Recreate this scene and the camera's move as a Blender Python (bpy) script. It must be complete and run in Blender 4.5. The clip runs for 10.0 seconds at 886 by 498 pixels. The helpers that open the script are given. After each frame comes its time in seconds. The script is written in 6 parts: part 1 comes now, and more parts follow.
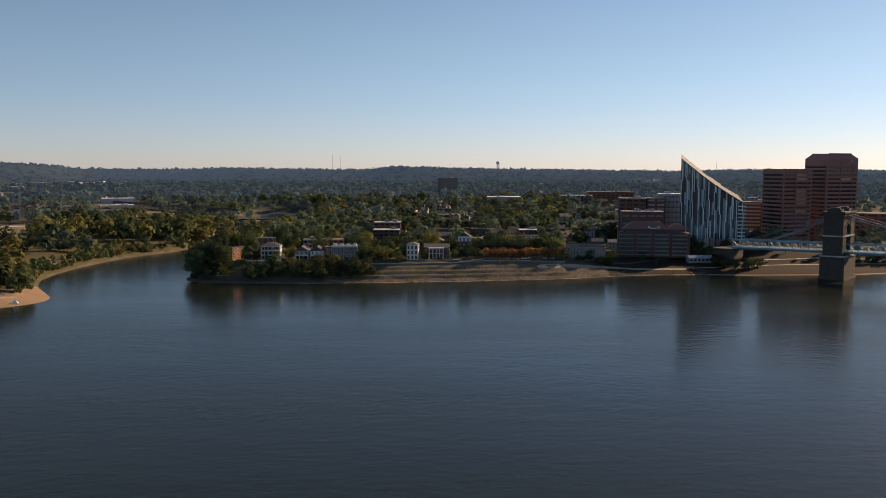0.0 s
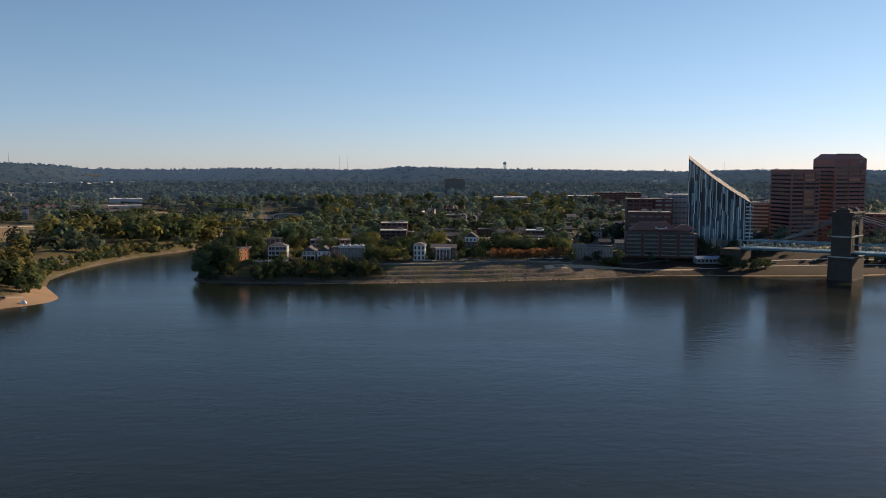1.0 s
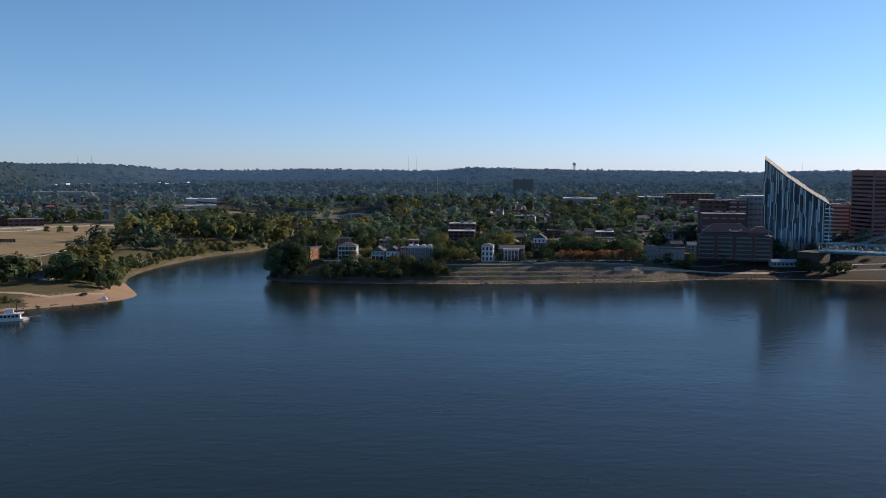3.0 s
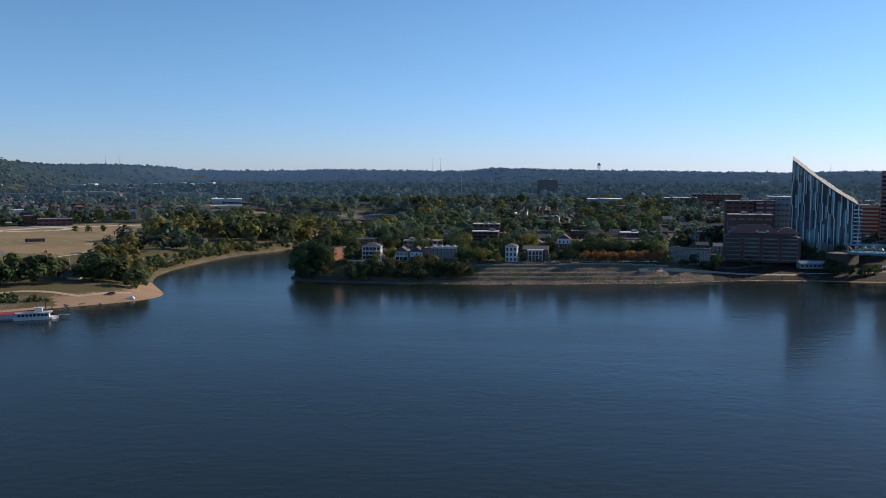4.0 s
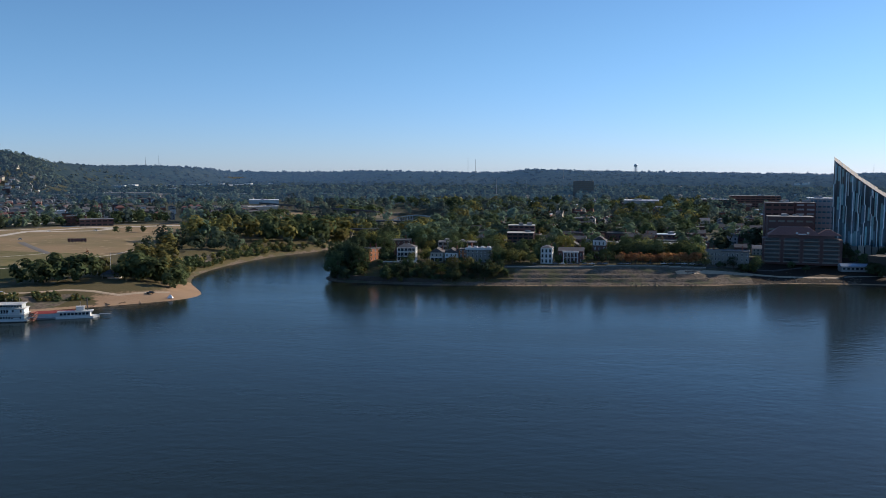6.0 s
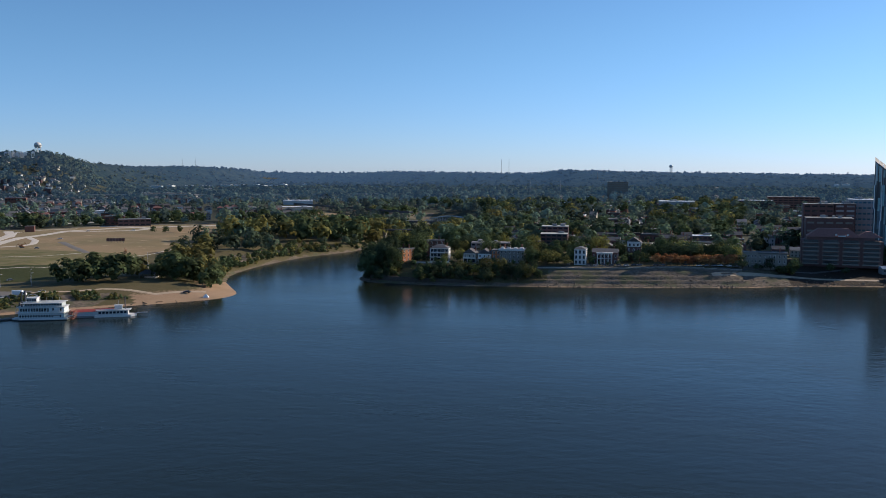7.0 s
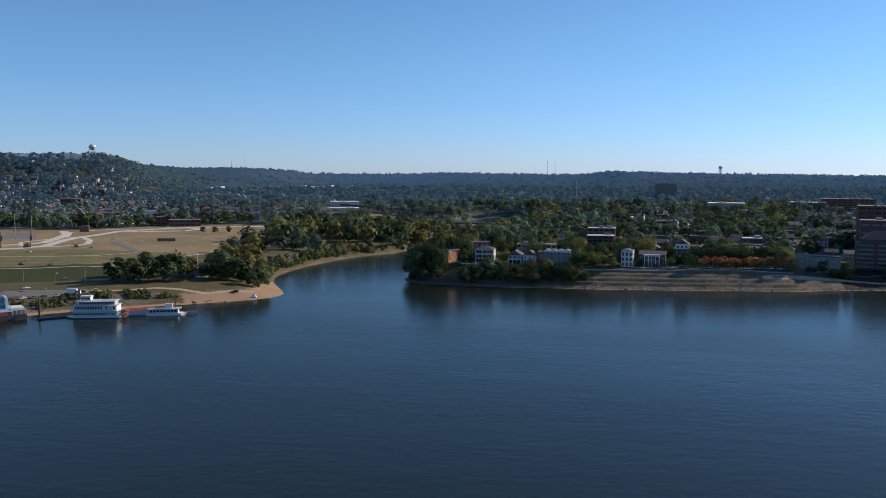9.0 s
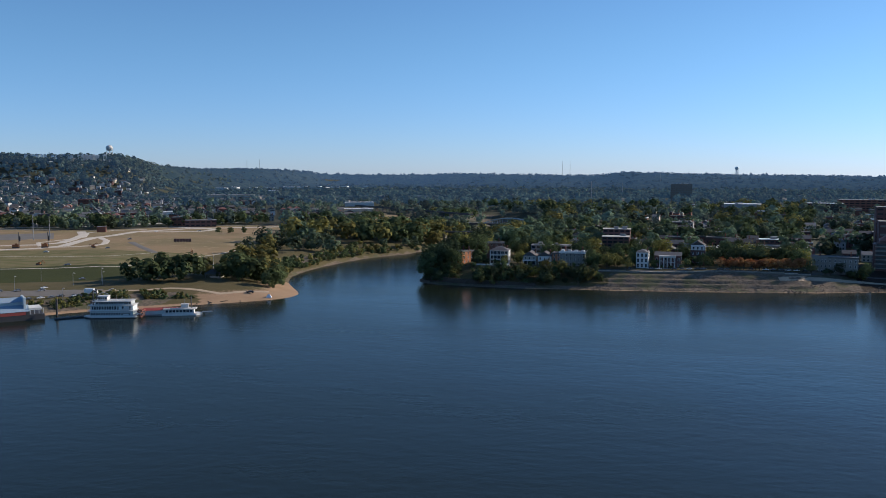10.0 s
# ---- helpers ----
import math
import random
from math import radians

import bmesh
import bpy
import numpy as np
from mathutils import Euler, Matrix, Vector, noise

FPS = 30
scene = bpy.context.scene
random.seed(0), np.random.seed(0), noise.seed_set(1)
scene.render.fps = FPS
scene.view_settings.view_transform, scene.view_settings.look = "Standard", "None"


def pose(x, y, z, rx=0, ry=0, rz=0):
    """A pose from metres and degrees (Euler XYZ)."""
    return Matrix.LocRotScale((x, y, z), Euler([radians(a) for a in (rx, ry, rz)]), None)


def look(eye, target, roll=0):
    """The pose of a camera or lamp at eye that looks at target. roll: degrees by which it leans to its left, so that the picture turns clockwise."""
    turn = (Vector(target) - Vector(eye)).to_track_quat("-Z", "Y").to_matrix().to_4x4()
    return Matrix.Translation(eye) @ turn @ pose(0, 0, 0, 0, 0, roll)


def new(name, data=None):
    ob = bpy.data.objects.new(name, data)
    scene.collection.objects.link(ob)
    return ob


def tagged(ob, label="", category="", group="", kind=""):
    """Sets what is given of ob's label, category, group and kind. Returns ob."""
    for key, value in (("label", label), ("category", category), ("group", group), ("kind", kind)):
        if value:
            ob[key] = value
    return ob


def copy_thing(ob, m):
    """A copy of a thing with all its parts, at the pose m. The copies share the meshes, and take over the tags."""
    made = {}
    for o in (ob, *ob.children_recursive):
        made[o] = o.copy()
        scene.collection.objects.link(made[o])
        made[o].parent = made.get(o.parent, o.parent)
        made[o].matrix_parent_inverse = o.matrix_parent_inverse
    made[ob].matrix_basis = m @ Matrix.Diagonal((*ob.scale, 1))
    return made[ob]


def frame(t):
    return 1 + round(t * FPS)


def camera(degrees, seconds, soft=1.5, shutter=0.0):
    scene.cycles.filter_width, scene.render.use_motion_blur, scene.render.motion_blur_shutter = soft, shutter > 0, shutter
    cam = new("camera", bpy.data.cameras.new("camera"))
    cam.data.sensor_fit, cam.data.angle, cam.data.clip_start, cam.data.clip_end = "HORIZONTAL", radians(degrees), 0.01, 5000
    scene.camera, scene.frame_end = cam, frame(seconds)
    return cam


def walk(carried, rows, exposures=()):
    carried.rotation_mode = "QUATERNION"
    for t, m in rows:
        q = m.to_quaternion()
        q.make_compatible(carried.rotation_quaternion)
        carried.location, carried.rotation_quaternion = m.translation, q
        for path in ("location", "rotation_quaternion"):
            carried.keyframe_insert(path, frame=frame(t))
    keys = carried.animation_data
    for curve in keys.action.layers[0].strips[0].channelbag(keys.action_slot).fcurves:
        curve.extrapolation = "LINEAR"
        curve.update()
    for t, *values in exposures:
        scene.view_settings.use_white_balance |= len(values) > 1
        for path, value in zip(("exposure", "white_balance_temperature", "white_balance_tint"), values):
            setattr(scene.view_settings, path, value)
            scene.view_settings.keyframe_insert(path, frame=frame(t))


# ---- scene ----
# The camera hovers 85 m over the river and pans slowly to its left.
cam = camera(54.61, 10.0, soft=0.7)
PAN = [
    (0.0, 0.000, -5.375), (0.5, 0.270, -5.372), (1.0, 0.460, -5.348), (1.5, 1.231, -5.343), (2.0, 2.338, -5.328),
    (2.5, 3.817, -5.315), (4.0, 6.618, -5.273), (4.5, 7.191, -5.262), (5.0, 7.353, -5.228), (5.5, 7.988, -5.216),
    (7.0, 11.170, -5.148), (7.5, 12.144, -5.137), (8.0, 12.801, -5.109), (8.5, 13.418, -5.085), (9.0, 14.206, -5.064),
    (9.5, 14.677, -5.039), (10.0, 15.180, -5.014)]
walk(cam, [(t, pose(0, 0, 85, 90 + tilt, 0, yaw) @ pose(0, 0, 0, 0, 0, 0.07)) for t, yaw, tilt in PAN],
     exposures=[(0.0, 0.15, 9100, 20), (1.0, 0.15, 8000, 16), (2.5, 0.15, 6650, 12), (5.0, 0.2, 6250, 10), (10.0, 0.2, 6100, 9)])

# ---------------------------------------------------------------- light
SUN_AZ, SUN_EL = radians(52), radians(23)          # right of the view, from beyond the river
world = bpy.data.worlds.new("sky")
scene.world = world
world.use_nodes = True
wn = world.node_tree
sky = wn.nodes.new("ShaderNodeTexSky")
sky.sky_type, sky.sun_disc = 'NISHITA', False
sky.sun_elevation, sky.sun_rotation = SUN_EL, SUN_AZ
sky.air_density, sky.dust_density, sky.ozone_density, sky.altitude = 0.9, 0.2, 6.0, 700
# the lowest few degrees of air are whiter than the clear sky above
wc, wsep, wlow, wmul = (wn.nodes.new("ShaderNode" + k) for k in ("TexCoord", "SeparateXYZ", "MapRange", "Mix"))
wtint = wn.nodes.new("ShaderNodeMix")
wlow.interpolation_type = 'SMOOTHSTEP'
wlow.inputs["From Min"].default_value, wlow.inputs["From Max"].default_value = -0.03, 0.17
wtint.data_type = wmul.data_type = 'RGBA'
wtint.inputs["A"].default_value, wtint.inputs["B"].default_value = (0.78, 0.81, 1.04, 1), (0.955, 0.98, 0.945, 1)
wmul.blend_type = 'MULTIPLY'
wmul.inputs["Factor"].default_value = 1.0
wn.links.new(wc.outputs["Generated"], wsep.inputs[0])
wn.links.new(wsep.outputs["Z"], wlow.inputs["Value"])
wn.links.new(wlow.outputs[0], wtint.inputs["Factor"])
wn.links.new(sky.outputs[0], wmul.inputs["A"])
wn.links.new(wtint.outputs["Result"], wmul.inputs["B"])
wn.links.new(wmul.outputs["Result"], wn.nodes["Background"].inputs[0])
wn.nodes["Background"].inputs[1].default_value = 0.115
sun = new("sun", bpy.data.lights.new("sun", 'SUN'))
sun.data.energy, sun.data.angle, sun.data.color = 5.0, radians(0.5), (1.0, 0.84, 0.66)
sun_from = Vector((math.sin(SUN_AZ) * math.cos(SUN_EL), math.cos(SUN_AZ) * math.cos(SUN_EL), math.sin(SUN_EL)))
sun.matrix_world = look(sun_from * 500, (0, 0, 0))


# ---------------------------------------------------------------- materials
WATER_IOR = 1.25


def mat(name, col, rough=0.8, vary=0.18, scale=0.3, bump=0.0, metal=0.0, rnd=0.0, coat=0.0):
    """Plain surface: two scales of variation, fine relief, and a shade of its own for each object (rnd)."""
    m = bpy.data.materials.new(name)
    m.use_nodes = True
    nt = m.node_tree
    p = nt.nodes["Principled BSDF"]
    p.inputs["Roughness"].default_value, p.inputs["Metallic"].default_value = rough, metal
    p.inputs["Coat Weight"].default_value = coat
    tc = nt.nodes.new("ShaderNodeTexCoord")
    n1, n2 = nt.nodes.new("ShaderNodeTexNoise"), nt.nodes.new("ShaderNodeTexNoise")
    n1.inputs["Scale"].default_value, n1.inputs["Detail"].default_value = scale, 4
    n2.inputs["Scale"].default_value, n2.inputs["Detail"].default_value = scale * 9, 3
    add = nt.nodes.new("ShaderNodeMath")
    add.operation = 'ADD'
    for n, s in ((n1, 0), (n2, 1)):
        nt.links.new(tc.outputs["Object"], n.inputs["Vector"])
        nt.links.new(n.outputs["Fac"], add.inputs[s])
    mr = nt.nodes.new("ShaderNodeMapRange")
    mr.inputs["From Min"].default_value, mr.inputs["From Max"].default_value = 0.6, 1.4
    mr.inputs["To Min"].default_value, mr.inputs["To Max"].default_value = 1 - vary, 1 + vary
    nt.links.new(add.outputs[0], mr.inputs["Value"])
    hsv = nt.nodes.new("ShaderNodeHueSaturation")
    hsv.inputs["Color"].default_value = (*col, 1)
    if rnd:
        oi = nt.nodes.new("ShaderNodeObjectInfo")
        r2 = nt.nodes.new("ShaderNodeMapRange")
        r2.inputs["To Min"].default_value, r2.inputs["To Max"].default_value = 1 - rnd, 1 + rnd
        nt.links.new(oi.outputs["Random"], r2.inputs["Value"])
        mul = nt.nodes.new("ShaderNodeMath")
        mul.operation = 'MULTIPLY'
        nt.links.new(mr.outputs[0], mul.inputs[0])
        nt.links.new(r2.outputs[0], mul.inputs[1])
        nt.links.new(mul.outputs[0], hsv.inputs["Value"])
    else:
        nt.links.new(mr.outputs[0], hsv.inputs["Value"])
    nt.links.new(hsv.outputs[0], p.inputs["Base Color"])
    if bump:
        b = nt.nodes.new("ShaderNodeBump")
        b.inputs["Strength"].default_value, b.inputs["Distance"].default_value = bump, 0.1
        nt.links.new(n2.outputs["Fac"], b.inputs["Height"])
        nt.links.new(b.outputs[0], p.inputs["Normal"])
    return m


def leaf_mat(name, col, hue=0.012, val=0.32, stuff=False, glow=None):
    """Foliage: matt leaves that let some light through; each tree and each tuft has its own shade."""
    m = bpy.data.materials.new(name)
    m.use_nodes = True
    nt = m.node_tree
    nt.nodes.remove(nt.nodes["Principled BSDF"])
    hsv = nt.nodes.new("ShaderNodeHueSaturation")
    hsv.inputs["Color"].default_value = (*col, 1)
    geo = nt.nodes.new("ShaderNodeNewGeometry")
    if stuff:
        src = nt.nodes.new("ShaderNodeAttribute")
        src.attribute_name = "shade"
        tree = src.outputs["Fac"]
    else:
        src = nt.nodes.new("ShaderNodeObjectInfo")
        tree = src.outputs["Random"]
    h = nt.nodes.new("ShaderNodeMapRange")
    h.inputs["To Min"].default_value, h.inputs["To Max"].default_value = 0.5 - hue, 0.5 + hue
    v = nt.nodes.new("ShaderNodeMapRange")
    v.inputs["To Min"].default_value, v.inputs["To Max"].default_value = 1 - val, 1 + val
    w = nt.nodes.new("ShaderNodeMapRange")
    w.inputs["To Min"].default_value, w.inputs["To Max"].default_value = 0.82, 1.18
    mul = nt.nodes.new("ShaderNodeMath")
    mul.operation = 'MULTIPLY'
    nt.links.new(tree, h.inputs["Value"])
    nt.links.new(tree, v.inputs["Value"])
    nt.links.new(geo.outputs["Random Per Island"], w.inputs["Value"])
    nt.links.new(v.outputs[0], mul.inputs[0])
    nt.links.new(w.outputs[0], mul.inputs[1])
    nt.links.new(h.outputs[0], hsv.inputs["Hue"])
    nt.links.new(mul.outputs[0], hsv.inputs["Value"])
    d, tr = (nt.nodes.new("ShaderNodeBsdf" + k) for k in ("Principled", "Translucent"))
    d.inputs["Roughness"].default_value, d.inputs["Specular IOR Level"].default_value = 0.9, 0.0
    mix = nt.nodes.new("ShaderNodeMixShader")
    mix.inputs[0].default_value = 0.34
    nt.links.new(hsv.outputs[0], d.inputs["Base Color"])
    nt.links.new(hsv.outputs[0], tr.inputs["Color"])
    nt.links.new(d.outputs[0], mix.inputs[1])
    nt.links.new(tr.outputs[0], mix.inputs[2])
    out = mix.outputs[0]
    if glow:                 # valley and hill woods: emission stands in for the haze before them
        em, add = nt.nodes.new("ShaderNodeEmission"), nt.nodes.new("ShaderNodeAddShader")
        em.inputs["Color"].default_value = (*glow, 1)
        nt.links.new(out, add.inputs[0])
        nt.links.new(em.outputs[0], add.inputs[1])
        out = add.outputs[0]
    nt.links.new(out, nt.nodes["Material Output"].inputs["Surface"])
    return m


def canopy_mat():
    """Woods too far to tell their trees apart: green and olive patches, crown-sized mottling, and haze before them put
    in as a blue glow.
    """
    m = bpy.data.materials.new("leaves_far_canopy_hazed")
    m.use_nodes = True
    nt = m.node_tree
    p = nt.nodes["Principled BSDF"]
    p.inputs["Roughness"].default_value, p.inputs["Specular IOR Level"].default_value = 1.0, 0.0
    tc = nt.nodes.new("ShaderNodeTexCoord")
    fac = []
    for scale, detail in ((0.0035, 4), (0.05, 3)):
        n = nt.nodes.new("ShaderNodeTexNoise")
        n.inputs["Scale"].default_value, n.inputs["Detail"].default_value = scale, detail
        nt.links.new(tc.outputs["Object"], n.inputs["Vector"])
        r = nt.nodes.new("ShaderNodeMapRange")
        r.inputs["From Min"].default_value, r.inputs["From Max"].default_value = 0.35, 0.65
        nt.links.new(n.outputs["Fac"], r.inputs["Value"])
        fac.append(r.outputs[0])
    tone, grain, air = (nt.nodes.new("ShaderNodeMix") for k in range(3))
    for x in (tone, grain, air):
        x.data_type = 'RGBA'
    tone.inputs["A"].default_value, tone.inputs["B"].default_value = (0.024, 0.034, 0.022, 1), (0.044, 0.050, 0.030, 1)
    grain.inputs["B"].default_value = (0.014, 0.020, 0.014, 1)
    # haze painted in as emission, bluer and stronger with distance
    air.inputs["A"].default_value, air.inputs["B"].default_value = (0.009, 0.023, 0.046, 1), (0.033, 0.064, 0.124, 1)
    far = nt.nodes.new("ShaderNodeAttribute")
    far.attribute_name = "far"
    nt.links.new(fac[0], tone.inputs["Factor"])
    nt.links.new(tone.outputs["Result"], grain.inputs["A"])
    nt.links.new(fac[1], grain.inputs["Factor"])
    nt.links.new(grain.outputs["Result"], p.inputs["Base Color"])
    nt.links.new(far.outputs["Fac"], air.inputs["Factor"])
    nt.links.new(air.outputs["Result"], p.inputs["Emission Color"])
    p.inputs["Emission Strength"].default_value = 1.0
    return m


def glass_mat(name, col, rough=0.06, ior=1.52):
    m = mat(name, col, rough=rough, vary=0.3, scale=0.15, rnd=0.3)
    m.node_tree.nodes["Principled BSDF"].inputs["IOR"].default_value = ior
    return m


def water_mat():
    """Brown-green river: a smoother and a wind-roughened reflection mixed by broad drifting patches, over fine ripples."""
    m = bpy.data.materials.new("river_water")
    m.use_nodes = True
    nt = m.node_tree
    tc = nt.nodes.new("ShaderNodeTexCoord")

    def noise(scale, detail, stretch=None, turn=0.0):
        n = nt.nodes.new("ShaderNodeTexNoise")
        n.inputs["Scale"].default_value, n.inputs["Detail"].default_value = scale, detail
        src = tc.outputs["Object"]
        if stretch:
            mp = nt.nodes.new("ShaderNodeMapping")
            mp.inputs["Scale"].default_value, mp.inputs["Rotation"].default_value = stretch, (0, 0, radians(turn))
            nt.links.new(src, mp.inputs["Vector"])
            src = mp.outputs[0]
        nt.links.new(src, n.inputs["Vector"])
        return n.outputs["Fac"]

    big = noise(0.006, 4, (0.6, 1.5, 1), 12)
    rip = noise(0.45, 3, (0.42, 0.62, 1), -50)
    swell = noise(0.08, 2, (0.5, 1.2, 1), -35)
    body = nt.nodes.new("ShaderNodeMix")
    body.data_type = 'RGBA'
    body.inputs["A"].default_value, body.inputs["B"].default_value = (0.008, 0.013, 0.008, 1), (0.014, 0.019, 0.011, 1)
    nt.links.new(big, body.inputs["Factor"])
    hm = nt.nodes.new("ShaderNodeMath")
    hm.operation = 'MULTIPLY_ADD'
    nt.links.new(swell, hm.inputs[0])
    hm.inputs[1].default_value = 0.9
    nt.links.new(rip, hm.inputs[2])
    b = nt.nodes.new("ShaderNodeBump")
    b.inputs["Strength"].default_value, b.inputs["Distance"].default_value = 1.0, 0.11
    nt.links.new(hm.outputs[0], b.inputs["Height"])
    coats = []
    for rough in (0.15, 0.40):
        p = nt.nodes["Principled BSDF"] if not coats else nt.nodes.new("ShaderNodeBsdfPrincipled")
        p.inputs["IOR"].default_value, p.inputs["Roughness"].default_value = WATER_IOR, rough
        nt.links.new(body.outputs["Result"], p.inputs["Base Color"])
        nt.links.new(b.outputs[0], p.inputs["Normal"])
        coats.append(p)
    share = nt.nodes.new("ShaderNodeMapRange")
    share.inputs["From Min"].default_value, share.inputs["From Max"].default_value = 0.38, 0.62
    share.inputs["To Min"].default_value, share.inputs["To Max"].default_value = 0.1, 0.35
    nt.links.new(big, share.inputs["Value"])
    mix = nt.nodes.new("ShaderNodeMixShader")
    nt.links.new(share.outputs[0], mix.inputs[0])
    nt.links.new(coats[0].outputs[0], mix.inputs[1])
    nt.links.new(coats[1].outputs[0], mix.inputs[2])
    nt.links.new(mix.outputs[0], nt.nodes["Material Output"].inputs["Surface"])
    return m


def ground_mat():
    """One sheet: turf, dry field, sand, rubble and a muddy landing darkened for shade by painted masks, broken up by
    noise at two scales.
    """
    m = bpy.data.materials.new("ground_earth")
    m.use_nodes = True
    nt = m.node_tree
    p = nt.nodes["Principled BSDF"]
    p.inputs["Roughness"].default_value = 0.95
    p.inputs["Specular IOR Level"].default_value = 0.15
    tc = nt.nodes.new("ShaderNodeTexCoord")

    def nz(scale, detail=5):
        n = nt.nodes.new("ShaderNodeTexNoise")
        n.inputs["Scale"].default_value, n.inputs["Detail"].default_value = scale, detail
        nt.links.new(tc.outputs["Object"], n.inputs["Vector"])
        return n.outputs["Fac"]

    def mixed(fac, a, b):
        x = nt.nodes.new("ShaderNodeMix")
        x.data_type = 'RGBA'
        for key, v in (("Factor", fac), ("A", a), ("B", b)):
            if isinstance(v, tuple):
                x.inputs[key].default_value = v
            else:
                nt.links.new(v, x.inputs[key])
        return x.outputs["Result"]

    def sharp(v, lo, hi):
        r = nt.nodes.new("ShaderNodeMapRange")
        r.interpolation_type = 'SMOOTHSTEP'
        r.inputs["From Min"].default_value, r.inputs["From Max"].default_value = lo, hi
        nt.links.new(v, r.inputs["Value"])
        return r.outputs[0]

    def mask(name):
        a = nt.nodes.new("ShaderNodeAttribute")
        a.attribute_name = name
        j = nt.nodes.new("ShaderNodeMath")
        j.operation = 'MULTIPLY_ADD'
        nt.links.new(fine, j.inputs[0])
        j.inputs[1].default_value = 0.5
        s = nt.nodes.new("ShaderNodeMath")
        s.operation = 'SUBTRACT'
        nt.links.new(a.outputs["Fac"], s.inputs[0])
        s.inputs[1].default_value = 0.25
        nt.links.new(s.outputs[0], j.inputs[2])
        return sharp(j.outputs[0], 0.35, 0.65)

    broad, mid, fine = nz(0.012), nz(0.07), nz(0.5)
    turf = mixed(mid, (0.068, 0.066, 0.026, 1), (0.14, 0.108, 0.056, 1))
    field = mixed(sharp(broad, 0.35, 0.65), (0.29, 0.205, 0.115, 1), (0.215, 0.17, 0.088, 1))
    field = mixed(sharp(mid, 0.55, 0.75), field, (0.37, 0.275, 0.165, 1))
    sand = mixed(mid, (0.25, 0.165, 0.10, 1), (0.44, 0.30, 0.19, 1))
    rubble = mixed(sharp(fine, 0.3, 0.7), (0.10, 0.082, 0.062, 1), (0.20, 0.158, 0.12, 1))
    rubble = mixed(sharp(mid, 0.45, 0.65), rubble, (0.10, 0.10, 0.055, 1))
    c = mixed(mask("field"), turf, field)
    c = mixed(mask("mown"), c, mixed(sharp(mid, 0.35, 0.65), (0.125, 0.118, 0.045, 1), (0.185, 0.155, 0.075, 1)))
    c = mixed(mask("lawn"), c, mixed(mid, (0.036, 0.045, 0.014, 1), (0.058, 0.064, 0.022, 1)))
    c = mixed(mask("floor"), c, mixed(mid, (0.045, 0.05, 0.03, 1), (0.07, 0.07, 0.045, 1)))
    c = mixed(mask("rubble"), c, rubble)
    # brown landing ground, darkened in its colour for the shade of the towers
    c = mixed(mask("shaded_mud"), c, mixed(mid, (0.028, 0.021, 0.015, 1), (0.048, 0.034, 0.024, 1)))
    c = mixed(mask("sand"), c, sand)
    nt.links.new(c, p.inputs["Base Color"])
    b = nt.nodes.new("ShaderNodeBump")
    b.inputs["Strength"].default_value, b.inputs["Distance"].default_value = 0.6, 0.5
    nt.links.new(fine, b.inputs["Height"])
    nt.links.new(b.outputs[0], p.inputs["Normal"])
    return m


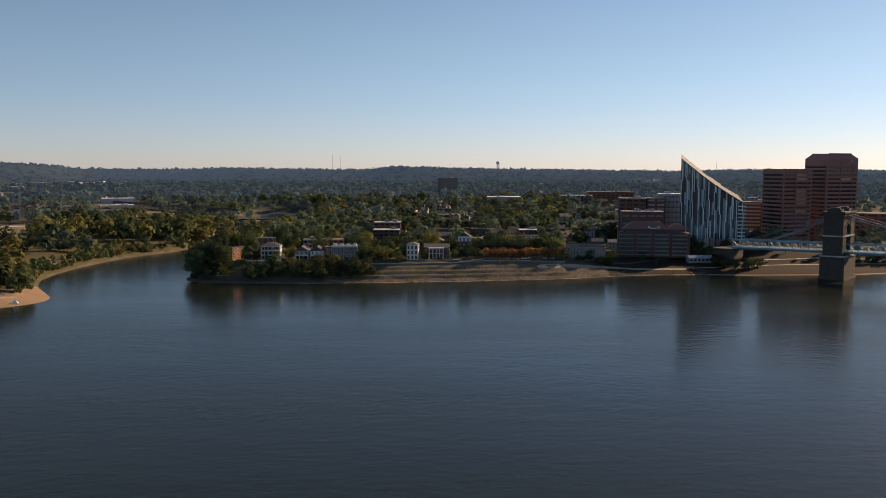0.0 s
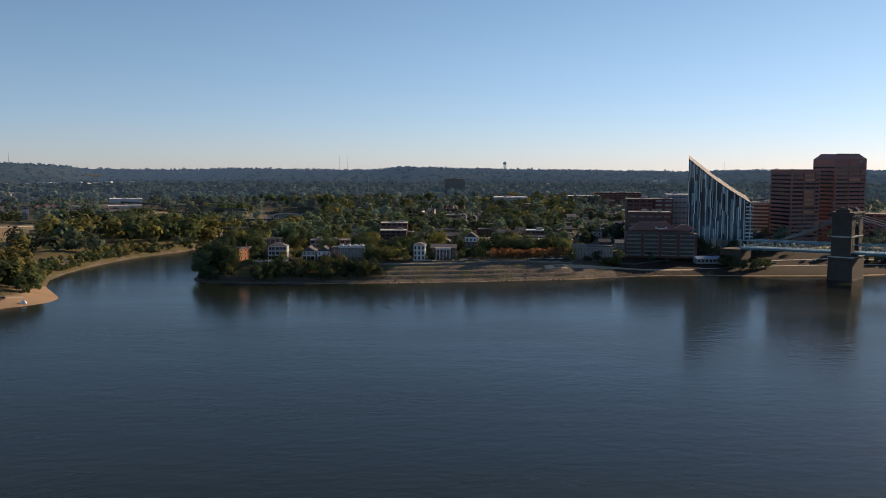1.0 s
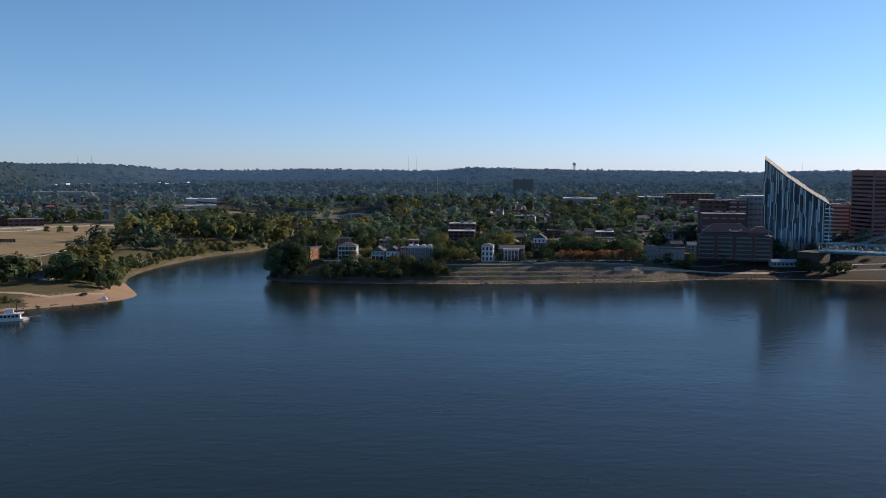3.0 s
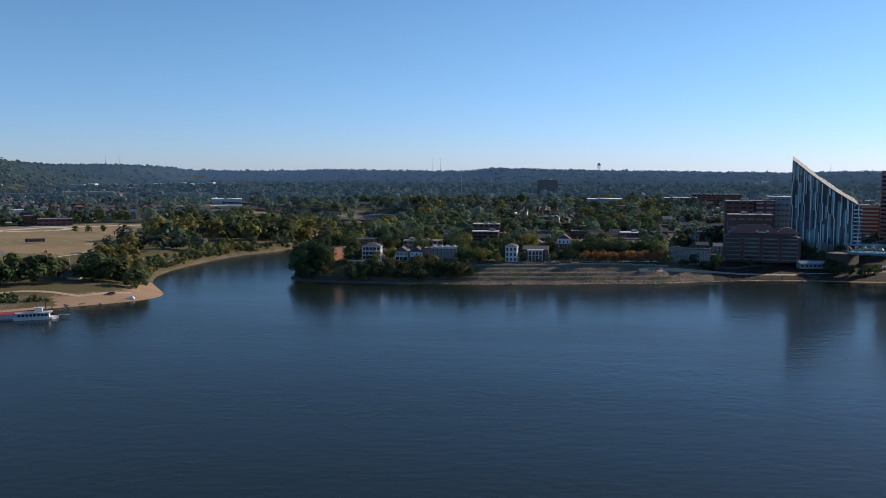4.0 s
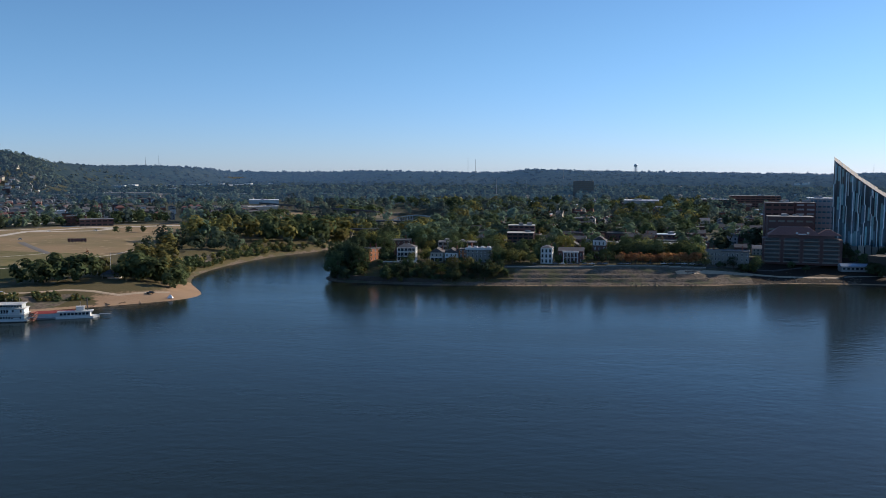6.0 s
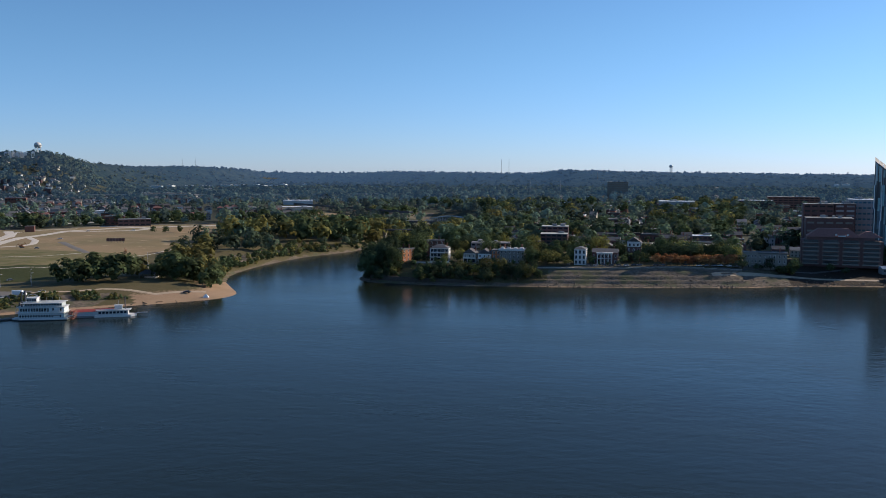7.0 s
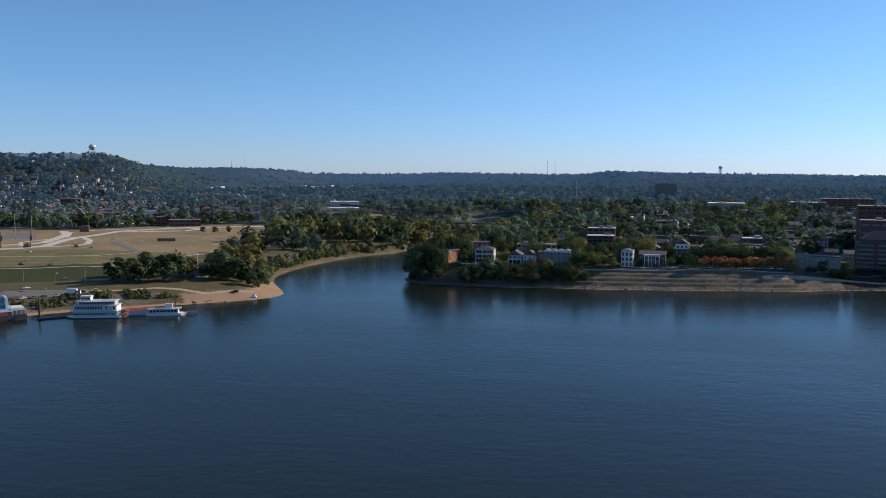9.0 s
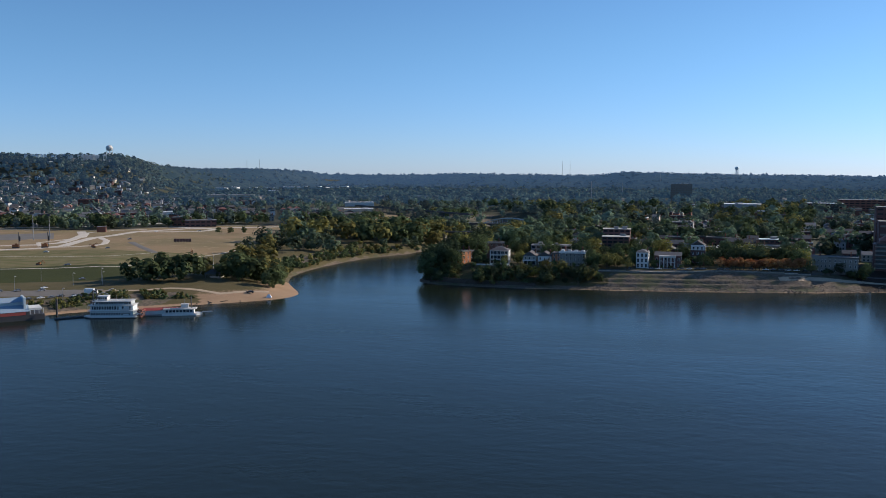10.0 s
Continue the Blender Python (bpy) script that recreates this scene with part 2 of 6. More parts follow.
M = dict(
    water=water_mat(), ground=ground_mat(),
    bark=mat("bark", (0.10, 0.075, 0.055), 0.95, 0.3, 2, 0.5),
    green=leaf_mat("leaves_green", (0.087, 0.119, 0.057)), dark=leaf_mat("leaves_dark_green", (0.053, 0.074, 0.043)),
    olive=leaf_mat("leaves_olive", (0.190, 0.186, 0.060)), yellow=leaf_mat("leaves_yellow", (0.270, 0.228, 0.060)),
    rust=leaf_mat("leaves_rust", (0.37, 0.185, 0.085)), bush=leaf_mat("leaves_bush", (0.128, 0.123, 0.047)),
    green_s=leaf_mat("leaves_green_mixed", (0.088, 0.116, 0.056), stuff=True), olive_s=leaf_mat("leaves_olive_mixed", (0.195, 0.182, 0.066), stuff=True),
    wood=leaf_mat("leaves_woodland", (0.114, 0.155, 0.100), hue=0.03, val=0.62, stuff=True),
    # these five carry haze as blue emission, stronger for each farther band
    vale=leaf_mat("leaves_near_valley_hazed", (0.112, 0.147, 0.099), hue=0.03, val=0.62, stuff=True, glow=(0.003, 0.0055, 0.010)),
    valley=leaf_mat("leaves_valley_hazed", (0.090, 0.113, 0.081), hue=0.03, val=0.62, stuff=True, glow=(0.009, 0.021, 0.042)),
    slope=leaf_mat("leaves_slope_hazed", (0.071, 0.081, 0.043), hue=0.022, val=0.5, stuff=True, glow=(0.009, 0.021, 0.042)),
    ridge=leaf_mat("leaves_far_ridge_hazed", (0.052, 0.060, 0.039), hue=0.015, val=0.35, stuff=True, glow=(0.018, 0.037, 0.074)),
    haze=leaf_mat("leaves_farthest_ridge_hazed", (0.030, 0.035, 0.027), hue=0.01, val=0.2, stuff=True, glow=(0.032, 0.060, 0.114)),
    canopy=canopy_mat(),
    brick=mat("red_brick", (0.20, 0.085, 0.060), 0.9, 0.2, 0.6, 0.3, rnd=0.3),
    brick_dark=mat("dark_red_brick", (0.120, 0.066, 0.060), 0.9, 0.2, 0.6, 0.3, rnd=0.2),
    brick_orange=mat("orange_brick", (0.44, 0.17, 0.08), 0.9, 0.2, 0.6, 0.3),
    white=mat("white_paint", (0.56, 0.56, 0.545), 0.6, 0.08, 0.5, rnd=0.1),
    cream=mat("cream_stucco", (0.42, 0.38, 0.31), 0.85, 0.12, 0.4, rnd=0.12),
    grey=mat("grey_render", (0.30, 0.30, 0.30), 0.85, 0.15, 0.4, rnd=0.25),
    stone=mat("grey_stone", (0.20, 0.18, 0.155), 0.9, 0.3, 0.3, 0.5),
    pebble=mat("brown_stone", (0.19, 0.145, 0.105), 0.95, 0.3, 0.5, 0.4),
    sandstone=mat("weathered_sandstone", (0.070, 0.056, 0.045), 0.95, 0.3, 0.25, 0.6),
    concrete=mat("concrete", (0.42, 0.40, 0.36), 0.9, 0.18, 0.3, 0.2),
    pale_concrete=mat("pale_concrete", (0.55, 0.50, 0.42), 0.9, 0.2, 0.15, 0.2),
    asphalt=mat("asphalt", (0.085, 0.083, 0.08), 0.9, 0.25, 0.2, 0.2),
    worn_asphalt=mat("worn_asphalt", (0.15, 0.137, 0.12), 0.92, 0.2, 0.12, 0.2),
    gravel=mat("pale_gravel", (0.55, 0.49, 0.41), 0.95, 0.2, 0.15, 0.4),
    dirt=mat("sandy_dirt", (0.44, 0.34, 0.24), 0.95, 0.2, 0.15, 0.4),
    roof=mat("dark_shingle_roof", (0.085, 0.08, 0.08), 0.85, 0.25, 0.5, 0.3, rnd=0.4),
    roof_grey=mat("grey_felt_roof", (0.13, 0.13, 0.13), 0.85, 0.2, 0.3, 0.1, rnd=0.5),
    roof_red=mat("red_tile_roof", (0.22, 0.10, 0.08), 0.85, 0.2, 0.5, 0.3),
    roof_white=mat("white_membrane_roof", (0.72, 0.72, 0.72), 0.6, 0.08, 0.2),
    metal_roof=mat("pale_metal_roof", (0.13, 0.13, 0.128), 0.75, 0.25, 0.4),
    glass=glass_mat("window_glass", (0.02, 0.026, 0.032)),
    glass_blue=glass_mat("blue_glass", (0.085, 0.17, 0.22), 0.08, 1.5),
    glass_teal=glass_mat("teal_glass", (0.18, 0.34, 0.36), 0.08, 1.5),
    glass_slate=glass_mat("slate_glass", (0.028, 0.058, 0.078), 0.08, 1.5),
    glass_dark=glass_mat("dark_glass", (0.012, 0.02, 0.03), 0.05),
    # warm sun reflection in the tower windows, put into the pane colour
    glass_sun_glint=glass_mat("glass_orange_glint", (0.46, 0.20, 0.12), 0.15),
    granite=mat("polished_red_granite", (0.30, 0.118, 0.092), 0.5, 0.2, 0.4, rnd=0.12),
    limestone=mat("grey_limestone", (0.21, 0.20, 0.18), 0.9, 0.15, 0.4),
    panel=mat("pale_panel", (0.55, 0.61, 0.62), 0.4, 0.1, 0.3, rnd=0.25),
    steel_blue=mat("blue_painted_steel", (0.075, 0.23, 0.31), 0.5, 0.2, 0.5, rnd=0.1),
    steel_pale=mat("pale_blue_steel", (0.27, 0.36, 0.40), 0.5, 0.15, 0.5),
    steel=mat("grey_steel", (0.22, 0.23, 0.24), 0.5, 0.15, 0.5, metal=0.4),
    steel_dark=mat("dark_steel", (0.045, 0.045, 0.05), 0.6, 0.2, 0.5),
    red=mat("faded_red_paint", (0.30, 0.062, 0.05), 0.6, 0.15, 0.5),
    blue_roof=mat("blue_grey_sheet_roof", (0.25, 0.33, 0.42), 0.5, 0.12, 0.3),
    rubber=mat("black_rubber", (0.02, 0.02, 0.02), 0.9),
    car=mat("car_paint", (0.16, 0.17, 0.19), 0.35, 0.03, 1, rnd=0.8, coat=0.6),
    car_white=mat("white_car_paint", (0.75, 0.75, 0.75), 0.35, 0.03, 1, coat=0.6),
    orange=mat("orange_machine_paint", (0.26, 0.10, 0.03), 0.5, 0.2, 1),
    canvas=mat("white_canvas", (0.78, 0.76, 0.74), 0.9, 0.06, 1),
)


# ---------------------------------------------------------------- small builders
def box(bm, x0, x1, y0, y1, z0, z1):
    v = [bm.verts.new((x, y, z)) for z in (z0, z1) for y in (y0, y1) for x in (x0, x1)]
    for f in ((0, 2, 3, 1), (4, 5, 7, 6), (0, 1, 5, 4), (2, 6, 7, 3), (0, 4, 6, 2), (1, 3, 7, 5)):
        bm.faces.new([v[i] for i in f])
    return bm


def boxes(*dims):
    bm = bmesh.new()
    for d in dims:
        box(bm, *d)
    return bm


def prism(bm, ring, z0, z1):
    """Upright prism over a ring of (x, y); z1 may be a list of heights."""
    tops = z1 if isinstance(z1, (list, tuple)) else [z1] * len(ring)
    lo = [bm.verts.new((x, y, z0)) for x, y in ring]
    hi = [bm.verts.new((x, y, z)) for (x, y), z in zip(ring, tops)]
    n = len(ring)
    for i in range(n):
        bm.faces.new((lo[i], lo[(i + 1) % n], hi[(i + 1) % n], hi[i]))
    bm.faces.new(hi)
    bm.faces.new(lo[::-1])
    return bm


def tube(bm, a, b, r0, r1=None, n=6):
    """Tapered round bar from a to b."""
    a, b = Vector(a), Vector(b)
    r1 = r0 if r1 is None else r1
    q = (b - a).to_track_quat('Z', 'Y')
    rings = []
    for c, r in ((a, r0), (b, r1)):
        rings.append([bm.verts.new(c + q @ Vector((r * math.cos(k * 2 * math.pi / n), r * math.sin(k * 2 * math.pi / n), 0)))
                      for k in range(n)])
    for k in range(n):
        bm.faces.new((rings[0][k], rings[0][(k + 1) % n], rings[1][(k + 1) % n], rings[1][k]))
    bm.faces.new(rings[1])
    bm.faces.new(rings[0][::-1])
    return bm


def mesh_of(name, bm, material, smooth=False):
    bmesh.ops.recalc_face_normals(bm, faces=bm.faces)
    me = bpy.data.meshes.new(name)
    bm.to_mesh(me)
    bm.free()
    me.materials.append(material)
    if smooth:
        me.polygons.foreach_set("use_smooth", [True] * len(me.polygons))
    return me


def part(name, bm, material, parent, label="", at=None):
    """Links a bmesh, or a mesh that is shared, as one object under a thing or a part."""
    me = bm if isinstance(bm, bpy.types.Mesh) else mesh_of(name, bm, material)
    ob = new(name, me)
    ob.parent = parent
    if at is not None:
        ob.matrix_local = at
    return tagged(ob, label) if label else ob


def thing(name, label, category, m, group="", kind=""):
    ob = new(name)
    ob.empty_display_size = 0.5
    ob.matrix_world = m
    return tagged(ob, label, category, group, kind)


# ---------------------------------------------------------------- the lie of the land
SHORE = np.array([
    (4900, 1900), (1500, 1050), (357, 687), (250, 680), (211, 683), (166, 682), (122, 668), (94, 657), (50, 647),
    (7, 640), (-40, 634), (-106, 627), (-152, 627), (-183, 634), (-196, 650), (-203, 700), (-195, 800), (-222, 900),
    (-228, 1000), (-186, 1150), (-195, 1320), (-280, 1500), (-360, 1500), (-275, 1320), (-264, 1100), (-276, 970),
    (-267, 881), (-300, 813), (-309, 759), (-311, 712), (-309, 655), (-293, 613), (-275, 585), (-257, 557),
    (-254, 540), (-262, 524), (-280, 506), (-304, 486), (-326, 466), (-352, 446), (-376, 411), (-397, 386), (-600, 240),
    (-1500, -150), (-4900, -900), (-4900, -1900), (0, -60), (1500, 200), (4900, 900)], float)
SHORE = np.stack([0.78 * SHORE + 0.22 * np.roll(SHORE, -1, axis=0), 0.22 * SHORE + 0.78 * np.roll(SHORE, -1, axis=0)], 1).reshape(-1, 2)     # corners rounded


def shore_distance(x, y):
    """Metres to the waterline: positive on land, negative in the river."""
    x, y = np.asarray(x, float), np.asarray(y, float)
    a, b = SHORE, np.roll(SHORE, -1, axis=0)
    if x.size < 200:                      # few points: all edges at once
        px, py, e = x.reshape(-1, 1), y.reshape(-1, 1), b - a
        s = np.clip(((px - a[:, 0]) * e[:, 0] + (py - a[:, 1]) * e[:, 1]) / (e * e).sum(1), 0, 1)
        best = ((px - a[:, 0] - s * e[:, 0]) ** 2 + (py - a[:, 1] - s * e[:, 1]) ** 2).min(1)
        hits = ((a[:, 1] > py) != (b[:, 1] > py)) & (px < e[:, 0] * (py - a[:, 1]) / (e[:, 1] + 1e-12) + a[:, 0])
        return (np.where(hits.sum(1) % 2, -1, 1) * np.sqrt(best)).reshape(x.shape)
    best, inside = np.full(x.shape, 1e18), np.zeros(x.shape, bool)
    for (ax, ay), (bx, by) in zip(a, b):
        dx, dy = bx - ax, by - ay
        s = np.clip(((x - ax) * dx + (y - ay) * dy) / (dx * dx + dy * dy), 0, 1)
        best = np.minimum(best, (x - ax - s * dx) ** 2 + (y - ay - s * dy) ** 2)
        hit = ((ay > y) != (by > y)) & (x < (bx - ax) * (y - ay) / (by - ay + 1e-12) + ax)
        inside ^= hit
    return np.where(inside, -1, 1) * np.sqrt(best)


def wobble(x, y, size, seed=0.0):
    """Smooth wavy noise, about -1 to 1."""
    u, v = x / size + seed * 7.1, y / size - seed * 3.7
    return (np.sin(u * 1.9 + 1.3 * np.sin(v * 1.3)) + np.sin(v * 2.3 + 1.7 * np.sin(u * 0.9 + 2)) +
            0.6 * np.sin(u * 4.1 + v * 3.3) + 0.4 * np.sin(v * 7.3 - u * 5.9)) / 2.6


RIDGE_AZ = [-60, -47, -42, -39, -36, -34.8, -33.5, -31, -27.5, -25, -22.8, -17, -14.3, -9, -5.5, -2.8, 0.6, 6, 12, 15, 18.7, 30, 60]
RIDGE_EL = [0.9, 1.0, 1.05, 1.0, 1.10, 0.85, 0.50, 0.28, 0.30, 0.17, -.06, -.10, 0.0, -.10, -.13, 0.08, -.02, -.1, -.17, -.22, -.12, -.14, -.1]
RIDGE_AT = [2900, 2800, 2750, 2700, 2700, 2750, 3000, 3600, 4000, 4300, 4700, 4750, 4600, 4500, 4500, 4300, 4300, 4400, 4400, 4400, 4400, 4400, 4400]
RIDGE_FOOT = [1900, 1950, 1950, 1950, 2000, 2050, 2300, 2700, 3200, 3500, 4000, 4100, 3900, 3600, 3500, 3300, 3200, 3200, 3200, 3200, 3100, 3000, 3000]


def height(x, y):
    x, y = np.asarray(x, float), np.asarray(y, float)
    d = shore_distance(x, y)
    dist, az = np.hypot(x, y), np.degrees(np.arctan2(x, y))
    e = d + 1.6 * wobble(x, y, 22, 5)
    west = np.interp(e, [-60, -8, 0, 5, 10, 11.5, 16, 17.5, 22, 24, 29, 34, 40, 70, 300],
                     [-6, -1.5, 0, 0.9, 1.8, 3.6, 4.3, 6.2, 6.8, 8.6, 9.6, 11.6, 12.2, 12.4, 13.5])
    ramp = np.interp(d, [-60, -8, 0, 6, 15, 40, 55, 75, 300], [-6, -1.2, 0, 1.2, 2.4, 5, 8.5, 12, 14])
    east = np.interp(d, [-60, -8, 0, 5, 15, 35, 60, 95, 150, 160, 400], [-6, -1.2, 0, 1, 2.6, 6.8, 8.4, 9.3, 14.2, 14.2, 13.6])
    steep = np.interp(d, [-60, -8, 0, 3, 9, 20, 45, 150, 400], [-6, -1.5, 0, 1.7, 4.2, 6.5, 9, 13, 13.6])
    k = np.clip((y - 600) / 40, 0, 1)
    east = east * (1 - k) + steep * k
    s = np.clip((x - 95) / 60, 0, 1)
    cov = west * (1 - s) + ramp * s
    left_side = 1 / (1 + np.exp(np.clip((x + 245 + 0.02 * (y - 700)) / 6, -50, 50)))
    z = cov * (1 - left_side) + east * left_side
    near = np.interp(d, [-60, 0, 20, 60], [-6, 0, 7, 10])
    z = np.where(y < 150, near, z)
    z = z + np.interp(dist, [700, 2200, 4000], [0, 5, 9]) * (d > 0) + wobble(x, y, 60) * 0.25 * np.clip(d / 20, 0, 1)
    top = 85 + np.interp(az, RIDGE_AZ, RIDGE_AT) * np.tan(np.radians(np.interp(az, RIDGE_AZ, RIDGE_EL))) - 10
    foot, crest = np.interp(az, RIDGE_AZ, RIDGE_FOOT), np.interp(az, RIDGE_AZ, RIDGE_AT)
    u = np.clip((dist - foot) / (crest - foot), 0, 1)
    u = u * u * (3 - 2 * u)
    fold = 1 + 0.42 * wobble(x, y, 330, 2) * np.sin(math.pi * u)
    front = y > 600
    return np.where(front, z + np.clip(top - z, 0, 400) * u * fold, z)


def land(x, y):
    return float(height(np.array([x]), np.array([y]))[0])


def inside(x, y, poly):
    r = np.zeros(np.shape(x), bool)
    n = len(poly)
    for i in range(n):
        (ax, ay), (bx, by) = poly[i], poly[(i + 1) % n]
        r ^= ((ay > y) != (by > y)) & (x < (bx - ax) * (y - ay) / (by - ay + 1e-12) + ax)
    return r


FIELD = [(-900, 420), (-470, 500), (-415, 580), (-400, 690), (-410, 770), (-470, 960), (-440, 1120), (-640, 1000), (-690, 900), (-1000, 830)]
LEVEE = [(-900, 330), (-560, 415), (-470, 470), (-395, 520), (-360, 560), (-395, 610), (-425, 590), (-470, 540), (-620, 455), (-900, 420)]
MOWN = [(-900, 420), (-620, 455), (-470, 540), (-415, 590), (-402, 690), (-455, 690), (-520, 690), (-600, 650), (-760, 560), (-900, 520)]
CLEARING = [(-600, 1520), (-330, 1260), (-300, 1170), (-420, 1190), (-600, 1380)]


def graded(lo, hi, step, far, grow=1.09):
    a = list(np.arange(lo, hi + step, step))
    s = step
    while a[-1] < far[1]:
        s *= grow
        a.append(min(a[-1] + s, far[1]))
    s = step
    while a[0] > far[0]:
        s *= grow
        a.insert(0, max(a[0] - s, far[0]))
    return np.array(a)


def sheet(name, xs, ys, zf, material):
    X, Y = np.meshgrid(xs, ys)
    Z = zf(X, Y)
    nx, ny = len(xs), len(ys)
    i = np.arange(nx * ny).reshape(ny, nx)
    faces = np.stack([i[:-1, :-1], i[:-1, 1:], i[1:, 1:], i[1:, :-1]], -1).reshape(-1, 4)
    me = bpy.data.meshes.new(name)
    me.from_pydata(np.stack([X, Y, Z], -1).reshape(-1, 3).tolist(), [], faces.tolist())
    me.polygons.foreach_set("use_smooth", [True] * len(me.polygons))
    me.materials.append(material)
    return new(name, me), X.ravel(), Y.ravel()


rows_y = graded(380, 920, 4, (-3000, 4900))
BANK_Y = np.array(sorted(set(rows_y[(rows_y < 612) | (rows_y > 712)]) | set(np.arange(612, 713, 1.5))))     # finer over the terraced bank
ground, GX, GY = sheet("ground", graded(-640, 420, 5, (-4900, 4900)), BANK_Y, height, M["ground"])
tagged(ground, "river banks, dry fields and wooded hills of the valley", "ground", kind="structure")
GD = shore_distance(GX, GY)
LEFT = GX < -245
tipd = np.hypot(GX + 275, GY - 540)
masks = {
    "field": (inside(GX, GY, FIELD) | inside(GX, GY, CLEARING)) * 1.0,
    "sand": np.where(LEFT, np.clip(1.2 - GD / np.where(tipd < 50, 32, 6), 0, 1) * (GY < 612), np.clip(1.05 - GD / 3.5, 0, 1) * (GX > -108)) +
            ((GX > 85) & (GX < 140) & (GD > 11) & (GD < 24)) * 0.35,
    "rubble": ((~LEFT) & (GD < 33) & (GX > -48)) * 1.0 + ((~LEFT) & (GD < 10)) * 1.0 + (LEFT & (GD < 2.2) & (GY > 600)) * 0.8 + (LEFT & (GD < 30) & (GX < -315)) * 0.75 + ((GX > 95) & (GD < 75) & (GY > 500)) * 1.0,
    "shaded_mud": ((GX > 130) & (GD < 80) & (GY > 500)) * 1.0,
    "mown": inside(GX, GY, MOWN) * 1.0,
    "lawn": (inside(GX, GY, LEVEE)) * 1.0,
    "floor": np.clip((np.hypot(GX, GY) - 820) / 200, 0, 1) * ~(inside(GX, GY, FIELD) | inside(GX, GY, CLEARING)) * (np.where(GX < -200, np.hypot(GX, GY) > 1080, True)),
}
for key, value in masks.items():
    at = ground.data.attributes.new(key, 'FLOAT', 'POINT')
    at.data.foreach_set("value", np.clip(value, 0, 1).astype(np.float32))

water, _, _ = sheet("water", np.array([-4900.0, -800, 800, 4900]), np.array([-2500.0, 0, 900, 2500]), lambda X, Y: X * 0, M["water"])
tagged(water, "calm dark blue-brown river water with fine ripples", "water", kind="structure")


def strip(name, pts, width, material, label, category, lift=0.12, closed_poly=False, kind="structure"):
    """Road or path laid on the ground: a ribbon about the line, with a thin edge."""
    p = [Vector((x, y, 0)) for x, y in pts]
    line = []
    for a, b in zip(p, p[1:]):
        n = max(1, int((b - a).length / 4))
        line += [a.lerp(b, k / n) for k in range(n)]
    line.append(p[-1])
    across = max(2, int(width / 4) + 1)
    verts, faces = [], []
    for k, c in enumerate(line):
        t = (line[min(k + 1, len(line) - 1)] - line[max(k - 1, 0)]).normalized()
        side = Vector((-t.y, t.x, 0))
        w = width * (1 + 0.06 * math.sin(k * 1.7))
        row = [c + side * w * (j / across - 0.5) for j in range(across + 1)]
        zs = height(np.array([r.x for r in row]), np.array([r.y for r in row]))
        verts += [(r.x, r.y, z + lift - (0.3 if j in (0, across) else 0)) for j, (r, z) in enumerate(zip(row, zs))]
    m = across + 1
    for k in range(len(line) - 1):
        for j in range(across):
            faces.append((k * m + j, k * m + j + 1, (k + 1) * m + j + 1, (k + 1) * m + j))
    me = bpy.data.meshes.new(name)
    me.from_pydata(verts, [], faces)
    me.materials.append(material)
    return tagged(new(name, me), label, category, kind=kind)


# ---------------------------------------------------------------- trees
def unit(v):
    return v / np.maximum(np.linalg.norm(v, axis=-1, keepdims=True), 1e-9)


def leaf_cloud(rng, w, h, base, clumps, leaves, size, ragged=0.5):
    """Leaf tufts: clumps spread through a domed crown, each a ragged ball of small tilted quads. Gives corners, soft normals and clump centres."""
    v = unit(rng.normal(size=(clumps, 3)))
    r = rng.uniform(0.35, 0.8, clumps) ** 0.6
    c = np.stack([v[:, 0] * w / 2 * r, v[:, 1] * w / 2 * r, base + (h - base) * (0.5 + 0.44 * v[:, 2] * r)], -1)
    c[:, :2] *= (1 - 0.7 * np.maximum(0, (c[:, 2] - base) / (h - base) - 0.58))[:, None]
    rad = rng.uniform(0.17, 0.29, clumps) * w
    n = unit(rng.normal(size=(clumps, leaves, 3)))
    q = c[:, None] + n * (rad[:, None] * rng.uniform(0.6, 1.08, (clumps, leaves)))[..., None] * np.array([1, 1, 0.8])
    n, q = n.reshape(-1, 3), q.reshape(-1, 3)
    ok = q[:, 2] > base * 0.6
    n, q = n[ok], q[ok]
    mid = np.array([0, 0, base + (h - base) * 0.35])
    out = (q - mid) / np.array([w / 2, w / 2, (h - base) / 2])
    soft = unit(0.75 * n + 0.9 * out + np.array([0, 0, 0.2]))
    face = unit(0.55 * n + 1.1 * out + rng.normal(size=q.shape) * ragged * 0.8 + np.array([0, 0, 0.25]))
    a = unit(np.cross(face, rng.normal(size=q.shape)))
    b = np.cross(face, a)
    s = size * rng.uniform(0.6, 1.35, (len(q), 1))
    quads = np.stack([q + a * s + b * s * 0.25, q + b * s * 0.9, q - a * s * 0.85 - b * s * 0.2, q - b * s], 1)
    return quads, unit(soft + 0.28 * face), c


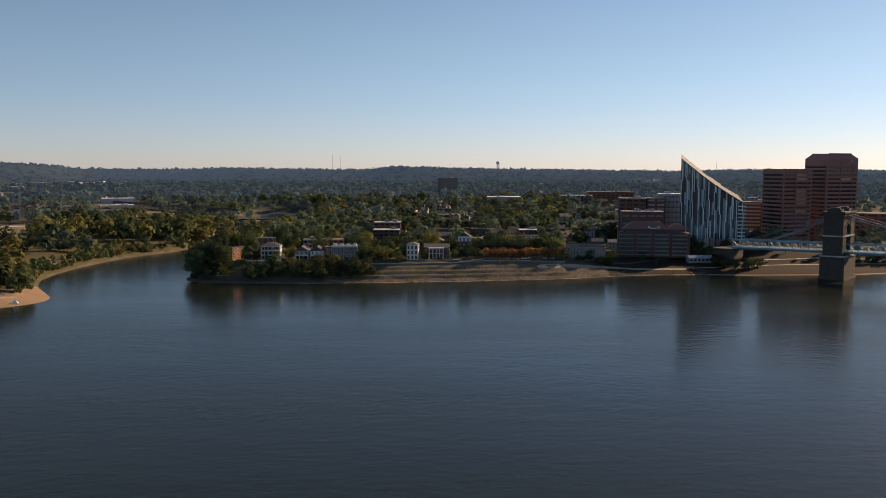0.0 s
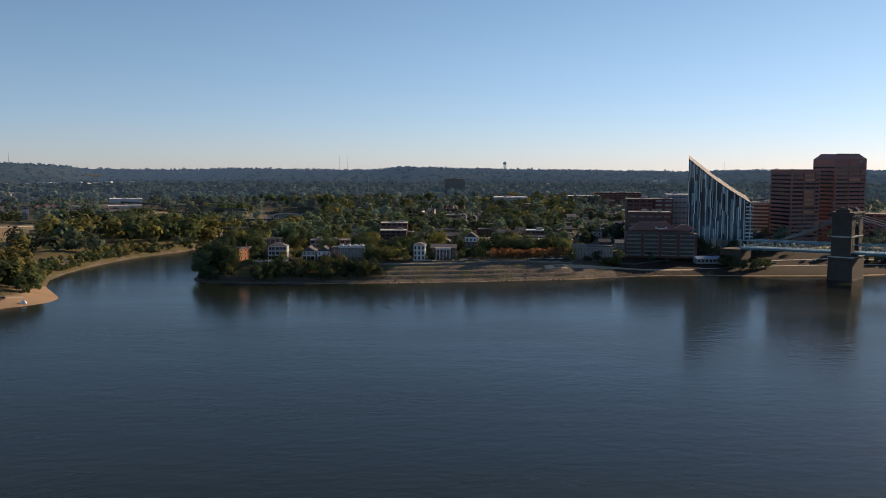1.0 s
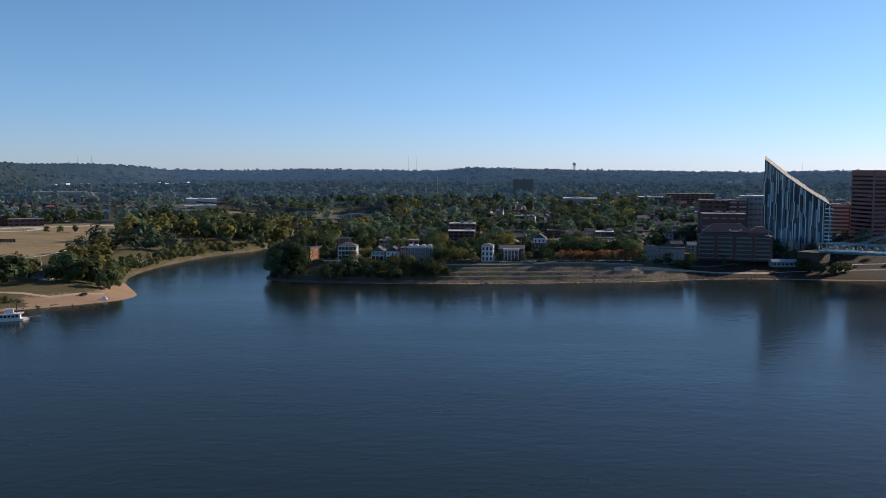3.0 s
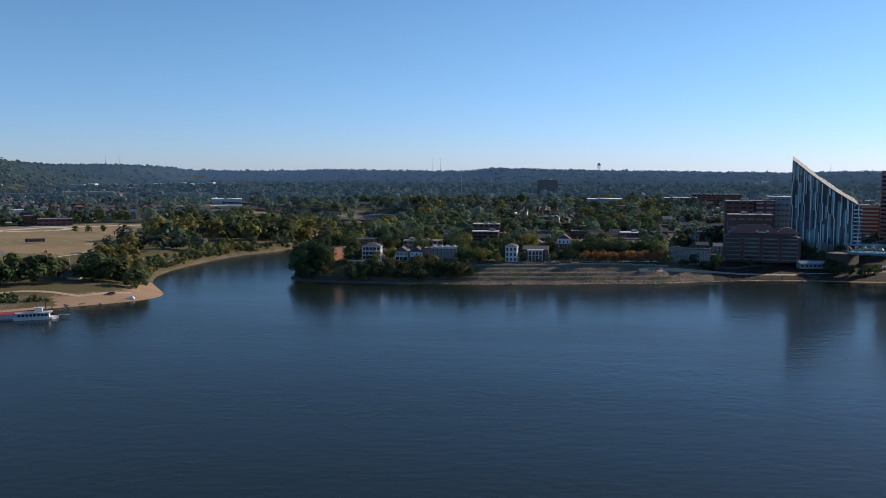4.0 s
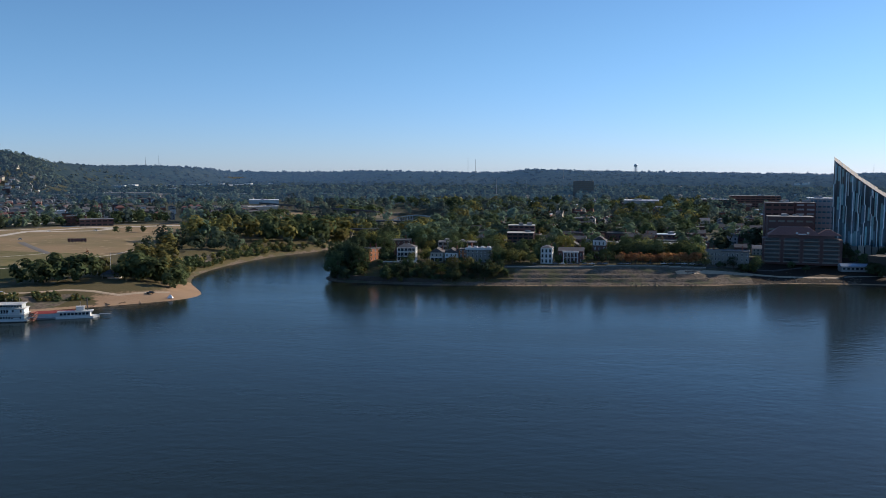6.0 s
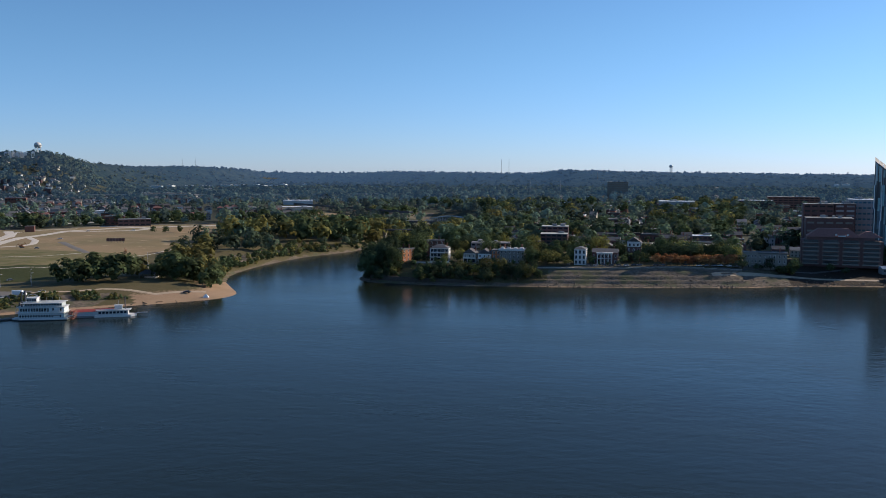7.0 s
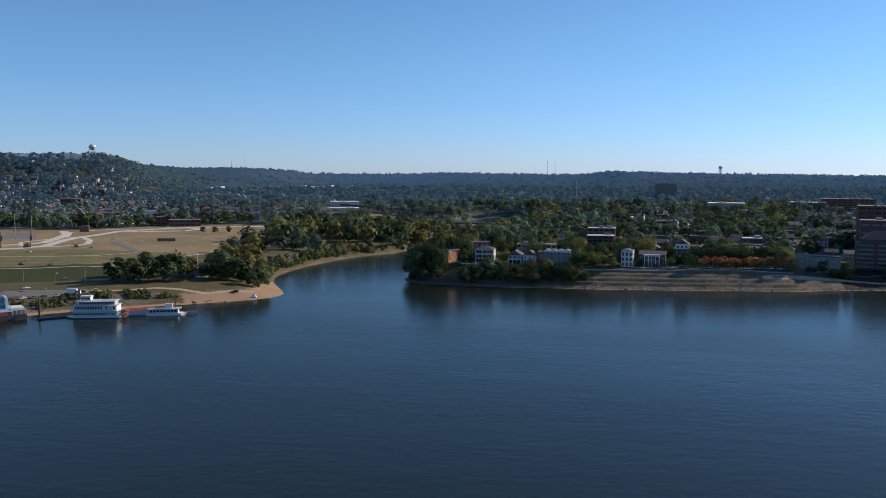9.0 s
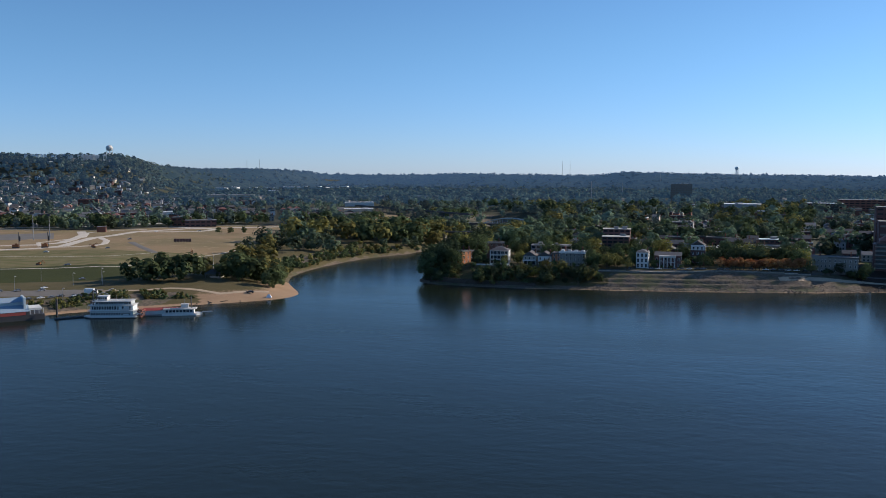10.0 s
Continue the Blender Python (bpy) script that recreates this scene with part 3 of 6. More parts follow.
def leaf_mesh(name, corners, normals, material, shade=None):
    """Loose quads with soft normals, so that a crown takes the light as a rounded mass."""
    n = len(corners) // 4
    me = bpy.data.meshes.new(name)
    me.vertices.add(n * 4)
    me.vertices.foreach_set("co", corners.astype(np.float32).ravel())
    me.loops.add(n * 4)
    me.loops.foreach_set("vertex_index", np.arange(n * 4, dtype=np.int32))
    me.polygons.add(n)
    me.polygons.foreach_set("loop_start", np.arange(0, n * 4, 4, dtype=np.int32))
    me.polygons.foreach_set("use_smooth", np.ones(n, bool))
    me.update(calc_edges=True)
    at = me.attributes.new("custom_normal", 'FLOAT_VECTOR', 'POINT')
    at.data.foreach_set("vector", normals.astype(np.float32).ravel())
    if shade is not None:
        at = me.attributes.new("shade", 'FLOAT', 'POINT')
        at.data.foreach_set("value", shade.astype(np.float32))
    me.materials.append(material)
    return me


SHAPES = {  # width, height, bare trunk, clumps, tufts a clump, tuft size
    "broad": (17, 17, 2.0, 26, 70, 0.47), "tall": (13, 22, 2.4, 26, 66, 0.46), "oval": (11, 14, 1.8, 18, 60, 0.41),
    "small": (7, 8, 1.8, 11, 56, 0.33), "shrub": (6, 4.2, 0.1, 9, 44, 0.32)}
PROTO, SPARE, MORE = {}, {}, []
TREES = [0]
TREE_LABELS = {
    "green": "leafy green deciduous tree on the river bank", "dark": "dark green dense deciduous tree among houses",
    "olive": "olive-green tree turning yellow at its top", "yellow": "yellow autumn tree with a ragged crown",
    "rust": "rust-orange autumn tree in a trimmed row", "bush": "low olive shrub on the bank"}


def tree(shape, leaf, x, y, scale=1.0, group="", tall=1.0, sink=0.15):
    key = (shape, leaf, random.randrange(3))
    TREES[0] += 1
    if TREES[0] > 420 or (shape != "shrub" and math.hypot(x, y) > 860):      # farther ones are joined
        MORE.append((x, y, 0.85 * scale * SHAPES[shape][1] / 13, 1.0 if leaf in ("olive", "yellow") else 0.0))
        return None
    m = pose(x, y, land(x, y) - sink, 0, 0, random.uniform(0, 360)) @ Matrix.Diagonal((scale, scale, scale * tall, 1))
    if key in PROTO:
        ob = copy_thing(PROTO[key], m @ SPARE[key].inverted())
        if group:
            ob["group"] = group
        return ob
    rng = np.random.default_rng(abs(hash_of(key)))
    w, h, base, clumps, leaves, size = SHAPES[shape]
    quads, soft, centres = leaf_cloud(rng, w, h, base, clumps, leaves, size)
    ob = new("shrub" if shape == "shrub" else "tree")
    ob.empty_display_size = 1
    tagged(ob, TREE_LABELS[leaf], "shrub" if shape == "shrub" else "tree", group)
    part("crown", leaf_mesh("crown", quads.reshape(-1, 3), np.repeat(soft, 4, axis=0), M[leaf]), None, ob)
    bm = bmesh.new()
    r = w * 0.028 + 0.05
    tube(bm, (0, 0, -0.4), (0, 0, base), r * 1.25, r, 7)
    tube(bm, (0, 0, base), (w * 0.03, 0, h * 0.62), r, r * 0.4, 7)
    for c in centres[:7]:
        tube(bm, (0, 0, base * rng.uniform(0.8, 1.3)), tuple(c), r * 0.5, r * 0.12, 5)
    part("trunk", bm, M["bark"], ob)
    ob.matrix_basis = m
    PROTO[key] = ob
    SPARE[key] = Matrix.Diagonal((scale, scale, scale * tall, 1))     # kept out of the copies
    return ob


def hash_of(key):
    return sum(ord(c) * (i + 3) for i, c in enumerate(str(key)))


def grove(poly, n, shapes, leaves, lo, hi, group, gap=5.0, mind=1.5, seed=1):
    rng = random.Random(seed)
    xs, ys = [p[0] for p in poly], [p[1] for p in poly]
    placed, tries = [], 0
    while len(placed) < n and tries < n * 30:
        tries += 1
        x, y = rng.uniform(min(xs), max(xs)), rng.uniform(min(ys), max(ys))
        if not inside(np.array([x]), np.array([y]), poly)[0] or shore_distance(np.array([x]), np.array([y]))[0] < mind:
            continue
        if any((x - a) ** 2 + (y - b) ** 2 < gap * gap for a, b in placed) or blocked(x, y):
            continue
        placed.append((x, y))
        tree(rng.choice(shapes), rng.choice(leaves), x, y, rng.uniform(lo, hi), group, rng.uniform(0.85, 1.2))


KEEP = []          # plots that stay free of trees: (x, y, half width, half depth)


def blocked(x, y):
    return any(abs(x - a) < w and abs(y - b) < d for a, b, w, d in KEEP)


def woodland(name, pos, scales, label, leaves=(7, 8), size=1.5, seed=3, leaf="wood", ragged=0.35, lie=0.0):
    """Far trees nobody could count: many small ragged crowns in one mesh."""
    rng = np.random.default_rng(seed)
    temps = [leaf_cloud(rng, 11, 13, 1.0, leaves[0], leaves[1], size, ragged)[:2] for k in range(7)]
    pick = rng.integers(0, 7, len(pos))
    turn = rng.uniform(0, 2 * math.pi, len(pos))
    tone = np.clip(0.45 + 0.38 * wobble(pos[:, 0], pos[:, 1], 110, seed) + rng.uniform(-0.35, 0.35, len(pos)), 0, 1)
    scales = scales * (1 + 0.18 * wobble(pos[:, 0], pos[:, 1], 70, seed + 1))
    zs = height(pos[:, 0], pos[:, 1])
    slope = np.zeros((len(pos), 3))
    if lie:                               # far woods also follow the lie of the slope
        gx = (height(pos[:, 0] + 25, pos[:, 1]) - height(pos[:, 0] - 25, pos[:, 1])) / 50
        gy = (height(pos[:, 0], pos[:, 1] + 25) - height(pos[:, 0], pos[:, 1] - 25)) / 50
        slope = lie * unit(np.stack([-2.5 * gx, -2.5 * gy, np.ones(len(pos))], -1))
    allq, alln, alls = [], [], []
    for k in range(7):
        sel = np.where(pick == k)[0]
        if not len(sel):
            continue
        c, s = np.cos(turn[sel])[:, None], np.sin(turn[sel])[:, None]
        q, nm, sc = temps[k][0].reshape(-1, 3), np.repeat(temps[k][1], 4, axis=0), scales[sel][:, None]
        X = (q[None, :, 0] * c - q[None, :, 1] * s) * sc + pos[sel, 0][:, None]
        Y = (q[None, :, 0] * s + q[None, :, 1] * c) * sc + pos[sel, 1][:, None]
        Z = q[None, :, 2] * sc * 0.95 + zs[sel][:, None] - 0.5
        N = np.stack([nm[None, :, 0] * c - nm[None, :, 1] * s, nm[None, :, 0] * s + nm[None, :, 1] * c, np.repeat(nm[None, :, 2], len(sel), 0)], -1)
        allq.append(np.stack([X, Y, Z], -1).reshape(-1, 3))
        alln.append(unit(N + slope[sel][:, None]).reshape(-1, 3))
        alls.append(np.repeat(tone[sel], len(q)))
    me = leaf_mesh(name, np.concatenate(allq), np.concatenate(alln), M[leaf], np.concatenate(alls))
    return tagged(new(name, me), label, "woodland", kind="stuff")


# ---------------------------------------------------------------- windows and houses
WIN = {}


def window_mesh(w, h, frame_mat="white"):
    key = (w, h, frame_mat)
    if key not in WIN:
        t = 0.16
        fr = boxes((-w / 2 - t, -w / 2, -0.12, 0.05, -t, h + t), (w / 2, w / 2 + t, -0.12, 0.05, -t, h + t),
                   (-w / 2, w / 2, -0.12, 0.05, -t, 0), (-w / 2, w / 2, -0.12, 0.05, h, h + t),
                   (-w / 2, w / 2, -0.08, 0.05, h * 0.48, h * 0.52))
        WIN[key] = (mesh_of("window", fr, M[frame_mat]), mesh_of("pane", boxes((-w / 2, w / 2, -0.03, 0.04, 0, h)), M["glass"]))
    return WIN[key]


def add_window(parent, x, y, z, w, h, rz=0, frame_mat="white"):
    f, p = window_mesh(w, h, frame_mat)
    win = part("window", f, None, parent, at=pose(x, y, z, 0, 0, rz))
    part("pane", p, None, win)
    return win


def roof_bm(kind, w, d, z, rise, over=0.4):
    bm = bmesh.new()
    x, y = w / 2 + over, d / 2 + over
    if kind == "flat":
        box(bm, -w / 2, w / 2, -d / 2, d / 2, z, z + 0.25)
        for a in ((-x, x, -y, -y + 0.5), (-x, x, y - 0.5, y), (-x, -x + 0.5, -y + 0.5, y - 0.5), (x - 0.5, x, -y + 0.5, y - 0.5)):
            box(bm, *a, z - 0.3, z + 0.7)
        return bm
    if kind == "gable":      # ridge runs away from the river
        ring = [(-x, z), (x, z), (0, z + rise)]
        a = [bm.verts.new((px, -y, pz)) for px, pz in ring]
        b = [bm.verts.new((px, y, pz)) for px, pz in ring]
        bm.faces.new(a)
        bm.faces.new(b[::-1])
        for i in range(3):
            bm.faces.new((a[i], b[i], b[(i + 1) % 3], a[(i + 1) % 3]))
    elif kind == "side":     # ridge runs along the river
        ring = [(-y, z), (y, z), (0, z + rise)]
        a = [bm.verts.new((-x, py, pz)) for py, pz in ring]
        b = [bm.verts.new((x, py, pz)) for py, pz in ring]
        bm.faces.new(a)
        bm.faces.new(b[::-1])
        for i in range(3):
            bm.faces.new((a[i], b[i], b[(i + 1) % 3], a[(i + 1) % 3]))
    else:                    # hip
        k = min(x, y) * 0.8
        lo = [bm.verts.new(p) for p in ((-x, -y, z), (x, -y, z), (x, y, z), (-x, y, z))]
        hi = [bm.verts.new(p) for p in ((-x + k, -y + k, z + rise), (x - k, -y + k, z + rise), (x - k, y - k, z + rise), (-x + k, y - k, z + rise))]
        for i in range(4):
            bm.faces.new((lo[i], lo[(i + 1) % 4], hi[(i + 1) % 4], hi[i]))
        bm.faces.new(hi)
        bm.faces.new(lo[::-1])
    return bm


def house(label, x, y, rz, w, d, floors, roof, wall, roof_mat, cols=3, fh=3.3, rise=2.6, chimneys=1, group="", cat="house", side_cols=3,
          win=(1.0, 1.8), frame_mat="white", keep=True, z=None):
    """House with its front to the river: walls on a plinth, roof, chimneys and single windows on front and two sides."""
    if keep:
        KEEP.append((x, y, w / 2 + 2, d / 2 + 2))
    z0 = land(x, y) if z is None else z
    h = floors * fh + 0.8
    ob = thing("house" if cat == "house" else "building", label, cat, pose(x, y, z0 - 0.6, 0, 0, rz), group)
    part("wall", boxes((-w / 2, w / 2, -d / 2, d / 2, 0, h), (-w / 2 - 0.12, w / 2 + 0.12, -d / 2 - 0.12, d / 2 + 0.12, 0, 0.9)), M[wall], ob)
    part("roof", roof_bm(roof, w, d, h, rise), M[roof_mat], ob)
    for k in range(chimneys):
        cx = (-1) ** k * w * 0.34
        part("chimney", boxes((cx - 0.4, cx + 0.4, d * 0.15, d * 0.15 + 0.8, h - 0.2, h + rise + 1.0), (cx - 0.5, cx + 0.5, d * 0.15 - 0.1, d * 0.15 + 0.9, h + rise + 1.0, h + rise + 1.25)), M["brick"], ob)
    for f in range(floors):
        zz = 1.5 + f * fh
        for k in range(cols):
            add_window(ob, -w / 2 + w * (k + 0.5) / cols, -d / 2, zz, *win, 0, frame_mat)
        for k in range(side_cols):
            yy = -d / 2 + d * (k + 0.5) / side_cols
            add_window(ob, w / 2, yy, zz, *win, 90, frame_mat)
    return ob, h


# ---------------------------------------------------------------- the wedge-shaped glass tower
def glass_tower():
    x0, x1, depth, zb = -28.0, 28.0, 24.0, 7.0
    rng = random.Random(5)
    z0 = land(250, 800)
    ob = thing("glass_tower", "wedge-shaped glass residential tower with pale vertical panels", "tower", pose(250, 800, z0, 0, 0, -15))

    def top(x):          # front edge of the falling crown
        u = (x - x0) / (x1 - x0)
        return 95.5 - 40.5 * u - 2.0 * math.sin(math.pi * u) - z0

    def front(x):        # hollow front
        return -depth / 2 + 3.5 * (1 - (x / x1) ** 2)

    n = 34
    xs = [x0 + (x1 - x0) * k / n for k in range(n + 1)]
    bm = bmesh.new()
    ring = [(x, front(x) + 0.5) for x in xs] + [(x, depth / 2) for x in xs[::-1]]
    tops = [top(x) - 1.2 for x in xs] + [top(x) + 1.4 for x in xs[::-1]]
    lo = [bm.verts.new((x, y, 0)) for x, y in ring]
    hi = [bm.verts.new((x, y, z)) for (x, y), z in zip(ring, tops)]
    m = len(ring)
    for i in range(m):
        bm.faces.new((lo[i], lo[(i + 1) % m], hi[(i + 1) % m], hi[i]))
    for k in range(n):
        bm.faces.new((hi[k], hi[k + 1], hi[m - 2 - k], hi[m - 1 - k]))
    part("body", bm, M["glass_dark"], ob)
    # sloping crown in leaves of pale metal, with gaps
    for k in range(0, n, 2):
        a, b, jag = xs[k], xs[k + 2] - 0.25, rng.uniform(-0.4, 0.5)
        bm = bmesh.new()
        pts = [(a, front(a) - 0.3, top(a) - 1.6), (b, front(b) - 0.3, top(b) - 1.6), (b, depth / 2 - 4, top(b) + 2.0 + jag), (a, depth / 2 - 4, top(a) + 2.0 + jag)]
        v = [bm.verts.new(p) for p in pts] + [bm.verts.new((p[0], p[1], p[2] + 0.6)) for p in pts]
        for f in ((0, 3, 2, 1), (4, 5, 6, 7), (0, 1, 5, 4), (1, 2, 6, 5), (2, 3, 7, 6), (3, 0, 4, 7)):
            bm.faces.new([v[i] for i in f])
        part("crown_panel", bm, M["metal_roof"], ob)
    # upright strips of glass and pale panel in uneven lengths
    pal = ["glass_blue", "glass_slate", "glass_teal", "glass_slate", "glass_slate", "glass_blue"]
    for k in range(n):
        a, b = xs[k], xs[k + 1]
        z, hi_z = zb, top((a + b) / 2) - 1.9
        white = k % 3 == 0
        while z < hi_z - 1:
            ln = rng.uniform(8, 24) if white else rng.uniform(6, 22)
            e = min(hi_z, z + ln)
            if hi_z - e < 3:
                e = hi_z
            split = 0.45 if white else 1.0
            shift = rng.choice((0.0, 0.5)) if white else 0
            ya, yb = front(a), front(b)

            def slab(u0, u1, out):
                bm = bmesh.new()
                p0, p1 = (a + (b - a) * u0, ya + (yb - ya) * u0 - out), (a + (b - a) * u1, ya + (yb - ya) * u1 - out)
                tp0 = min(e, top(p0[0]) - 1.7)
                tp1 = min(e, top(p1[0]) - 1.7)
                v = [bm.verts.new(q) for q in ((*p0, z), (*p1, z), (*p1, tp1), (*p0, tp0))]
                w = [bm.verts.new((q.co.x, q.co.y + 0.45 + out, q.co.z)) for q in v]
                bm.faces.new(v)
                for i in range(4):
                    bm.faces.new((v[i], w[i], w[(i + 1) % 4], v[(i + 1) % 4]))
                return bm
            if white:
                part("pale_panel", slab(shift, shift + split, 0.3), M["panel"], ob)
                part("glass_pane", slab(0.5 if shift == 0 else 0.0, 1.0 if shift == 0 else 0.45, 0.05), M[rng.choice(pal)], ob)
            else:
                pane = rng.random()
                part("pale_panel" if pane > 0.97 else "glass_pane", slab(0.02, 0.98 if pane < 0.8 else 0.55, 0.05), M["panel" if pane > 0.97 else rng.choice(pal)], ob)
            z = e
    for f in range(int((top(x1) - 8) / 3.4)):
        z = zb + f * 3.4
        bal = part("balcony", boxes((x1 - 5, x1 + 1.6, -depth / 2 - 1.0, -depth / 2 + 1.5, z, z + 0.35), (x1 - 5, x1 + 1.6, -depth / 2 - 1.1, -depth / 2 - 1.0, z, z + 1.1)), M["panel"], ob)
        part("wall_panel", boxes((x1 - 4.6, x1 + 0.3, -depth / 2 + 0.6, -depth / 2 + 2, z + 0.4, z + 3.4)), M["glass_dark"], bal)
    # podium with stepped pale blocks
    for k in range(9):
        a = x0 + k * 5.4
        part("podium_block", boxes((a, a + 4.6, -depth / 2 - 3 - (k % 3), -depth / 2 + 3, 0, zb + 0.4 + 1.2 * ((k * 7) % 3) / 2)), M["limestone" if k % 4 else "cream"], ob)
    KEEP.append((250, 800, 32, 24))


# ---------------------------------------------------------------- twin granite towers
def office_tower(x, y, rz, w, d, h, cham, notch, label, lit):
    z0 = land(x, y)
    ob = thing("office_tower", label, "tower", pose(x, y, z0, 0, 0, rz), "riverfront office towers")
    KEEP.append((x, y, w / 2 + 4, d / 2 + 4))
    c = cham
    bm = bmesh.new()
    ring = [(-w / 2, -d / 2), (w / 2, -d / 2), (w / 2, d / 2), (-w / 2, d / 2)]
    prism(bm, ring, 0, h - c)
    if c:
        lo = [bm.verts.new((px, py, h - c)) for px, py in ring]
        hi = [bm.verts.new((px * (1 - 2 * c / w), py * (1 - 2 * c / d), h)) for px, py in ring]
        for i in range(4):
            bm.faces.new((lo[i], lo[(i + 1) % 4], hi[(i + 1) % 4], hi[i]))
        bm.faces.new(hi)
    part("body", bm, M["granite"], ob)
    for sy in (-1, 1):
        y1 = sy * (d / 2 - c - 0.3)
        part("parapet", boxes((-w / 2 + c, w / 2 - c, y1 - 0.3, y1 + 0.3, h, h + 0.8)), M["granite"], ob)
    rng = random.Random(int(w * 10))
    floors = int((h - c - 8) / 3.9)
    bays = ((-w / 2 + 1.2, -w / 2 + w * 0.42), (-w / 2 + w * 0.46, w / 2 - w * 0.18), (w / 2 - w * 0.16, w / 2 - 1.2))
    for f in range(floors):
        z = 6 + f * 3.9
        for k, (a, b) in enumerate(bays):
            # some middle bands get the pane colour with the painted orange glint
            glow = "glass_sun_glint" if (k == 1 and rng.random() < lit) else "glass_dark"
            if rng.random() < 0.08:
                continue
            part("window_band", boxes((a, b, -d / 2 - 0.08, -d / 2 + 0.2, z, z + 1.7)), M[glow], ob)
        part("window_band", boxes((-w / 2 - 0.08, -w / 2 + 0.2, -d / 2 + 1.5, d / 2 - 1.5, z, z + 1.7)), M["glass_dark"], ob)
    part("pier_strip", boxes((-w / 2 + w * 0.43, -w / 2 + w * 0.45, -d / 2 - 0.5, -d / 2 + 0.2, 0, h - c - 2)), M["granite"], ob)
    part("pier_strip", boxes((w / 2 - w * 0.18, w / 2 - w * 0.165, -d / 2 - 0.5, -d / 2 + 0.2, 0, h - c - 2)), M["granite"], ob)
    if notch:
        bm = bmesh.new()
        bmesh.ops.create_circle(bm, cap_ends=True, radius=2.0, segments=20, matrix=pose(w / 2 - 6.5, -d / 2 - 0.1, h - c - 3, 90))
        part("emblem", bm, M["grey"], ob, "plain pale round emblem")
    return ob


def block(label, x, y, rz, w, d, h, wall, roof_mat, band="glass", floors=None, cat="building", group="", bays=5, plant=2, z=None, keep=True, step=3.6):
    """Flat-roofed block: body, parapet, a strip of separate windows on each floor, plant boxes on the roof."""
    z0 = (land(x, y) if z is None else z) - 0.5
    if keep:
        KEEP.append((x, y, w / 2 + 2, d / 2 + 2))
    ob = thing("building", label, cat, pose(x, y, z0, 0, 0, rz), group)
    part("wall", boxes((-w / 2, w / 2, -d / 2, d / 2, 0, h)), M[wall], ob)
    part("roof", boxes((-w / 2 - 0.25, w / 2 + 0.25, -d / 2 - 0.25, d / 2 + 0.25, h, h + 0.35)), M[roof_mat], ob)
    rng = random.Random(int(abs(x) * 7 + abs(y)))
    for k in range(plant):
        px, py = rng.uniform(-w * 0.35, w * 0.35), rng.uniform(-d * 0.25, d * 0.25)
        s = rng.uniform(1.2, 2.6)
        part("plant_box", boxes((px - s, px + s, py - s * 0.7, py + s * 0.7, h + 0.3, h + 1.2 + s * 0.6)), M["grey"], ob)
    if band:
        n = floors or max(1, int(h / step))
        for f in range(n):
            z1 = h * (f + 0.35) / n
            for k in range(bays):
                a, b = -w / 2 + w * (k + 0.14) / bays, -w / 2 + w * (k + 0.86) / bays
                part("window", boxes((a, b, -d / 2 - 0.06, -d / 2 + 0.2, z1, z1 + min(1.7, h / n * 0.5))), M[band], ob)
    return ob


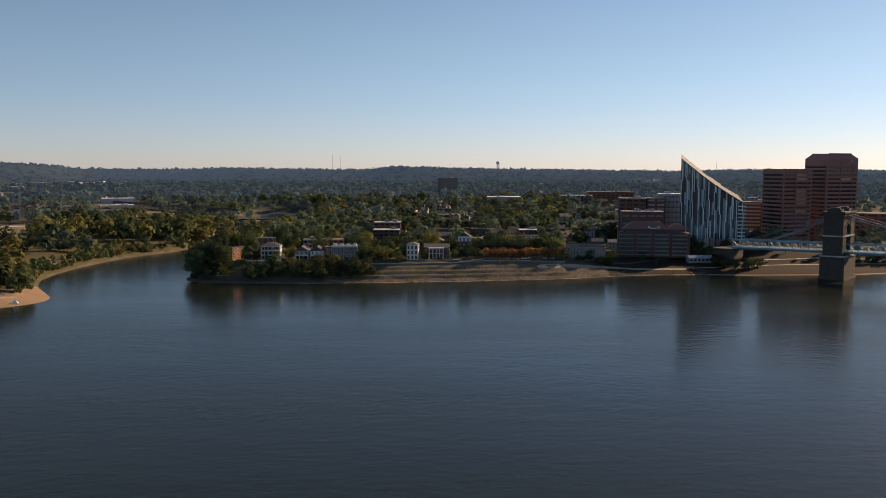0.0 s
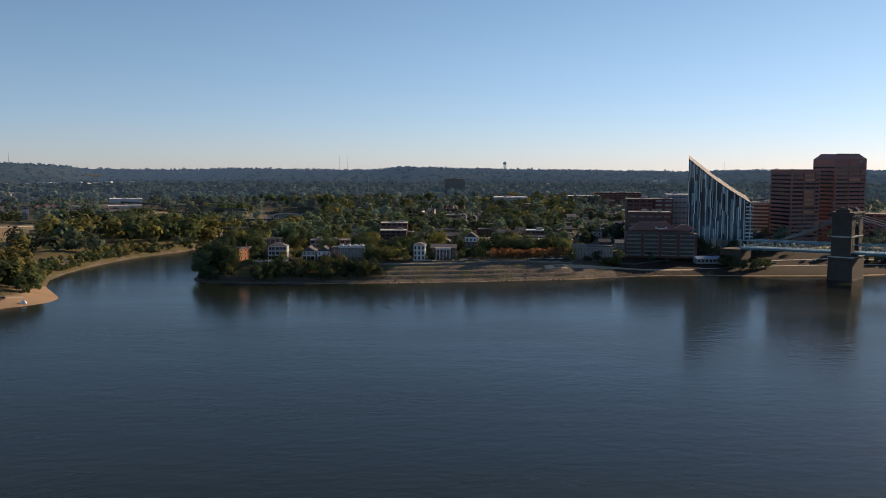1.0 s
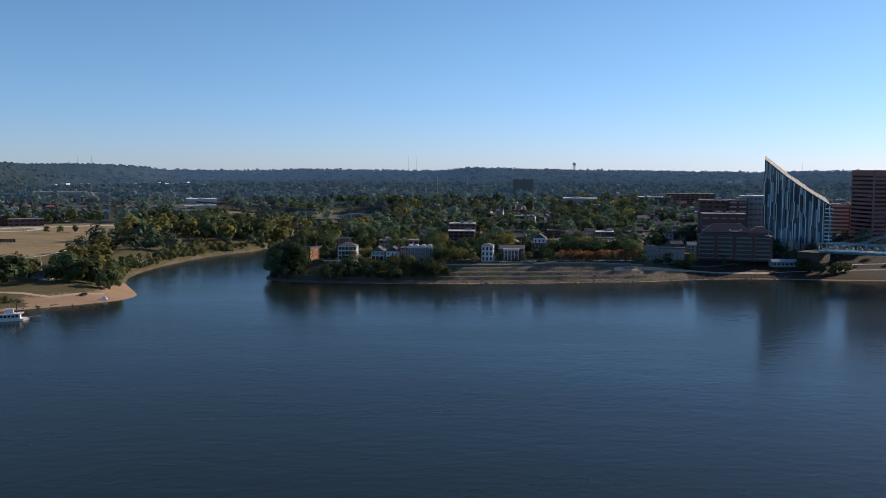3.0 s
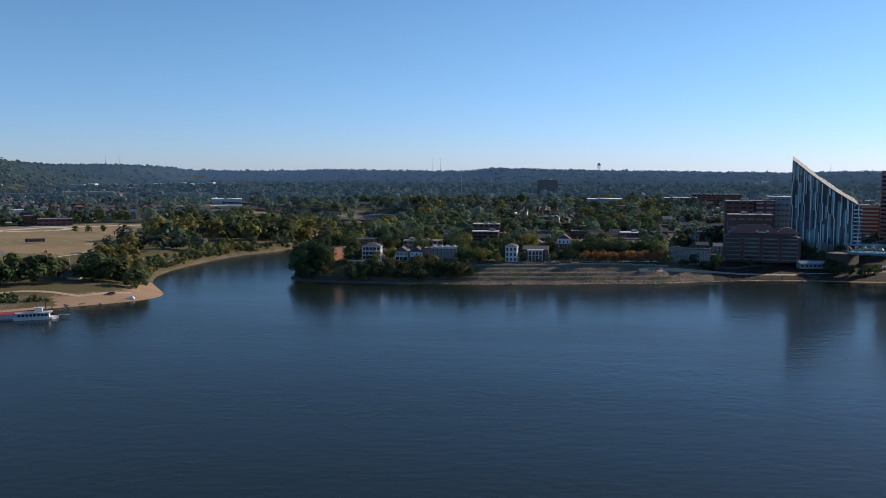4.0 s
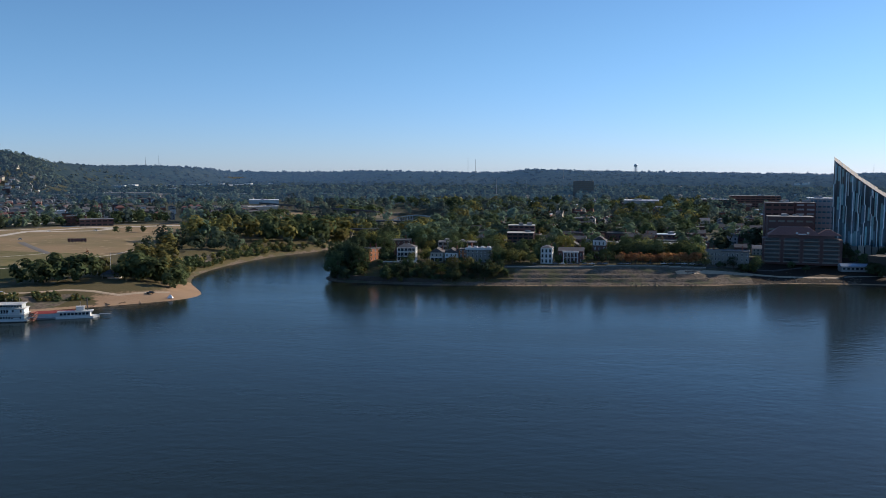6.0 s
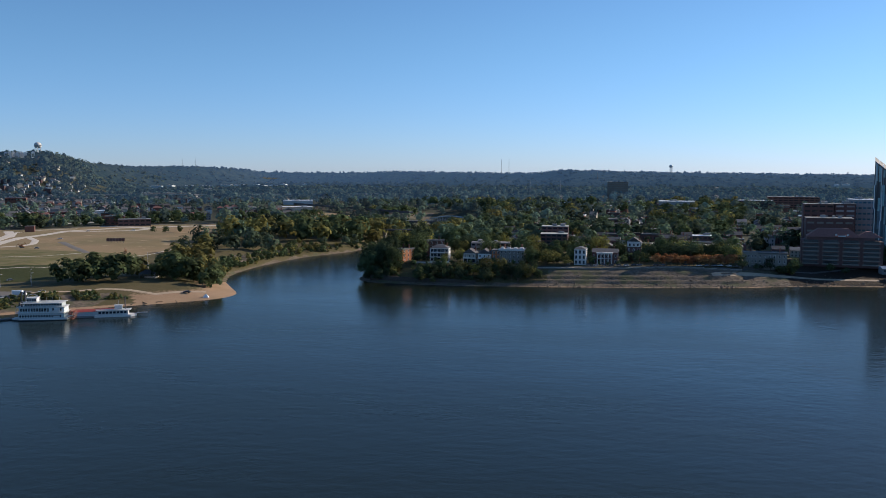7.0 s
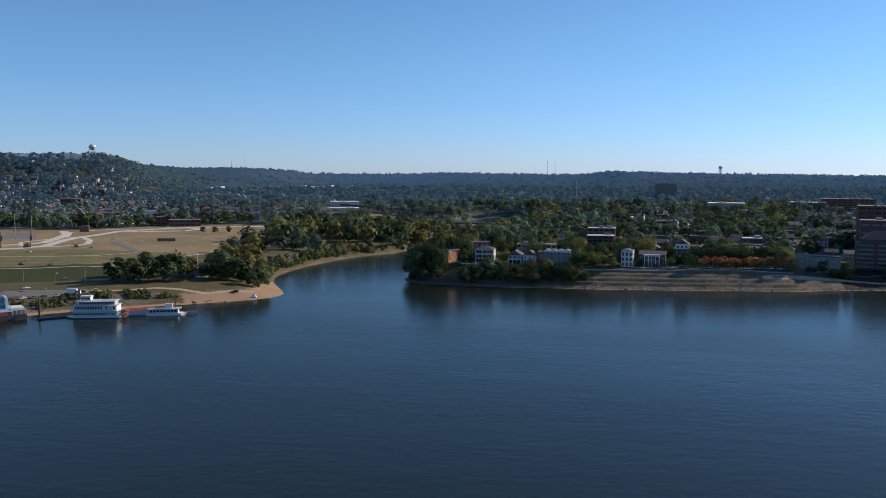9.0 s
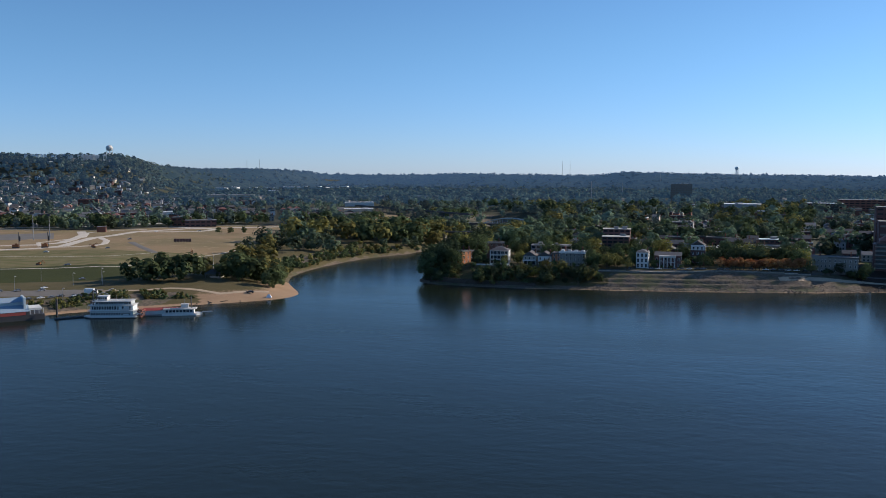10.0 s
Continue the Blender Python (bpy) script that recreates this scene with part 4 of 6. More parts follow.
# ---------------------------------------------------------------- suspension bridge
def suspension_bridge():
    A, P = Vector((246, 717, 0)), Vector((307, 664, 0))
    ax = (P - A).normalized()
    rz = math.degrees(math.atan2(ax.y, ax.x))
    side_span, main = (P - A).length, 322.0
    ob = thing("suspension_bridge", "blue steel suspension bridge on sandstone towers across the river", "bridge", pose(A.x, A.y, 0, 0, 0, rz))
    zd, dep, half = 19.0, 7.0, 7.0     # deck underside, truss depth, half width
    total = side_span + main

    def deck_z(s):
        return zd + 2.2 * math.sin(math.pi * min(max(s, 0), total) / total)

    n = 66
    step = total / n
    vert = mesh_of("post", boxes((-0.22, 0.22, -0.22, 0.22, 0, dep)), M["steel_blue"])
    dl = math.hypot(step, dep)
    diag = mesh_of("diagonal", boxes((0, dl, -0.14, 0.14, -0.14, 0.14)), M["steel_blue"])
    ang = math.degrees(math.atan2(dep, step))
    chord = mesh_of("chord", boxes((0, step + 0.1, -0.35, 0.35, -0.45, 0.45)), M["steel_blue"])
    slab = mesh_of("deck_slab", boxes((0, step + 0.05, -half - 2.6, half + 2.6, -0.5, 0.5)), M["steel_blue"])
    for k in range(n):
        s = k * step
        z, z2 = deck_z(s), deck_z(s + step)
        pitch = -math.degrees(math.atan2(z2 - z, step))
        part("deck_slab", slab, None, ob, at=pose(s, 0, z + 1.0, 0, pitch, 0))
        for y in (-half, half):
            part("post", vert, None, ob, at=pose(s, y, z))
            if k % 2:
                part("diagonal", diag, None, ob, at=pose(s, y, z, 0, -ang, 0))
            else:
                part("diagonal", diag, None, ob, at=pose(s, y, z + dep, 0, ang, 0))
            part("chord", chord, None, ob, at=pose(s, y, z, 0, pitch, 0))
            part("chord", chord, None, ob, at=pose(s, y, z + dep, 0, pitch, 0))
    # stone towers
    def tower(s):
        t = part("stone_tower", boxes((-9, 9, -14.5, 14.5, -5, 18.5), (-9.6, 9.6, -15, 15, -5, 1.5)), M["sandstone"], ob, "weathered sandstone tower", at=pose(s, 0, 0))
        for y in (-9.8, 9.8):
            part("shaft", boxes((-7.2, 7.2, y - 4.2, y + 4.2, 18.5, 49)), M["sandstone"], t)
            part("turret", boxes((-5, 5, y - 3.2, y + 3.2, 52.4, 54.4), (-3.4, 3.4, y - 2.2, y + 2.2, 54.4, 55.6)), M["sandstone"], t)
        bm = bmesh.new()
        prof = [(-5.8 + 11.6 * k / 8, 38 + 5.5 * math.sin(math.pi * k / 8)) for k in range(9)]
        for (ya, za), (yb, zb2) in zip(prof, prof[1:]):
            v = [bm.verts.new(p) for p in ((-6.8, ya, za), (-6.8, yb, zb2), (-6.8, yb, 49), (-6.8, ya, 49), (6.8, ya, za), (6.8, yb, zb2), (6.8, yb, 49), (6.8, ya, 49))]
            for f in ((0, 1, 2, 3), (7, 6, 5, 4), (0, 4, 5, 1), (3, 2, 6, 7)):
                bm.faces.new([v[i] for i in f])
        part("arch", bm, M["sandstone"], t)
        part("cornice", boxes((-8.2, 8.2, -15, 15, 49, 52.4), (-8.8, 8.8, -15.6, 15.6, 51.2, 51.9)), M["sandstone"], t)
        part("string_course", boxes((-7.7, 7.7, -14.7, 14.7, 33.2, 34.2)), M["concrete"], t)
        part("string_course", boxes((-9.5, 9.5, -15.2, 15.2, 17.7, 18.6)), M["concrete"], t)
    tower(side_span)
    tower(total)
    # anchorage
    part("anchorage", boxes((-16, 2, -10, 10, -2, 18.6), (-16.5, 2.5, -10.5, 10.5, 17.6, 18.4)), M["sandstone"], ob)

    def cable_z(s):
        if s < side_span:
            u = s / side_span
            return 21 + (52 - 21) * u - 5.5 * math.sin(math.pi * u)
        u = (s - side_span) / main
        return 52 - 24 * (1 - (2 * u - 1) ** 2)

    for y in (-half - 1.2, half + 1.2):
        bm = bmesh.new()
        pts = [(-4 + (total + 4) * k / 60) for k in range(61)]
        pts = sorted(pts + [side_span])
        for a, b in zip(pts, pts[1:]):
            tube(bm, (a, y, cable_z(max(a, 0))), (b, y, cable_z(b)), 0.38, n=6)
        part("main_cable", bm, M["steel"], ob)
        bm = bmesh.new()
        for a, b in zip(pts, pts[1:]):
            tube(bm, (a, y * 0.82, cable_z(max(a, 0)) + 2.2 * math.sin(math.pi * min(max(a, 0) / side_span, 1)) - 1.6), (b, y * 0.82, cable_z(b) + 2.2 * math.sin(math.pi * min(b / side_span, 1)) - 1.6), 0.28, n=5)
        part("upper_cable", bm, M["steel"], ob)
        for k in range(1, n):
            s = k * step
            top, low = cable_z(s), deck_z(s) + dep
            if top - low > 0.8:
                part("hanger", tube(bmesh.new(), (s, y, low - 1), (s, y, top), 0.09, n=4), M["steel"], ob)
        for e in range(1, 6):
            for sgn in (-1, 1):
                s = side_span + sgn * 14 * e
                part("stay", tube(bmesh.new(), (side_span, y, 51), (s, y, deck_z(s) + dep), 0.13, n=4), M["steel"], ob)


# ---------------------------------------------------------------- vehicles
CAR = {}


def car(x, y, rz, paint="car", group="parked cars", z=None, label="parked car with dark windows", big=1.0):
    key = paint
    z = land(x, y) + 0.16 if z is None else z
    m = pose(x, y, z, 0, 0, rz) @ Matrix.Diagonal((big, big, big, 1))
    if key in CAR:
        return copy_thing(CAR[key], m)
    ob = new("car")
    tagged(ob, label, "car", group)
    bm = bmesh.new()
    prof = [(-2.2, 0.35), (-2.25, 0.75), (-1.5, 0.9), (1.3, 0.95), (2.15, 0.85), (2.25, 0.4)]
    a = [bm.verts.new((px, -0.88, pz)) for px, pz in prof]
    b = [bm.verts.new((px, 0.88, pz)) for px, pz in prof]
    bm.faces.new(a)
    bm.faces.new(b[::-1])
    for i in range(6):
        bm.faces.new((a[i], b[i], b[(i + 1) % 6], a[(i + 1) % 6]))
    part("body", bm, M[paint], ob)
    bm = bmesh.new()
    lo = [bm.verts.new(p) for p in ((-1.2, -0.8, 0.9), (1.7, -0.8, 0.93), (1.7, 0.8, 0.93), (-1.2, 0.8, 0.9))]
    hi = [bm.verts.new(p) for p in ((-0.5, -0.65, 1.42), (1.15, -0.65, 1.42), (1.15, 0.65, 1.42), (-0.5, 0.65, 1.42))]
    for i in range(4):
        bm.faces.new((lo[i], lo[(i + 1) % 4], hi[(i + 1) % 4], hi[i]))
    part("cabin_glass", bm, M["glass"], ob)
    part("roof", boxes((-0.5, 1.15, -0.66, 0.66, 1.40, 1.47)), M[paint], ob)
    for wx in (-1.4, 1.4):
        for wy in (-0.8, 0.8):
            part("wheel", tube(bmesh.new(), (wx, wy - 0.1, 0.33), (wx, wy + 0.1, 0.33), 0.33, n=10), M["rubber"], ob)
    ob.matrix_basis = m
    CAR[key] = ob
    return ob


# ================================================================ roads, lots and paths
strip("river_road", [(-160, 676), (-100, 664), (-40, 668), (20, 678), (95, 692), (160, 722), (260, 760)], 7, M["asphalt"],
      "narrow asphalt road along the top of the bank", "road")
strip("bank_path", [(75, 676), (110, 688), (150, 699), (200, 700)], 9, M["dirt"], "pale earth landing above the rocks", "path")
strip("boat_landing", [(205, 703), (260, 712), (330, 722), (420, 735)], 5, M["pale_concrete"], "pale concrete landing road by the water", "path")
strip("upper_landing_road", [(260, 728), (340, 740), (460, 757)], 4, M["pale_concrete"], "pale concrete road above the landing", "path")
strip("parking_lot", [(-470, 405), (-432, 440), (-399, 463), (-364, 482)], 24, M["worn_asphalt"], "worn grey asphalt parking lot on the river bank", "parking lot")
strip("sandy_path", [(-368, 484), (-347, 497), (-332, 512), (-314, 517), (-297, 518), (-286, 530), (-272, 540)], 5, M["dirt"], "sandy track from the parking lot to the beach", "path", lift=0.2)
strip("levee_path", [(-620, 440), (-481, 523), (-452, 547), (-421, 574), (-412, 640), (-404, 700), (-412, 770)], 3.0, M["gravel"], "pale gravel path along the levee crest", "path", lift=0.15)
strip("field_path", [(-680, 540), (-552, 600), (-510, 618), (-473, 644), (-455, 680)], 2.6, M["gravel"], "pale gravel path over the field", "path", lift=0.15)
strip("site_road", [(-760, 560), (-605, 658), (-584, 677), (-578, 711), (-601, 763), (-618, 808), (-619, 843), (-628, 899), (-600, 966), (-500, 1040)], 15, M["gravel"],
      "pale gravel site road over the field", "road", lift=0.15)
strip("site_loop", [(-582, 690), (-562, 706), (-552, 722), (-555, 742), (-580, 780), (-612, 812)], 9, M["gravel"], "pale gravel loop road over the field", "road", lift=0.18)
strip("site_branch", [(-596, 700), (-628, 735), (-632, 812), (-670, 867), (-667, 909), (-640, 939)], 6, M["gravel"], "pale gravel branch road to the field edge", "road", lift=0.2)
strip("field_drive", [(-545, 772), (-502, 727), (-453, 678)], 9, M["worn_asphalt"], "grey asphalt drive over the dry field", "road", lift=0.2)
strip("field_edge_road", [(-960, 860), (-690, 905), (-630, 1005), (-440, 1135)], 9, M["worn_asphalt"], "grey road along the far edge of the field", "road", lift=0.16)
strip("site_yard", [(-800, 700), (-730, 770), (-675, 815)], 95, M["worn_asphalt"], "bare grey construction yard on the field", "yard", lift=0.1)
strip("haul_road", [(-760, 620), (-640, 690), (-612, 712), (-606, 742), (-628, 790), (-655, 840), (-690, 880)], 12, M["gravel"], "pale gravel haul road round the yard", "road", lift=0.22)
strip("far_loop", [(-628, 899), (-600, 905), (-560, 930), (-556, 960), (-590, 985), (-640, 990)], 10, M["gravel"], "pale gravel loop at the far side of the field", "road", lift=0.24)
strip("back_road", [(-830, 905), (-767, 941), (-722, 1010), (-683, 1056), (-600, 1100)], 12, M["gravel"], "pale gravel road behind the construction yard", "road", lift=0.2)

# ================================================================ far bank: towers and blocks
glass_tower()
office_tower(388, 862, 13, 34.5, 34.5, 86, 4.5, True, "tall red granite office tower with cut-off top edges", 0.45)
office_tower(338, 846, 16, 32, 32, 70.5, 0, False, "red granite office tower with a flat top", 0.45)
block("brick car park with open bands beside the towers", 322, 900, -18, 28, 24, 37, "brick", "roof_grey", "cream", 10, bays=1)
block("red brick block behind the bridge tower", 452, 905, -22, 60, 30, 25, "brick", "roof_grey", "glass_dark", 6, bays=5)
block("dark brick office block with a flat roof", 199, 905, -8, 27, 26, 40, "brick_dark", "roof_grey", "glass", 9, bays=4)
block("dark brick office block with grey bands", 224, 908, -8, 19, 26, 40, "brick_dark", "roof_grey", "grey", 9, bays=2)
block("pale grey office block with a white grid front", 246, 925, -8, 28, 26, 44, "grey", "roof_white", "glass_blue", 8, bays=7)
block("red brick block with white bands and flat roof", 197, 850, -8, 40, 24, 30, "brick_dark", "roof_grey", "limestone", 4, bays=5, plant=4)


def riverside_flats():
    """Stepped block of flats with long balconies and a red hipped roof over its middle."""
    x, y = 182, 742
    z0 = land(x, y) - 0.5
    ob = thing("apartment_block", "brick apartment block with long pale balconies and red roofs", "building", pose(x, y, z0, 0, 0, -10))
    KEEP.append((x, y, 34, 20))
    part("wall", boxes((-30, 30, -10, 12, 0, 21), (-26, 24, -8, 12, 21, 24)), M["brick_dark"], ob)
    r = roof_bm("hip", 38, 20, 24, 6.5, 1.2)
    bmesh.ops.translate(r, verts=r.verts, vec=(-6, 2, 0))
    part("roof", r, M["roof_red"], ob, "red tiled hipped roof")
    r = roof_bm("hip", 18, 18, 24, 4.5, 0.8)
    bmesh.ops.translate(r, verts=r.verts, vec=(20, 2, 0))
    part("roof", r, M["roof_red"], ob, "red tiled hipped roof")
    part("roof_sign", boxes((-3, 3, -9, -8.6, 24.5, 25.4), (-5, -3.4, -9, -8.6, 25.2, 26.6), (3.4, 5, -9, -8.6, 25.2, 26.6)), M["white"], ob)
    for f in range(6):
        for k in range(4):
            a = -29 + k * 14.8
            part("balcony", boxes((a, a + 12.5, -12.2, -10, 2 + f * 3.4, 2.3 + f * 3.4), (a, a + 12.5, -12.3, -12.1, 2 + f * 3.4, 3.1 + f * 3.4)), M["limestone"], ob)
            part("window", boxes((a + 1, a + 11.5, -10.1, -9.8, 2.8 + f * 3.4, 4.7 + f * 3.4)), M["glass"], ob)


riverside_flats()
suspension_bridge()


def floating_restaurant():
    """Long low moored building under the glass tower."""
    ob = thing("boathouse", "long low pale blue shed on the landing", "building", pose(221, 724, land(221, 724) + 0.8, 0, 0, 5))
    part("wall", boxes((-14, 14, -4, 4, -1, 3.4)), M["grey"], ob)
    part("roof", roof_bm("side", 28, 8, 3.4, 2.0), M["blue_roof"], ob)
    for k in range(8):
        part("window", boxes((-13 + k * 3.4, -11 + k * 3.4, -4.08, -3.9, 0.8, 2.4)), M["glass"], ob)


floating_restaurant()

# ================================================================ far bank: houses on the river road
G1 = "old houses on the river road"
house("orange brick house with tall windows among trees", -169, 690, -28, 9, 14, 3, "flat", "brick_orange", "roof_grey", 2, group=G1, chimneys=2)
house("dark red brick row house with a flat roof", -155, 722, 14, 26, 12, 4, "flat", "brick_dark", "roof_grey", 6, group=G1, chimneys=3)
ob, h = house("white three-storey wooden house with open porches", -137, 683, 4, 15, 13, 3, "hip", "white", "roof", 4, group=G1, fh=3.6)
for f in range(3):
    pf = part("porch_floor", boxes((-7.5, 7.5, -9, -6.5, 0.7 + 3.6 * f, 1.0 + 3.6 * f)), M["white"], ob)
    for k in range(6):
        part("porch_post", boxes((-7.4 + k * 2.9, -7.15 + k * 2.9, -8.95, -8.7, 1.0 + 3.6 * f, 4.3 + 3.6 * f)), M["white"], pf)
    # dark sheet imitates the shaded recess with its doors and windows
    part("porch_opening", boxes((-6.9, 6.9, -6.62, -6.4, 1.3 + 3.6 * f, 3.9 + 3.6 * f)), M["glass"], pf, "dark sheet for shaded doors and windows behind the porch")
    part("railing", boxes((-7.5, 7.5, -8.95, -8.85, 1.8 + 3.6 * f, 1.9 + 3.6 * f), (-7.5, 7.5, -8.95, -8.85, 1.35 + 3.6 * f, 1.42 + 3.6 * f)), M["white"], pf)
for k, (hx, lab) in enumerate(((-112.5, "white gabled wooden house with a dark shingle roof"), (-100.5, "pale gabled wooden house with a columned porch"))):
    ob, h = house(lab, hx, 686, 2, 10.5, 14, 2, "gable", "white" if k else "cream", "roof", 3, group=G1, fh=3.5, rise=3.6)
    part("gable_front", prism(bmesh.new(), [(-4.9, -7.15), (4.9, -7.15), (4.9, -7.02), (-4.9, -7.02)], h - 0.2, h + 0.3), M["white"], ob)
    part("gable_window", boxes((-1.0, 1.0, -7.28, -7.1, h + 0.5, h + 1.9)), M["glass"], ob)
    # recess shade under the porch, added as one dark sheet
    part("porch_opening", boxes((-4.6, 4.6, -7.22, -7.0, 0.9, 3.6)), M["glass"], ob, "dark sheet for shaded doors and windows behind the porch")
    part("balcony_rail", boxes((-5.2, 5.2, -9.6, -9.45, 5.1, 5.3), (-5.2, 5.2, -9.6, -9.45, 4.6, 4.7)), M["white"], ob)
    pf = part("porch_roof", boxes((-5.2, 5.2, -9.6, -7, 3.9, 4.3)), M["white"], ob)
    for q in range(4):
        part("porch_post", boxes((-5 + q * 3.2, -4.6 + q * 3.2, -9.5, -9.1, 0.6, 3.9)), M["white"], pf)
house("narrow red brick house between pale neighbours", -91, 688, 0, 6.5, 14, 3, "flat", "brick_orange", "roof", 2, group=G1, fh=3.1)
ob, h = house("wide grey house with a white bracketed cornice", -78, 686, 0, 20, 15, 3, "flat", "limestone", "roof_grey", 6, group=G1, fh=3.5, chimneys=2)
part("cornice", boxes((-10.7, 10.7, -8.4, -7.4, h - 0.6, h + 0.9)), M["white"], ob)
for k in range(4):
    part("dormer", prism(bmesh.new(), [(-9 + k * 5.2, -7), (-6.4 + k * 5.2, -7), (-6.4 + k * 5.2, -4), (-9 + k * 5.2, -4)], h + 0.6, h + 2.0), M["white"], ob)
block("long pale flat-roofed house behind trees", -104, 745, 4, 34, 14, 11, "grey", "roof_grey", "glass", 3, cat="house", bays=8, plant=3)
block("dark brick apartment house with white cornices", -52, 790, 2, 24, 18, 16, "brick_dark", "concrete", "glass", 5, cat="house", bays=5)
block("brick hall with stepped white parapets", -55, 850, 2, 26, 18, 19, "brick_dark", "concrete", "glass", 5, bays=5)
house("white stuccoed house with tall dark windows and hip roof", -24, 686, -3, 9, 15, 3, "hip", "white", "metal_roof", 3, group=G1, fh=4.0, rise=1.6, win=(1.3, 2.4), frame_mat="grey")
ob, h = house("dark brick mansion with a white columned portico", -5, 697, -3, 20, 14, 2, "side", "brick_dark", "roof", 6, group=G1, fh=4.4, rise=2.6, chimneys=2)
part("portico_roof", boxes((-6.2, 6.2, -10.2, -7, 8.4, 9.4), (-6.6, 6.6, -10.6, -7, 9.4, 9.8)), M["white"], ob)
for k in range(5):
    part("column", tube(bmesh.new(), (-5.6 + k * 2.8, -9.7, 0.4), (-5.6 + k * 2.8, -9.7, 8.4), 0.42, 0.36, 10), M["white"], ob)
part("balcony", boxes((-6, 6, -10, -7, 4.6, 4.9)), M["white"], ob)
ob, h = house("brick house with a white gabled top storey", 18, 716, -4, 11, 14, 4, "gable", "brick_dark", "roof", 3, group=G1, fh=3.9, rise=3.8)
part("gable_storey", boxes((-5.2, 5.2, -7.6, -6.9, h - 3.6, h + 0.2)), M["white"], ob)
for k in range(3):
    add_window(ob, -3.2 + k * 3.2, -7.62, h - 3.0, 1.2, 2.0)
part("gable_front", prism(bmesh.new(), [(-5.4, -7.75), (5.4, -7.75), (5.4, -7.6), (-5.4, -7.6)], h - 0.1, h + 0.5), M["white"], ob)
ob, h = house("long grey stone villa with a pale flat roof", 119, 712, -10, 32, 16, 3, "flat", "limestone", "roof_grey", 9, group=G1, fh=3.9, chimneys=2)
part("wing", boxes((-16, -5, -9.5, -7.9, 0, h + 1.2)), M["limestone"], ob)
for f in range(3):
    for k in range(4):
        add_window(ob, -14.4 + k * 2.6, -9.5, 1.5 + f * 3.9, 1.0, 1.8)
block("pale parking deck wall with flat roof", 70, 800, -6, 70, 34, 7, "grey", "concrete", "glass_dark", 2, bays=12, plant=0)
for k in range(13):
    car(40 + k * 5.0, 788 - k * 0.5, 84, "car_white" if k % 3 else "car", z=land(70, 800) + 6.9)
block("white cornered house among dark trees", 84, 842, -4, 18, 14, 12, "brick_dark", "roof_white", "glass", 3, bays=4)

# retaining wall and garden terrace at the river mouth
w = thing("retaining_wall", "pale curved garden wall with a coping on the bank", "wall", pose(-140, 664, land(-140, 668), 0, 0, 2), kind="structure")
for k in range(9):
    part("coping", boxes((-13 + k * 3, -10.05 + k * 3, -0.5, 0.5, 0.5, 1.3)), M["white"], w)
part("wall_face", boxes((-13, 14, -0.35, 0.35, -3.5, 0.5)), M["stone"], w)
for k in range(22):
    x = -112 + k * 9.6
    s = thing("bank_wall", "low dark stone wall at the road edge", "wall", pose(x, np.interp(x, [-112, -40, 20, 95], [657.5, 664, 674, 687.5]), land(x, float(np.interp(x, [-112, -40, 20, 95], [657.5, 664, 674, 687.5]))), 0, 0, np.interp(x, [-112, -40, 20, 95], [5, 7, 10, 14])), "bank walls", "structure")
    part("wall_panel", boxes((0, 9.4, -0.25, 0.25, -1.2, 0.8)), M["stone"], s)
    part("coping", boxes((-0.05, 9.5, -0.4, 0.4, 0.8, 1.0)), M["pale_concrete"], s)
    if x > 95:
        break

for k in range(11):
    x = -184 + k * 7.6
    y = float(np.interp(x, [-184, -152, -106], [641, 635, 634.5]))
    q = float(np.interp(x + 7.6, [-184, -152, -106], [641, 635, 634.5]))
    s = thing("river_wall", "dark weathered stone wall at the foot of the bank", "wall", pose(x, y, 0, 0, 0, math.degrees(math.atan2(q - y, 7.6))), "river walls", "structure")
    part("wall_panel", boxes((0, 7.7, -0.5, 0.5, -1.5, 4.6 - 0.14 * k), (0.1, 0.9, -0.9, 0.5, -1.5, 4.0 - 0.14 * k)), M["sandstone"], s)
    part("coping", boxes((-0.02, 7.74, -0.7, 0.7, 4.6 - 0.14 * k, 4.95 - 0.14 * k)), M["sandstone"], s)

rng = random.Random(11)
for k in range(24):
    x = -34 + k * 5.6 + rng.uniform(-0.6, 0.6)
    if rng.random() < 0.8:
        car(x, float(np.interp(x, [-40, 20, 95], [670.5, 680.5, 694.5])), 8 + rng.uniform(-2, 2), rng.choice(("car", "car", "car_white")))
for k in range(16):
    x = 275 + k * 9 + rng.uniform(-2, 2)
    if rng.random() < 0.7:
        car(x, 724 + (x - 275) * 0.16, 10, rng.choice(("car", "car_white")))

KEEP += [(-205, 1085, 40, 45), (-164, 670, 9, 18), (-157, 646, 8, 14), (-139, 660, 15, 7), (219, 716, 17, 14), (-24, 664, 8, 10), (-108, 672, 14, 9), (-78, 672, 10, 8)]
# ================================================================ autumn row and riverside trees, far bank
for k in range(22):
    x = 33 + k * 2.95
    tree("small", "rust", x, float(np.interp(x, [33, 95], [683, 697])) + rng.uniform(-1, 1), rng.uniform(0.95, 1.2), "autumn trees in a row", 1.1)
GT = "trees at the river mouth"
grove([(-200, 650), (-183, 640), (-160, 650), (-158, 700), (-165, 760), (-195, 760), (-202, 700)], 46, ["tall", "tall", "broad"], ["green", "dark", "dark"], 1.05, 1.3, GT, 6, 2, 2)
grove([(-196, 640), (-150, 630), (-110, 634), (-50, 642), (-52, 660), (-110, 652), (-160, 656), (-190, 652)], 70, ["shrub", "oval", "small"], ["dark", "green", "bush"], 0.7, 1.1, "bank shrubs", 3, 4, 3)
